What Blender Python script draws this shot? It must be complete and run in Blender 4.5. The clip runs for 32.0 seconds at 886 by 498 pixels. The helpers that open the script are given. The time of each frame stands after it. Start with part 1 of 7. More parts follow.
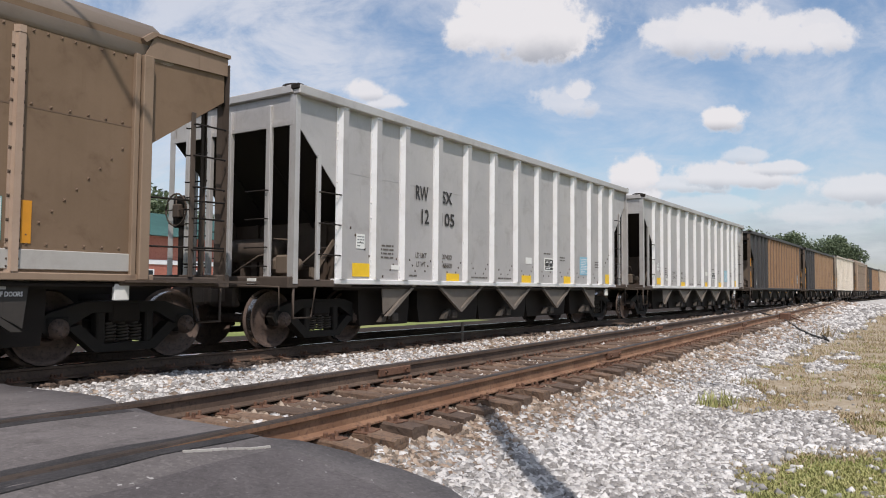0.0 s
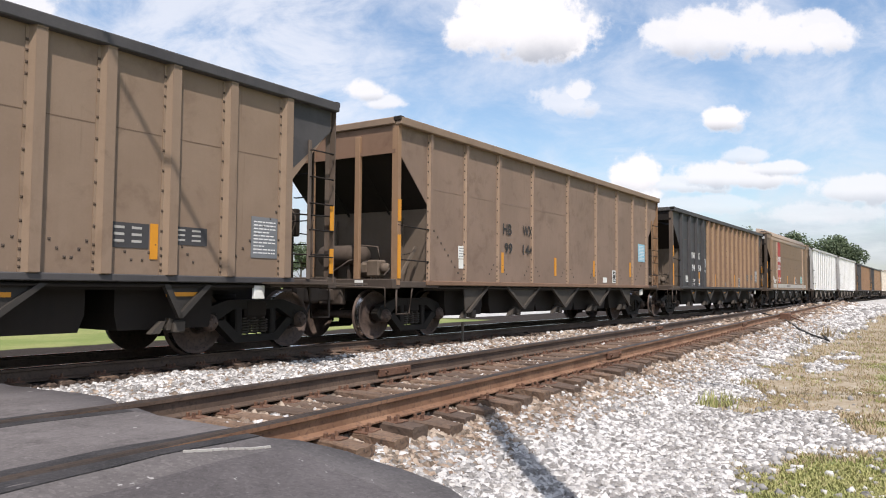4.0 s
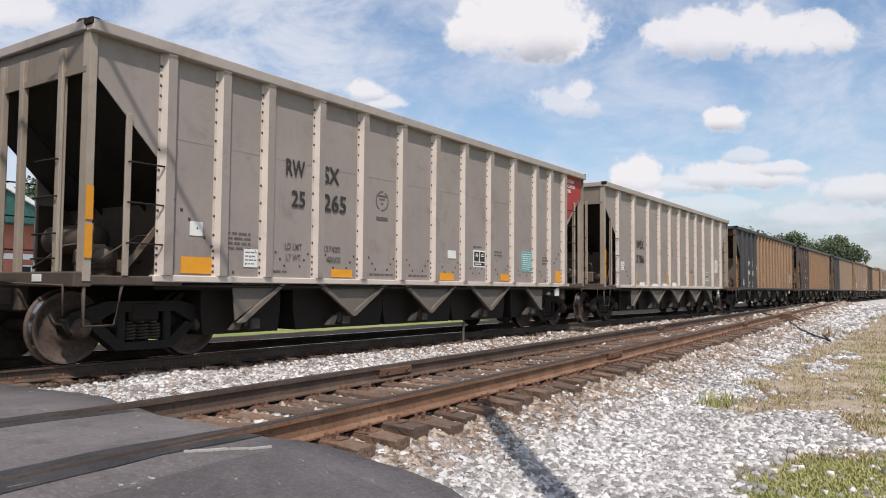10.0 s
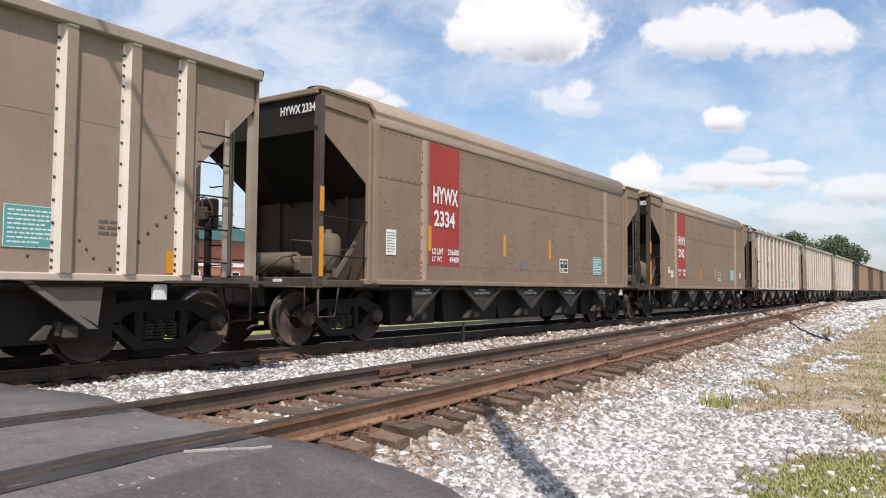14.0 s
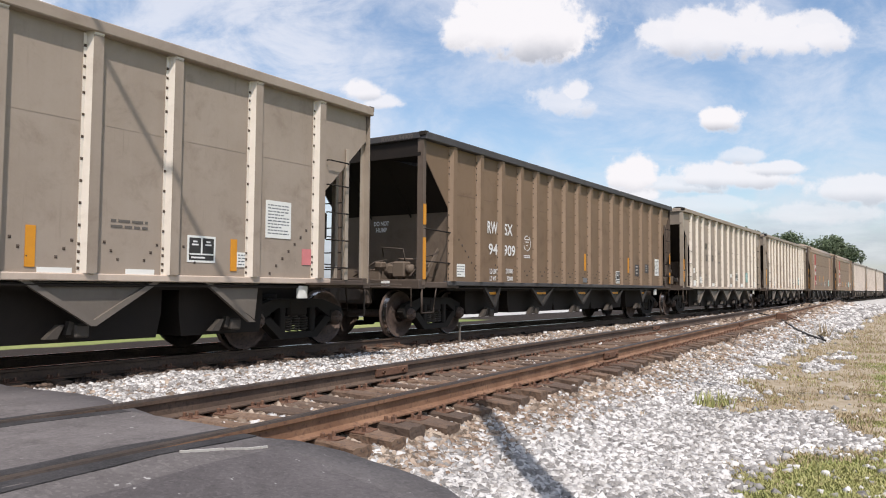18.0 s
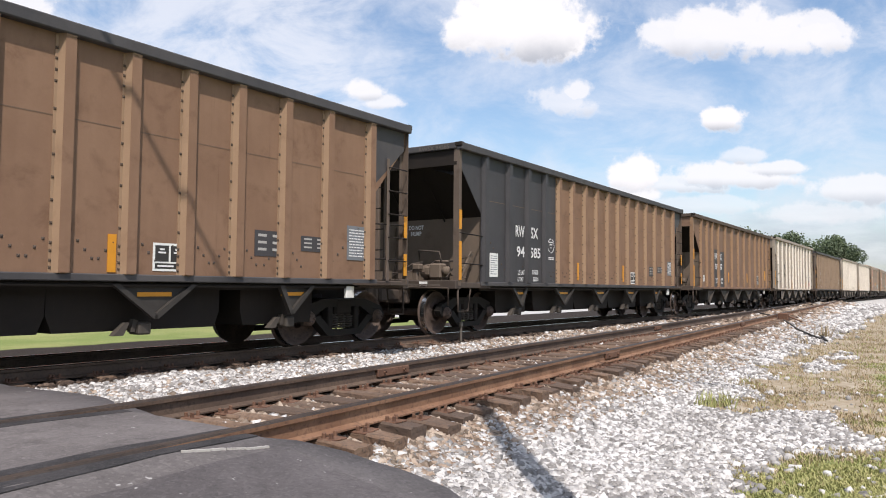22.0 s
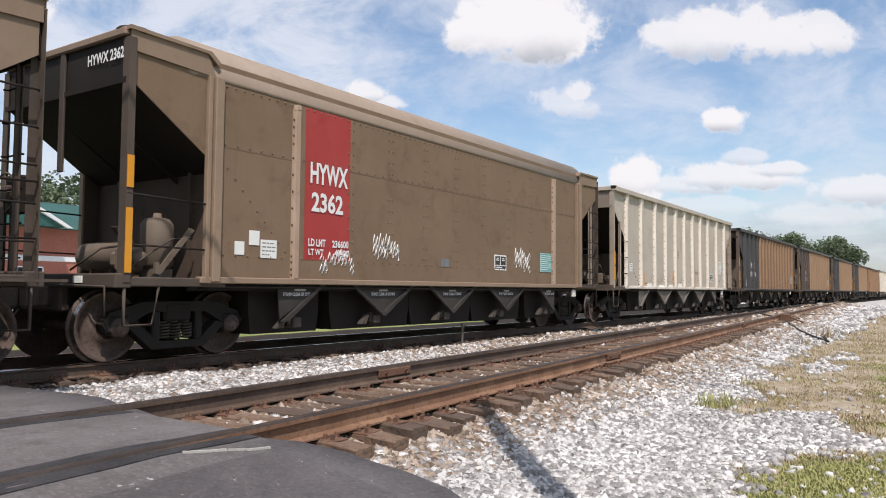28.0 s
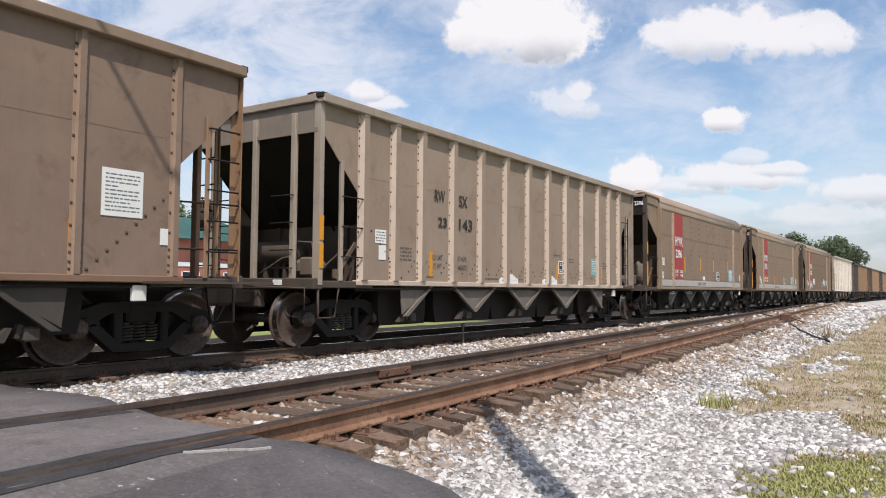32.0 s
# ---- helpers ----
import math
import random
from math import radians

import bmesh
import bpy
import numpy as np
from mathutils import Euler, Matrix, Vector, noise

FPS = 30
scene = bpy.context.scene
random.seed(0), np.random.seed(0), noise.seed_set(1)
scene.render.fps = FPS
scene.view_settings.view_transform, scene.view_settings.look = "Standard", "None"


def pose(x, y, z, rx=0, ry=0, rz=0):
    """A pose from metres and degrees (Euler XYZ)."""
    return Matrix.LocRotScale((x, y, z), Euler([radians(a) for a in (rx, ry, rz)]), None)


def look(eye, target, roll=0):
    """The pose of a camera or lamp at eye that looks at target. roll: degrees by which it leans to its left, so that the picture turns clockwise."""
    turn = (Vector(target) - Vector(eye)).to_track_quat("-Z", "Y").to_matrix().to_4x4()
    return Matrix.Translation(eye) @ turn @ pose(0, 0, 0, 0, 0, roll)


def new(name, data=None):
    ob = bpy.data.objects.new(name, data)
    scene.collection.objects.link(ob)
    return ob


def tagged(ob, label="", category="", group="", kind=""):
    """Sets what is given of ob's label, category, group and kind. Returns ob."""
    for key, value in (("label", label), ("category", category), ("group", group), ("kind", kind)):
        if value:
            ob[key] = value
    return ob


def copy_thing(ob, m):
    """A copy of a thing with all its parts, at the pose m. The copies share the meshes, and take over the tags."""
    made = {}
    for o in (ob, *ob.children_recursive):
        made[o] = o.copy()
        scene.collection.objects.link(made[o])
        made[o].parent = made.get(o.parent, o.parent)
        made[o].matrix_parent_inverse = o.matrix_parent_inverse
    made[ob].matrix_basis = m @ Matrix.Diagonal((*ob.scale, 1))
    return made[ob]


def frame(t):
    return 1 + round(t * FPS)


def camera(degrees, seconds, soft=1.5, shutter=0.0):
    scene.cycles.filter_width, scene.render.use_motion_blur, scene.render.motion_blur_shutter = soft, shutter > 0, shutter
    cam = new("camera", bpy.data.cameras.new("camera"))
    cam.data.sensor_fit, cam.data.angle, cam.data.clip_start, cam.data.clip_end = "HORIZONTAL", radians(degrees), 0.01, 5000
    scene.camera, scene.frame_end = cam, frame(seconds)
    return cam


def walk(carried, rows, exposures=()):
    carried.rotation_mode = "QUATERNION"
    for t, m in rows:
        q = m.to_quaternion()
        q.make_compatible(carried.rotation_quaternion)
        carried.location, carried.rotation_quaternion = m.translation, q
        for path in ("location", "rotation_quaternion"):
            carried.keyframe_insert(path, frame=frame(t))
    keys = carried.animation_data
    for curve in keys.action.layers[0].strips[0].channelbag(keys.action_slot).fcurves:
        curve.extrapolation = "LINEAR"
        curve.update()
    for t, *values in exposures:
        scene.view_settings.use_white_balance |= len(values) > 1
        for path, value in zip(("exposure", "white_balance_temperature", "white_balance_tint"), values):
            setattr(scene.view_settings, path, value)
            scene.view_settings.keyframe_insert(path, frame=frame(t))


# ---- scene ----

# ---- camera: stands by the track, with a slight sway ----
cam = camera(61.42, 32.0, soft=1.05)
EYE = (0.0, 0.0, 0.9875)


def aim(turn, lift):
    """The camera's pose: turn and lift in degrees off its usual line."""
    a, e = radians(34.2 + turn), radians(2.97 + lift)
    way = Vector((math.cos(a) * math.cos(e), math.sin(a) * math.cos(e), math.sin(e)))
    return look(EYE, Vector(EYE) + way, 0.48)


SWAY = [(0.0, 0.0, 0.0), (4.0, 0.02, 0.0), (6.0, 0.04, 0.0), (10.0, 0.08, 0.0), (13.5, 0.12, 0.0), (14.5, 0.0, 0.0), (16.5, -0.13, 0.0),
        (18.5, -0.21, 0.0), (20.0, -0.19, 0.0), (22.0, -0.1, 0.0), (23.2, -0.07, 0.0), (23.8, -0.06, 0.065), (25.5, -0.02, 0.065), (28.0, 0.0, 0.065),
        (30.0, 0.02, 0.065), (32.0, 0.05, 0.07)]
LIGHT = [(0.0, -0.22), (1.0, -0.18), (2.0, -0.02), (3.0, 0.1), (6.0, 0.15), (7.0, 0.15), (8.0, 0.19), (9.0, -0.04), (11.0, -0.1), (13.0, 0.09), (17.0, 0.01), (18.0, 0.02), (19.0, -0.08), (20.5, 0.02), (23.0, 0.15), (25.5, 0.1), (28.0, -0.01), (29.0, 0.1), (30.0, 0.1), (32.0, 0.0)]   # the camera's own exposure, in stops
walk(cam, [(t, aim(a, e)) for t, a, e in SWAY], [(t, stops, 6500, 14.5) for t, stops in LIGHT])

# ---- daylight ----
SUN_AZ, SUN_EL = 44.0, 57.0   # the sunlight runs towards this bearing (degrees from +x to +y), from this height


def sun_way():
    a, e = radians(SUN_AZ), radians(SUN_EL)
    return Vector((math.cos(a) * math.cos(e), math.sin(a) * math.cos(e), -math.sin(e)))


def make_sun():
    light = bpy.data.lights.new("sun", "SUN")
    light.energy, light.angle, light.color = 4.4, radians(0.5), (1.0, 0.95, 0.88)
    new("sun", light).matrix_basis = look((0, 0, 60), Vector((0, 0, 60)) + sun_way())


class Graph:
    """Short hand for wiring shader nodes."""

    def __init__(self, tree):
        self.tree = tree

    def node(self, kind):
        return self.tree.nodes.new(kind)

    def put(self, socket, value):
        if isinstance(value, bpy.types.NodeSocket):
            self.tree.links.new(value, socket)
        else:
            socket.default_value = value

    def math(self, op, a, b=0.0, c=0.0, clamp=False):
        n = self.node("ShaderNodeMath")
        n.operation, n.use_clamp = op, clamp
        for s, v in zip(n.inputs, (a, b, c)):
            self.put(s, v)
        return n.outputs[0]

    def vmath(self, op, a, b=(0, 0, 0), out=0):
        n = self.node("ShaderNodeVectorMath")
        n.operation = op
        self.put(n.inputs[0], a)
        self.put(n.inputs[1], b)
        return n.outputs[out]

    def noise(self, vector, scale, detail=4.0, rough=0.55, distort=0.0):
        n = self.node("ShaderNodeTexNoise")
        self.put(n.inputs["Vector"], vector)
        n.inputs["Scale"].default_value, n.inputs["Detail"].default_value = scale, detail
        n.inputs["Roughness"].default_value, n.inputs["Distortion"].default_value = rough, distort
        return n.outputs["Fac"]

    def ramp(self, fac, lo, hi):
        n = self.node("ShaderNodeMapRange")
        n.interpolation_type = "SMOOTHSTEP"
        self.put(n.inputs["Value"], fac)
        n.inputs["From Min"].default_value, n.inputs["From Max"].default_value = lo, hi
        return n.outputs["Result"]

    def mix(self, fac, a, b):
        n = self.node("ShaderNodeMix")
        n.data_type = "RGBA"
        self.put(n.inputs[0], fac)
        self.put(n.inputs[6], (*a, 1) if isinstance(a, tuple) else a)
        self.put(n.inputs[7], (*b, 1) if isinstance(b, tuple) else b)
        return n.outputs[2]

    def scaled(self, vector, scale, shift=(0, 0, 0)):
        n = self.node("ShaderNodeMapping")
        self.put(n.inputs["Vector"], vector)
        n.inputs["Scale"].default_value, n.inputs["Location"].default_value = scale, shift
        return n.outputs[0]


def make_sky():
    """A blue sky with fair-weather cumulus over the far side of the track and thin high cloud."""
    world = bpy.data.worlds.new("sky")
    scene.world, world.use_nodes = world, True
    g = Graph(world.node_tree)
    back = world.node_tree.nodes["Background"]
    air = g.node("ShaderNodeTexSky")
    air.sky_type, air.sun_disc, air.sun_elevation, air.sun_rotation = "NISHITA", False, radians(SUN_EL), radians(270 - SUN_AZ)
    air.air_density, air.dust_density, air.ozone_density = 1.1, 1.2, 1.6
    way = g.node("ShaderNodeTexCoord").outputs["Generated"]
    # flat chart of the sky towards bearing 34 degrees: a to the right, b up
    turn, lift = radians(34.2), radians(2.97)
    ahead = (math.cos(turn) * math.cos(lift), math.sin(turn) * math.cos(lift), math.sin(lift))
    right = (math.sin(turn), -math.cos(turn), 0.0)
    above = tuple(Vector(right).cross(Vector(ahead)))
    deep = g.math("MAXIMUM", g.vmath("DOT_PRODUCT", way, ahead, 1), 0.08)
    a = g.math("DIVIDE", g.vmath("DOT_PRODUCT", way, right, 1), deep)
    b = g.math("DIVIDE", g.vmath("DOT_PRODUCT", way, above, 1), deep)
    chart = g.node("ShaderNodeCombineXYZ")
    g.put(chart.inputs[0], a)
    g.put(chart.inputs[1], b)
    chart = chart.outputs[0]
    puff = g.math("SUBTRACT", g.noise(chart, 9.0, 6.0, 0.6), 0.5)
    puff2 = g.math("SUBTRACT", g.noise(g.scaled(chart, (1, 1, 1), (3.3, 7.1, 0)), 30.0, 4.0, 0.6), 0.5)
    # cumulus: centre, half width, half height, weight
    heaps = [(0.095, 0.295, 0.1, 0.05, 1.0), (0.085, 0.335, 0.055, 0.035, 1.0), (0.16, 0.287, 0.05, 0.036, 1.0), (0.045, 0.29, 0.05, 0.034, 1.0),
             (0.325, 0.287, 0.08, 0.032, 0.86), (0.445, 0.287, 0.085, 0.036, 0.9), (0.385, 0.3, 0.11, 0.03, 0.9), (0.50, 0.3, 0.04, 0.022, 0.85),
             (0.155, 0.196, 0.042, 0.022, 0.6), (0.18, 0.213, 0.02, 0.015, 0.8),
             (0.374, 0.177, 0.036, 0.018, 1.0), (0.256, 0.098, 0.034, 0.032, 1.0), (0.255, 0.075, 0.04, 0.02, 0.9),
             (-0.105, 0.21, 0.028, 0.016, 0.9), (-0.075, 0.195, 0.032, 0.012, 0.8), (0.39, 0.1, 0.085, 0.019, 0.85), (0.45, 0.112, 0.04, 0.012, 0.8),
             (0.33, 0.09, 0.07, 0.014, 0.7), (0.56, 0.085, 0.06, 0.02, 0.7), (0.41, 0.128, 0.035, 0.012, 0.55), (0.35, 0.062, 0.09, 0.013, 0.4),
             (0.5, 0.05, 0.08, 0.016, 0.45), (-0.585, 0.315, 0.06, 0.035, 0.8)]
    cover, shade = 0.0, 0.0
    tops = (1, 2, 3, 6, 7, 9)      # heaps that stand on another, with no shaded base of their own
    for i, (x, y, w, h, full) in enumerate(heaps):
        dx = g.math("DIVIDE", g.math("SUBTRACT", a, x), w)
        dy = g.math("DIVIDE", g.math("SUBTRACT", b, y), h)
        dy = g.math("MULTIPLY", dy, g.math("ADD", 1.1, g.math("MULTIPLY", g.math("SIGN", dy), -0.1)))   # flatter below
        r = g.math("SQRT", g.math("ADD", g.math("MULTIPLY", dx, dx), g.math("MULTIPLY", dy, dy)))
        r = g.math("ADD", r, g.math("ADD", g.math("MULTIPLY", puff, -2.3), g.math("MULTIPLY", puff2, -1.35)))
        m = g.math("MULTIPLY", g.ramp(g.math("MULTIPLY", r, -1.0), -1.16, -0.72), full)
        cover = g.math("MAXIMUM", cover, m)
        low = g.math("MULTIPLY", g.ramp(g.math("ADD", g.math("MULTIPLY", dy, -1.0), g.math("MULTIPLY", puff, 1.2)), 0.05, 1.25), m)
        if i not in tops:
            shade = g.math("MAXIMUM", shade, low)
    # thin high cloud, drawn out in streaks, thicker towards the horizon
    slant = g.node("ShaderNodeMapping")
    g.put(slant.inputs["Vector"], chart)
    slant.inputs["Rotation"].default_value, slant.inputs["Scale"].default_value = (0, 0, radians(-20)), (3.0, 5.6, 1)
    wisp = g.noise(slant.outputs[0], 1.9, 9.0, 0.64, 0.4)
    flat = g.noise(g.scaled(chart, (1.6, 7.0, 1), (1.7, 0.4, 0)), 2.2, 6.0, 0.6, 0.3)
    height = g.node("ShaderNodeSeparateXYZ")
    g.put(height.inputs[0], way)
    low = g.ramp(g.math("MULTIPLY", height.outputs[2], -1.0), -0.22, -0.02)
    thin = g.math("MULTIPLY", g.ramp(wisp, 0.32, 0.72), 0.6)
    left = g.math("MULTIPLY", g.ramp(g.math("ADD", a, g.math("MULTIPLY", puff, 0.3)), -0.0, -0.14), g.ramp(wisp, 0.3, 0.6))
    thin = g.math("MAXIMUM", thin, g.math("MULTIPLY", left, 0.75))
    haze = g.math("MULTIPLY", g.ramp(g.math("ADD", flat, g.math("MULTIPLY", low, 0.32)), 0.52, 0.9), 0.7)
    thin = g.math("MAXIMUM", thin, haze)
    blue = g.vmath("MULTIPLY", air.outputs[0], (0.142, 0.151, 0.152))
    bank = g.ramp(g.math("ADD", g.noise(g.scaled(chart, (2.0, 7.5, 1), (5.2, 1.1, 0)), 3.0, 6.0, 0.62), g.math("MULTIPLY", low, 0.16)), 0.5, 0.78)
    veil = g.mix(thin, blue, g.mix(low, (0.84, 0.875, 0.925), g.mix(bank, (0.68, 0.72, 0.785), (0.44, 0.49, 0.575))))
    white = g.mix(shade, (0.93, 0.93, 0.935), (0.47, 0.505, 0.56))
    full = g.mix(cover, veil, white)
    g.put(back.inputs[0], full)
    back.inputs[1].default_value = 1.0


make_sun()
make_sky()

# ---- materials ----


def material(name, rough=0.7, metal=0.0, bump=0.0, bump_scale=60.0, spec=0.4):
    m = bpy.data.materials.new(name)
    m.use_nodes = True
    g = Graph(m.node_tree)
    b = m.node_tree.nodes["Principled BSDF"]
    b.inputs["Roughness"].default_value, b.inputs["Metallic"].default_value = rough, metal
    b.inputs["Specular IOR Level"].default_value = spec
    at = g.node("ShaderNodeTexCoord").outputs["Object"]
    if bump:
        n = g.node("ShaderNodeBump")
        n.inputs["Strength"].default_value, n.inputs["Distance"].default_value = bump, 0.02
        g.put(n.inputs["Height"], g.noise(at, bump_scale, 5.0))
        g.put(b.inputs["Normal"], n.outputs[0])
    return m, g, b, at


def paint(name, base, dust, amount=0.5, rough=0.62, metal=0.0, streak=0.5, spot=None, spots=0.0):
    """Weathered paint on steel: dust in clouds and in runs down the sheet, a little rust or flaking."""
    m, g, b, at = material(name, rough, metal, 0.08, 14.0, 0.3)
    own = g.node("ShaderNodeObjectInfo").outputs["Random"]
    away = g.node("ShaderNodeCombineXYZ")
    g.put(away.inputs[0], g.math("MULTIPLY", own, 37.0))
    g.put(away.inputs[2], g.math("MULTIPLY", own, 11.0))
    place = g.vmath("ADD", at, away.outputs[0])
    cloud = g.noise(place, 0.9, 6.0, 0.62)
    run = g.noise(g.scaled(place, (9, 9, 0.45)), 1.0, 5.0, 0.6)
    fine = g.noise(place, 38.0, 3.0, 0.7)
    f = g.math("ADD", g.math("MULTIPLY", g.ramp(cloud, 0.3, 0.7), amount), g.math("MULTIPLY", g.math("SUBTRACT", run, 0.5), streak))
    f = g.math("ADD", f, g.math("MULTIPLY", g.math("SUBTRACT", fine, 0.5), 0.35), clamp=True)
    colour = g.mix(f, base, dust)
    # stains: broad blotches, and long drips that start anywhere on the sheet
    blotch = g.ramp(g.noise(place, 2.3, 7.0, 0.66, 0.4), 0.5, 0.74)
    drip = g.ramp(g.noise(g.scaled(place, (17, 17, 0.8)), 1.0, 6.0, 0.68), 0.56, 0.78)
    mask = g.ramp(g.noise(place, 1.4, 3.0, 0.5), 0.42, 0.62)
    dark = g.math("MAXIMUM", g.math("MULTIPLY", blotch, 0.6), g.math("MULTIPLY", g.math("MULTIPLY", drip, mask), 0.75), clamp=True)
    colour = g.mix(g.math("MULTIPLY", dark, min(1.0, streak * 2.0)), colour, tuple(c * k for c, k in zip(base, (0.62, 0.57, 0.54))))
    bare = g.ramp(g.noise(g.scaled(place, (6, 6, 2.2)), 3.0, 8.0, 0.75), 0.64, 0.72)
    colour = g.mix(g.math("MULTIPLY", bare, 0.4 * amount), colour, tuple(min(0.8, c * 1.45) for c in dust))
    if spot:
        hole = g.ramp(g.noise(g.scaled(place, (2.4, 2.4, 1.5)), 2.2, 8.0, 0.72), 0.66 - spots, 0.72 - spots)
        colour = g.mix(hole, colour, spot)
    g.put(b.inputs["Base Color"], colour)
    g.put(b.inputs["Roughness"], g.math("ADD", rough - 0.1, g.math("MULTIPLY", cloud, 0.25)))
    return m


def rough_stuff(name, colours, scale, fine=40.0, rough=0.9, bump=0.3, bump_scale=60.0, island=False, own=0.0, metal=0.0):
    """Three colours mixed at two scales; own: how far each object differs from the next."""
    m, g, b, at = material(name, rough, metal, bump, bump_scale, 0.25)
    c0, c1, c2 = colours
    f = g.ramp(g.noise(at, scale, 5.0, 0.6), 0.36, 0.66)
    colour = g.mix(f, c0, c1)
    colour = g.mix(g.ramp(g.noise(at, fine, 4.0, 0.65), 0.48, 0.72), colour, c2)
    if island:
        dice = g.node("ShaderNodeNewGeometry").outputs["Random Per Island"]
        colour = g.mix(g.ramp(dice, 0.0, 0.8), g.vmath("MULTIPLY", colour, (0.36, 0.35, 0.34)), colour)
        colour = g.mix(g.ramp(g.math("FRACT", g.math("MULTIPLY", dice, 7.3)), 0.8, 0.97), colour, c2)
    if own:
        dice = g.node("ShaderNodeObjectInfo").outputs["Random"]
        colour = g.mix(g.math("MULTIPLY", dice, own), colour, c2)
    g.put(b.inputs["Base Color"], colour)
    return m


def worn_asphalt(name, lo, hi):
    """Old asphalt: mottled, with pale chips, dark oil spots and scuffs along the way of the traffic."""
    m, g, b, at = material(name, 0.85, 0.0, 0.3, 60.0, 0.3)
    f = g.ramp(g.noise(at, 1.1, 7.0, 0.66, 0.3), 0.34, 0.68)
    colour = g.mix(f, lo, hi)
    colour = g.mix(g.math("MULTIPLY", g.ramp(g.noise(at, 4.5, 6.0, 0.7), 0.5, 0.72), 0.6), colour, tuple(c * 0.62 for c in lo))
    scuff = g.ramp(g.noise(g.scaled(at, (2.2, 9.0, 1)), 2.4, 7.0, 0.72), 0.6, 0.7)
    colour = g.mix(g.math("MULTIPLY", scuff, 0.35), colour, tuple(c * 1.7 for c in hi))
    cell = g.node("ShaderNodeTexVoronoi")
    g.put(cell.inputs["Vector"], at)
    cell.inputs["Scale"].default_value = 60.0
    chip = g.node("ShaderNodeSeparateColor")
    g.put(chip.inputs[0], cell.outputs["Color"])
    colour = g.mix(g.math("MULTIPLY", g.ramp(chip.outputs[0], 0.55, 1.0), 0.2), colour, tuple(c * 1.75 for c in hi))
    colour = g.mix(g.math("MULTIPLY", g.ramp(chip.outputs[1], 0.6, 1.0), 0.25), colour, tuple(c * 0.45 for c in lo))
    spot = g.math("MULTIPLY", g.ramp(g.noise(at, 14.0, 2.0, 0.5), 0.70, 0.74), 0.8)
    colour = g.mix(spot, colour, (0.4, 0.385, 0.37))
    g.put(b.inputs["Base Color"], colour)
    return m


def plain(name, colour, rough=0.6, metal=0.0, vary=0.25):
    m, g, b, at = material(name, rough, metal, 0.0)
    dark = tuple(c * (1 - vary) for c in colour)
    g.put(b.inputs["Base Color"], g.mix(g.noise(at, 6.0, 6.0, 0.65), dark, tuple(min(1.0, c * (1 + vary * 0.6)) for c in colour)))
    return m


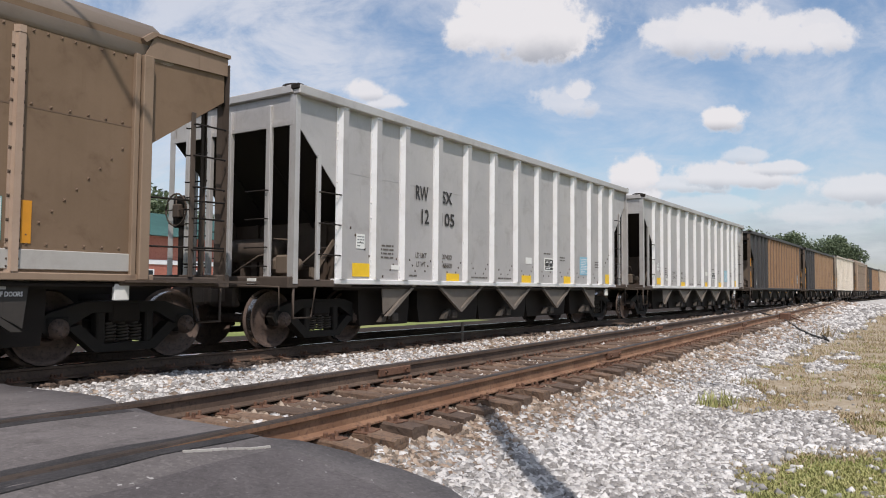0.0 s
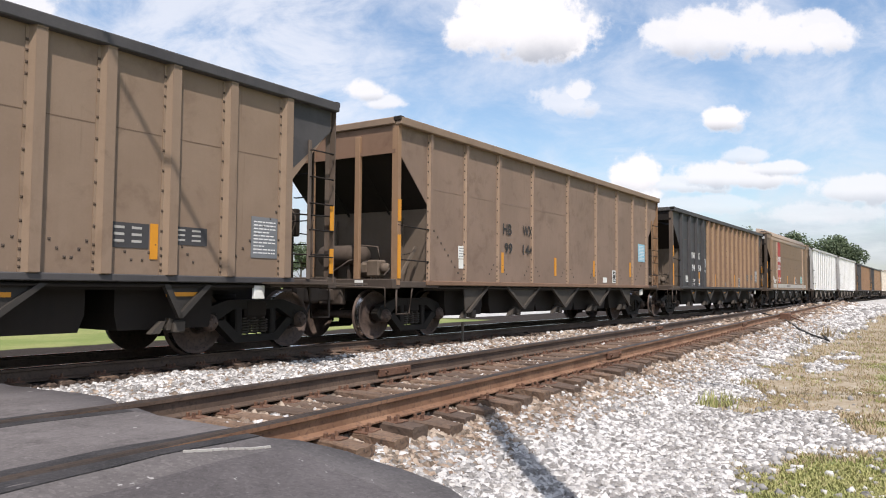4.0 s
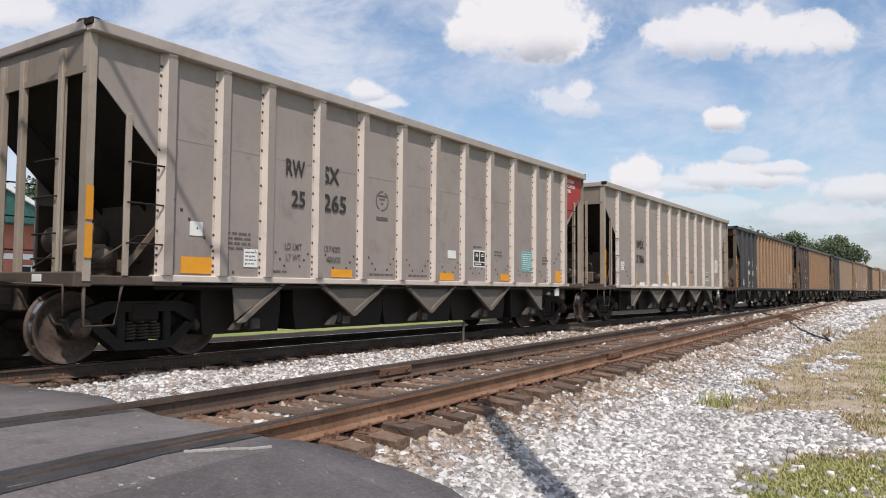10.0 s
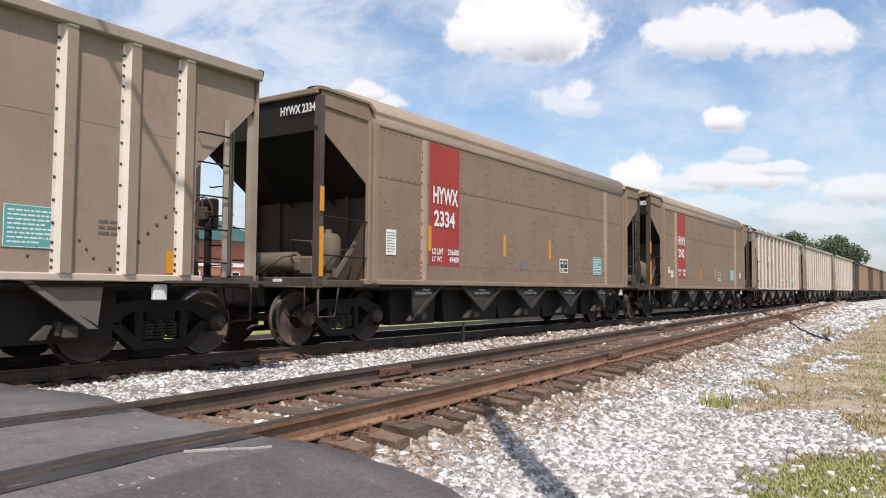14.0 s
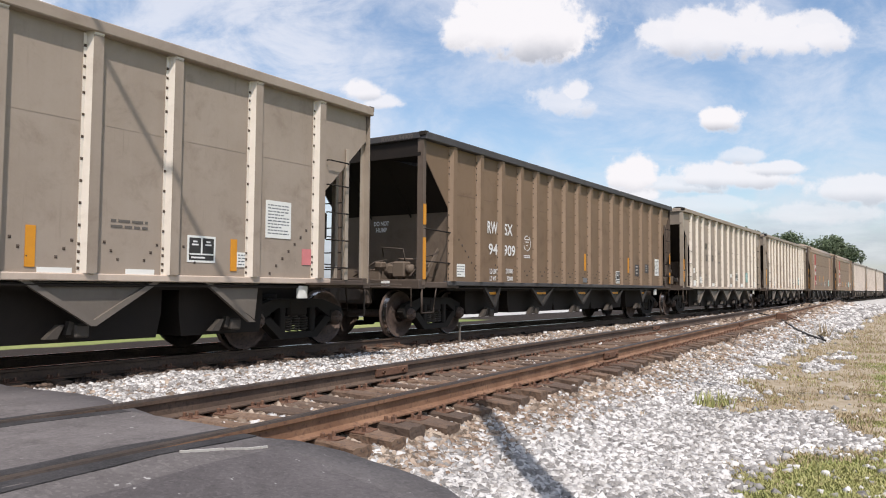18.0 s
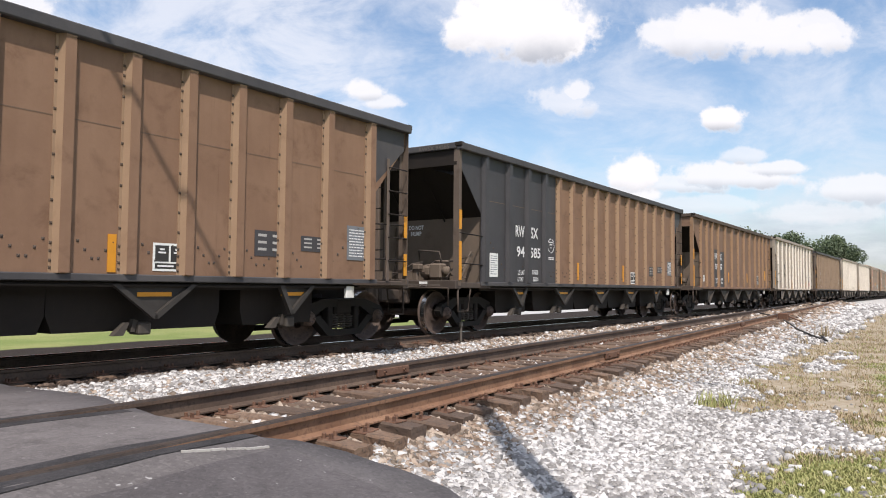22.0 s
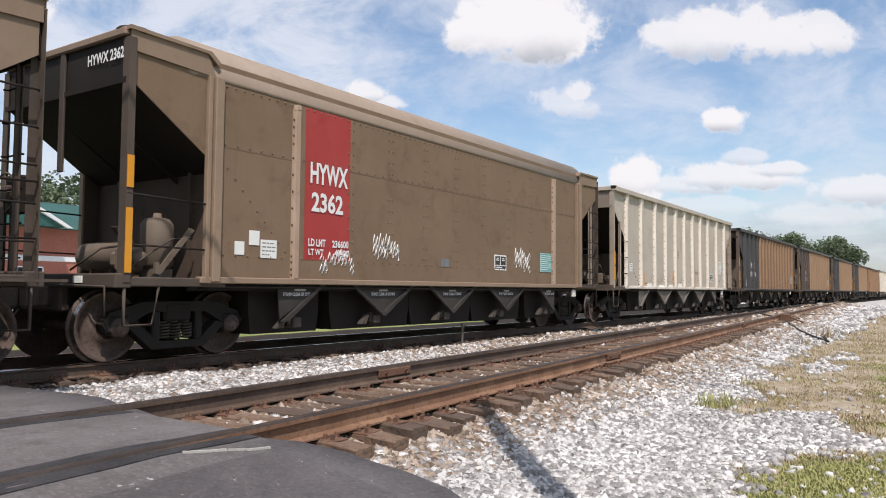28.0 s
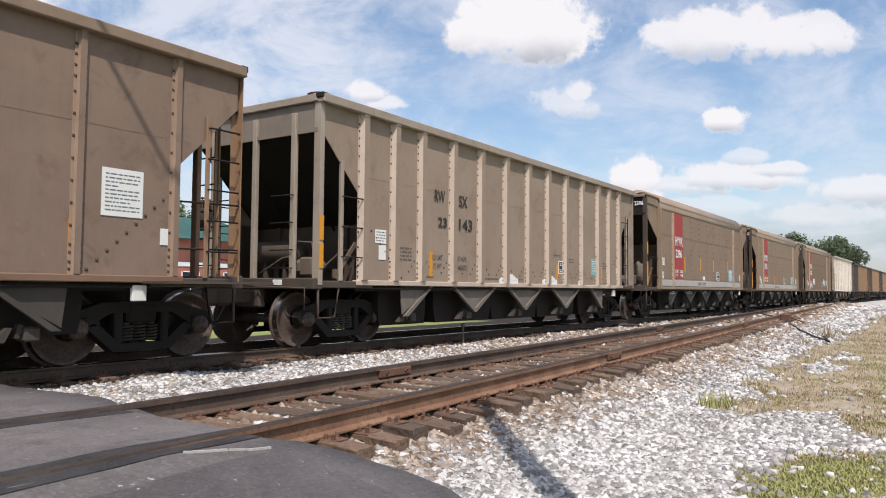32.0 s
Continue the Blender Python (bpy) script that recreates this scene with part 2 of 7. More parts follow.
M = {
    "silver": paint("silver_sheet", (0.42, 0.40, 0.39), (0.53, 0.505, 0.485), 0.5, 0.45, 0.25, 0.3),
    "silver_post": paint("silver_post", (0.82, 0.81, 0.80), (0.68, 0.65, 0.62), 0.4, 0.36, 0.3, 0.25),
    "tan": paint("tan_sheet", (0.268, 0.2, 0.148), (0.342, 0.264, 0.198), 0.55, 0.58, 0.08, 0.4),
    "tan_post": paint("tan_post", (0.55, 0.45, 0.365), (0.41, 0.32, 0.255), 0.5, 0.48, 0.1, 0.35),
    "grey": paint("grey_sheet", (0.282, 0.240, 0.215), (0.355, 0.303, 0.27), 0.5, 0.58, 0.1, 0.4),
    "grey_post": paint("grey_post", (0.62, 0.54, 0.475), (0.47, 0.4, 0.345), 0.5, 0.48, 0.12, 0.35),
    "grey_rim": paint("grey_rim", (0.36, 0.31, 0.275), (0.43, 0.37, 0.33), 0.5, 0.55, 0.1, 0.35),
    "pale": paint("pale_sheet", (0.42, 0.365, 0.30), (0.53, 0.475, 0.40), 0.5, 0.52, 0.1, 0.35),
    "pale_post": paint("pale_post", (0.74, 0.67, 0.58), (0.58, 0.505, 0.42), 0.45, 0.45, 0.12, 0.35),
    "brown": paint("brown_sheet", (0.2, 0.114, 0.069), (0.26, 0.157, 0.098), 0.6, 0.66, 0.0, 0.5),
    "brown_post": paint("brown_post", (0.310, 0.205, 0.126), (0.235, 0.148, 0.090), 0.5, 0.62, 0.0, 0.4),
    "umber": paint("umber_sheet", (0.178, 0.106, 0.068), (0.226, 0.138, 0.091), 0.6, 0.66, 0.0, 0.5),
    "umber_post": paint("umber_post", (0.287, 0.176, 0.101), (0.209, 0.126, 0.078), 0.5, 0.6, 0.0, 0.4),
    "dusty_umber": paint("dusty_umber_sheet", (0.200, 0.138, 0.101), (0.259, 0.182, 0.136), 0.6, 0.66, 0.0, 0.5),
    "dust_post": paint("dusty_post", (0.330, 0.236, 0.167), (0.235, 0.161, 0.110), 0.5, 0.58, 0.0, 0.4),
    "rust_post": paint("rust_tinged_post", (0.40, 0.295, 0.22), (0.29, 0.195, 0.138), 0.55, 0.58, 0.0, 0.4),
    "rivet": paint("rivet_heads", (0.06, 0.042, 0.03), (0.12, 0.084, 0.06), 0.5, 0.7, 0.0, 0.3),
    "seam": paint("sheet_lap", (0.145, 0.096, 0.064), (0.19, 0.13, 0.088), 0.5, 0.7, 0.0, 0.3),
    "dun": paint("dun_sheet", (0.30, 0.242, 0.19), (0.37, 0.308, 0.25), 0.55, 0.56, 0.08, 0.4),
    "slate": paint("slate_plate", (0.15, 0.16, 0.17), (0.2, 0.2, 0.2), 0.5, 0.6, 0.0, 0.3),
    "drab": paint("drab_sheet", (0.218, 0.152, 0.105), (0.274, 0.198, 0.141), 0.55, 0.66, 0.0, 0.4),
    "drab_post": paint("drab_post", (0.276, 0.198, 0.136), (0.207, 0.144, 0.098), 0.5, 0.6, 0.0, 0.4),
    # paler copy of the drab: sun on the sloping top put into the colour
    "drab_roof": paint("drab_roof", (0.290, 0.227, 0.174), (0.225, 0.170, 0.126), 0.5, 0.6, 0.0, 0.3),
    "olive": paint("olive_sheet", (0.172, 0.114, 0.070), (0.216, 0.146, 0.094), 0.6, 0.66, 0.0, 0.45),
    "black": paint("black_sheet", (0.046, 0.044, 0.046), (0.075, 0.070, 0.070), 0.5, 0.55, 0.0, 0.3),
    "worn_black": paint("worn_black_sheet", (0.065, 0.049, 0.044), (0.103, 0.076, 0.063), 0.6, 0.6, 0.0, 0.4, (0.441, 0.378, 0.326), 0.02),
    "chord": paint("dark_chord", (0.05, 0.047, 0.048), (0.1, 0.092, 0.088), 0.5, 0.6, 0.0, 0.3),
    "flaked_chord": paint("flaked_chord", (0.07, 0.066, 0.066), (0.12, 0.11, 0.105), 0.5, 0.6, 0.0, 0.3, (0.55, 0.52, 0.5), 0.06),
    "red": paint("red_stripe", (0.33, 0.036, 0.034), (0.40, 0.075, 0.062), 0.4, 0.6, 0.0, 0.3),
    "light_sill": paint("light_sill", (0.44, 0.42, 0.385), (0.33, 0.30, 0.27), 0.4, 0.55, 0.1, 0.3),
    # near-black steel, with the shade below cars and slope sheets put into its colour
    "under": paint("shaded_underframe", (0.012, 0.0085, 0.0065), (0.025, 0.018, 0.0125), 0.55, 0.75, 0.0, 0.3),
    "grime": paint("grime", (0.06, 0.046, 0.037), (0.115, 0.085, 0.064), 0.6, 0.75, 0.0, 0.3),
    "gusset": paint("hopper_gusset", (0.052, 0.044, 0.036), (0.092, 0.076, 0.062), 0.5, 0.7, 0.0, 0.3),
    "gusset_pale": paint("pale_gusset", (0.145, 0.123, 0.102), (0.205, 0.176, 0.147), 0.5, 0.6, 0.1, 0.3),
    "gusset_dark": paint("dark_gusset", (0.034, 0.03, 0.026), (0.06, 0.052, 0.045), 0.5, 0.65, 0.0, 0.3),
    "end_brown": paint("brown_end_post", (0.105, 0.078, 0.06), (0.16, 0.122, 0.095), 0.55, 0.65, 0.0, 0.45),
    # bulkhead brown with the deep recess's shade put in; also a dark rim
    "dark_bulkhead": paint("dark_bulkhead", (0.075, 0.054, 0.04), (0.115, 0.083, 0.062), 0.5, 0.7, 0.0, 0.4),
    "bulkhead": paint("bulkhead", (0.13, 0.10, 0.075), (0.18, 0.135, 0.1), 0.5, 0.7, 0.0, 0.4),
    "coal": rough_stuff("coal", ((0.018, 0.017, 0.017), (0.032, 0.031, 0.031), (0.055, 0.053, 0.052)), 3.0, 24.0, 0.6, 0.6, 30.0),
    "wheel": rough_stuff("wheel_rust", ((0.078, 0.054, 0.043), (0.119, 0.085, 0.068), (0.044, 0.034, 0.029)), 3.0, 22.0, 0.7, 0.15, 30.0),
    "tread": plain("polished_tread", (0.55, 0.54, 0.53), 0.25, 1.0, 0.2),
    "orange": plain("orange_reflector", (0.62, 0.26, 0.018), 0.45, 0.0, 0.2),
    "yellow": plain("yellow_panel", (0.82, 0.52, 0.02), 0.5, 0.0, 0.2),
    # end posts and sheets in darker tones than the sides
    "end_post": paint("darker_end_post", (0.38, 0.32, 0.255), (0.25, 0.2, 0.155), 0.6, 0.55, 0.1, 0.5),
    "end_sheet": paint("darker_end_sheet", (0.21, 0.172, 0.135), (0.28, 0.235, 0.19), 0.5, 0.6, 0.1, 0.4),
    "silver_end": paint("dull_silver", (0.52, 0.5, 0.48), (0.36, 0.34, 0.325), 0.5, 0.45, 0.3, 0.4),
    "amber": plain("amber_panel", (0.72, 0.31, 0.018), 0.5, 0.0, 0.2),
    # truck castings, coloured darker for the shade they stand in under the floor
    "truck": paint("shaded_truck_steel", (0.013, 0.011, 0.009), (0.025, 0.019, 0.014), 0.55, 0.75, 0.0, 0.3),
    "white": plain("white_marking", (0.72, 0.71, 0.69), 0.6, 0.0, 0.15),
    "ink": plain("dark_marking", (0.035, 0.032, 0.03), 0.6, 0.0, 0.2),
    "faded": plain("faded_marking", (0.12, 0.105, 0.092), 0.7, 0.0, 0.2),
    "paper": plain("paper_placard", (0.72, 0.72, 0.68), 0.8, 0.0, 0.12),
    "teal": plain("teal_placard", (0.10, 0.33, 0.31), 0.6, 0.0, 0.2),
    "sky_blue": plain("blue_placard", (0.25, 0.47, 0.58), 0.6, 0.0, 0.15),
    "pink": plain("pink_placard", (0.6, 0.2, 0.2), 0.6, 0.0, 0.2),
    "rust_rail": rough_stuff("rusty_rail", ((0.185, 0.098, 0.058), (0.26, 0.15, 0.092), (0.115, 0.066, 0.045)), 2.0, 30.0, 0.8, 0.2, 40.0),
    "dark_rail": rough_stuff("dark_rail", ((0.088, 0.06, 0.044), (0.13, 0.09, 0.065), (0.058, 0.041, 0.032)), 2.0, 30.0, 0.75, 0.2, 40.0),
    # ballast coloured darker for the shade along the foot of the train
    "shade_stone": rough_stuff("shaded_ballast", ((0.06, 0.043, 0.033), (0.098, 0.072, 0.056), (0.15, 0.108, 0.082)), 1.2, 16.0, 0.9, 0.25, 40.0, True),
    "worn_head": rough_stuff("rail_head", ((0.041, 0.031, 0.025), (0.063, 0.048, 0.039), (0.028, 0.022, 0.019)), 3.0, 40.0, 0.5, 0.1, 60.0),
    "shiny_head": plain("shiny_rail_head", (0.56, 0.55, 0.54), 0.13, 1.0, 0.25),
    "tie": rough_stuff("tie_wood", ((0.155, 0.1, 0.068), (0.24, 0.165, 0.115), (0.075, 0.056, 0.046)), 2.5, 26.0, 0.9, 0.8, 26.0, False, 0.75),
    "iron": rough_stuff("rusty_iron", ((0.12, 0.062, 0.04), (0.18, 0.10, 0.065), (0.06, 0.04, 0.032)), 5.0, 40.0, 0.85, 0.3, 50.0),
    "stone": rough_stuff("limestone_ballast", ((0.54, 0.52, 0.495), (0.70, 0.68, 0.655), (0.22, 0.21, 0.2)), 1.2, 16.0, 0.92, 0.35, 40.0, True),
    "brown_stone": rough_stuff("rusty_ballast", ((0.31, 0.235, 0.175), (0.45, 0.375, 0.3), (0.2, 0.135, 0.095)), 1.2, 16.0, 0.92, 0.25, 40.0, True),
    "gravel": rough_stuff("gravel_bed", ((0.272, 0.260, 0.244), (0.376, 0.364, 0.348), (0.192, 0.180, 0.168)), 2.5, 24.0, 0.95, 0.9, 26.0),
    "dirty_bed": rough_stuff("brown_track_bed", ((0.16, 0.11, 0.08), (0.26, 0.20, 0.155), (0.09, 0.065, 0.05)), 1.5, 22.0, 0.95, 0.8, 24.0),
    "asphalt": worn_asphalt("old_asphalt", (0.103, 0.092, 0.089), (0.152, 0.137, 0.133)),
    "new_asphalt": worn_asphalt("dark_asphalt", (0.074, 0.066, 0.066), (0.108, 0.097, 0.097)),
    "tar": rough_stuff("tar_seam", ((0.025, 0.024, 0.025), (0.045, 0.042, 0.043), (0.07, 0.066, 0.066)), 3.0, 60.0, 0.75, 0.3, 60.0),
    "grass": rough_stuff("grass_blades", ((0.23, 0.26, 0.085), (0.33, 0.32, 0.13), (0.42, 0.36, 0.19)), 0.8, 9.0, 0.85, 0.0, 10.0),
    "hay": rough_stuff("dry_grass", ((0.31, 0.235, 0.14), (0.39, 0.31, 0.2), (0.23, 0.205, 0.1)), 0.9, 9.0, 0.9, 0.0, 10.0),
    # leaf greens paled and greyed, with distance haze put into the colour
    "leaf": rough_stuff("hazy_tree_leaves", ((0.113, 0.146, 0.087), (0.152, 0.192, 0.113), (0.185, 0.222, 0.132)), 0.35, 2.2, 0.85, 0.0, 10.0),
    "bark": rough_stuff("bark", ((0.09, 0.07, 0.055), (0.14, 0.11, 0.085), (0.05, 0.04, 0.03)), 1.5, 12.0, 0.95, 0.5, 12.0),
    "brick": rough_stuff("brick_wall", ((0.36, 0.135, 0.095), (0.42, 0.17, 0.12), (0.28, 0.10, 0.075)), 0.6, 9.0, 0.9, 0.2, 14.0),
    "teal_roof": rough_stuff("green_metal_roof", ((0.025, 0.085, 0.072), (0.04, 0.115, 0.10), (0.02, 0.06, 0.05)), 0.5, 5.0, 0.55, 0.1, 6.0),
    "trim": plain("white_trim", (0.74, 0.74, 0.72), 0.6, 0.0, 0.12),
    "glass": plain("dark_window_glass", (0.03, 0.035, 0.04), 0.12, 0.0, 0.2),
    "wood_pole": rough_stuff("pole_wood", ((0.17, 0.13, 0.10), (0.24, 0.19, 0.15), (0.1, 0.075, 0.06)), 1.5, 14.0, 0.9, 0.4, 14.0),
    "cable": plain("black_cable", (0.03, 0.028, 0.027), 0.6, 0.0, 0.2),
    "concrete": rough_stuff("pale_concrete", ((0.42, 0.41, 0.39), (0.5, 0.49, 0.47), (0.34, 0.33, 0.31)), 0.5, 12.0, 0.9, 0.2, 20.0),
}

# ---- tools for shapes ----


class Shape:
    """Corners and faces of one mesh, put together from simple solids."""

    def __init__(self):
        self.v, self.f, self.soft = [], [], []

    def add(self, verts, faces, soft=False):
        n = len(self.v)
        self.v += [tuple(p) for p in verts]
        self.f += [tuple(i + n for i in f) for f in faces]
        self.soft += [soft] * len(faces)
        return self

    def box(self, x0, x1, y0, y1, z0, z1):
        p = [(x, y, z) for x in (x0, x1) for y in (y0, y1) for z in (z0, z1)]
        return self.add(p, [(0, 1, 3, 2), (4, 6, 7, 5), (0, 4, 5, 1), (2, 3, 7, 6), (0, 2, 6, 4), (1, 5, 7, 3)])

    def bevelled(self, x0, x1, y0, y1, z0, z1, b=0.015):
        """A box whose edges are cut off at 45 degrees."""
        c = ((x0 + x1) / 2, (y0 + y1) / 2, (z0 + z1) / 2)
        h = ((x1 - x0) / 2, (y1 - y0) / 2, (z1 - z0) / 2)
        verts, index = [], {}
        for sx in (-1, 1):
            for sy in (-1, 1):
                for sz in (-1, 1):
                    for k in range(3):
                        s = (sx, sy, sz)
                        index[(s, k)] = len(verts)
                        verts.append(tuple(c[i] + s[i] * (h[i] if i == k else h[i] - b) for i in range(3)))
        faces = []
        for k in range(3):
            i, j = [(1, 2), (2, 0), (0, 1)][k]
            for e in (-1, 1):
                ring = []
                for a, d in ((-1, -1), (1, -1), (1, 1), (-1, 1)):
                    s = [0, 0, 0]
                    s[k], s[i], s[j] = e, a, d
                    ring.append(index[(tuple(s), k)])
                faces.append(tuple(ring if e > 0 else ring[::-1]))
            for a in (-1, 1):
                for d in (-1, 1):
                    lo, hi = [0, 0, 0], [0, 0, 0]
                    lo[k], hi[k] = -1, 1
                    lo[i] = hi[i] = a
                    lo[j] = hi[j] = d
                    q = (index[(tuple(lo), i)], index[(tuple(hi), i)], index[(tuple(hi), j)], index[(tuple(lo), j)])
                    faces.append(q if a * d < 0 else q[::-1])
        for sx in (-1, 1):
            for sy in (-1, 1):
                for sz in (-1, 1):
                    t = tuple(index[((sx, sy, sz), k)] for k in range(3))
                    faces.append(t if sx * sy * sz > 0 else t[::-1])
        return self.add(verts, faces)

    def prism(self, outline, lo, hi, axis="y"):
        """outline: (x, z) pairs for axis y, (y, z) for axis x, (x, y) for axis z."""
        n = len(outline)
        put = {"y": lambda p, w: (p[0], w, p[1]), "x": lambda p, w: (w, p[0], p[1]), "z": lambda p, w: (p[0], p[1], w)}[axis]
        verts = [put(p, lo) for p in outline] + [put(p, hi) for p in outline]
        faces = [tuple(range(n)), tuple(range(2 * n - 1, n - 1, -1))]
        faces += [(i, i + n, (i + 1) % n + n, (i + 1) % n) for i in range(n)]
        return self.add(verts, faces)

    def tube(self, points, r, n=6):
        points = [Vector(p) for p in points]
        verts, faces = [], []
        for i, p in enumerate(points):
            way = (points[min(i + 1, len(points) - 1)] - points[max(i - 1, 0)]).normalized()
            side = way.cross(Vector((0, 0, 1)) if abs(way.z) < 0.9 else Vector((1, 0, 0))).normalized()
            up = side.cross(way)
            verts += [p + side * (r * math.cos(2 * math.pi * k / n)) + up * (r * math.sin(2 * math.pi * k / n)) for k in range(n)]
        for i in range(len(points) - 1):
            faces += [(i * n + k, i * n + (k + 1) % n, (i + 1) * n + (k + 1) % n, (i + 1) * n + k) for k in range(n)]
        faces += [tuple(range(n - 1, -1, -1)), tuple((len(points) - 1) * n + k for k in range(n))]
        return self.add(verts, faces, True)

    def lathe(self, profile, centre, n=20, axis="y"):
        """profile: (radius, along) pairs turned about an axis through centre."""
        verts, faces = [], []
        for r, s in profile:
            for k in range(n):
                c, d = r * math.cos(2 * math.pi * k / n), r * math.sin(2 * math.pi * k / n)
                p = {"y": (c, s, d), "x": (s, c, d), "z": (c, d, s)}[axis]
                verts.append((centre[0] + p[0], centre[1] + p[1], centre[2] + p[2]))
        for i in range(len(profile) - 1):
            faces += [(i * n + k, i * n + (k + 1) % n, (i + 1) * n + (k + 1) % n, (i + 1) * n + k) for k in range(n)]
        return self.add(verts, faces, True)

    def mesh(self, name, mats):
        me = bpy.data.meshes.new(name)
        me.from_pydata(self.v, [], self.f)
        for m in mats if isinstance(mats, (list, tuple)) else [mats]:
            me.materials.append(m)
        me.polygons.foreach_set("use_smooth", self.soft)
        bm = bmesh.new()
        bm.from_mesh(me)
        bmesh.ops.recalc_face_normals(bm, faces=bm.faces)
        bm.to_mesh(me)
        bm.free()
        me.update()
        return me


MESHES = {}


def shared(key, name, mat, build):
    """The mesh of that key: built once, then shared by alike pieces."""
    key = (key, mat if isinstance(mat, str) else tuple(mat))
    if key not in MESHES:
        mats = [M[k] for k in ([mat] if isinstance(mat, str) else mat)]
        made = build()
        MESHES[key] = made.mesh(name, mats) if isinstance(made, Shape) else made
    return MESHES[key]


def part(name, me, parent, at=None, label=""):
    """Links a mesh as one object under a thing or a part."""
    ob = new(name, me)
    ob.parent = parent
    if at is not None:
        ob.matrix_basis = at
    return tagged(ob, label)


def solid(name, shape, mat, at=None):
    """A thing or a piece of the setting that is one mesh."""
    ob = new(name, shape.mesh(name, [M[mat]]) if isinstance(mat, str) else shape.mesh(name, [M[k] for k in mat]))
    if at is not None:
        ob.matrix_basis = at
    return ob


def lettering(words, width, height, mat, bold=0.012):
    """Raised flat letters, centred, of that width and height."""
    key = ("text", words, round(width, 2), round(height, 2), mat)
    if key not in MESHES:
        curve = bpy.data.curves.new("letters", "FONT")
        curve.body, curve.size, curve.extrude, curve.resolution_u = words, 1.0, 0.0, 3
        curve.align_x, curve.offset = "LEFT", bold
        ob = bpy.data.objects.new("letters", curve)
        me = bpy.data.meshes.new_from_object(ob)
        bpy.data.objects.remove(ob)
        co = np.empty(len(me.vertices) * 3, dtype=np.float32)
        me.vertices.foreach_get("co", co)
        co = co.reshape(-1, 3)
        lo, hi = co.min(0), co.max(0)
        co[:, 0] = (co[:, 0] - (lo[0] + hi[0]) / 2) * width / (hi[0] - lo[0])
        co[:, 1] = (co[:, 1] - (lo[1] + hi[1]) / 2) * height / (hi[1] - lo[1])
        me.vertices.foreach_set("co", co.ravel())
        me.materials.clear()
        me.materials.append(M[mat])
        me.name = "lettering"
        me.update()
        MESHES[key] = me
    return MESHES[key]

# ---- the ground, the road over the tracks, and the tracks ----
MAIN = 9.87          # centre line of the main track, along x
SIDE_ANGLE = math.atan(0.0625)


def side_line(x):
    """Centre line of the converging side track."""
    return 4.2 + 0.0625 * x


def lerp(x, xs, ys):
    return float(np.interp(x, xs, ys))


def road_level(y):
    return lerp(y, (-40, -3, 0, 1.5, 3.0, 3.5, 5.7, 7.0, 8.6, 11.2, 12.5, 16, 60), (-0.5, -0.45, -0.40, -0.28, -0.05, 0.088, 0.088, 0.01, -0.02, -0.02, -0.1, -0.38, -0.4))


def road_edge(y):
    """Where the asphalt ends on the side towards +x, uneven as poured."""
    base = lerp(y, (-20, 0.5, 2.2, 2.8, 3.1, 3.35, 3.5, 3.9, 4.6, 5.4, 5.9, 6.4, 7.1, 8.0, 11.5, 14, 60), (3.9, 3.7, 3.6, 3.66, 3.6, 3.45, 3.25, 3.28, 3.33, 3.45, 3.62, 3.76, 3.86, 3.84, 3.84, 4.2, 4.4))
    return base + 0.035 * noise.noise((0.3, y * 3.1, 5.0)) + 0.02 * noise.noise((0.3, y * 11.0, 9.0))


def level(x, y):
    """Height of the ground beside the road."""
    near = side_line(min(max(x, -40), 84)) - y             # + towards the camera's side of the side track
    far = y - MAIN
    if near > 0.72:
        z = lerp(near, (0.72, 0.85, 0.98, 1.12, 1.35, 1.7, 2.4, 3.2, 6.0), (-0.13, -0.16, -0.185, -0.225, -0.275, -0.33, -0.41, -0.46, -0.47))
    elif far > 1.5:
        z = lerp(far, (1.5, 1.8, 2.8, 4.5, 40), (-0.2, -0.23, -0.42, -0.45, -0.5))
    elif near > -1.3:
        z = -0.12
    else:
        z = -0.19
    rough = 0.02 if -1.6 < near else 0.03
    d = abs(x) + abs(y)
    if d < 120:
        z += rough * noise.noise((x * 0.9, y * 0.9, 1.0)) + 0.012 * noise.noise((x * 3.1, y * 3.1, 4.0))
    return z


def ground_level(x, y):
    return level(x, y) if x > road_edge(y) - 0.15 or x < -7.0 else min(level(x, y), road_level(y) - 0.12)


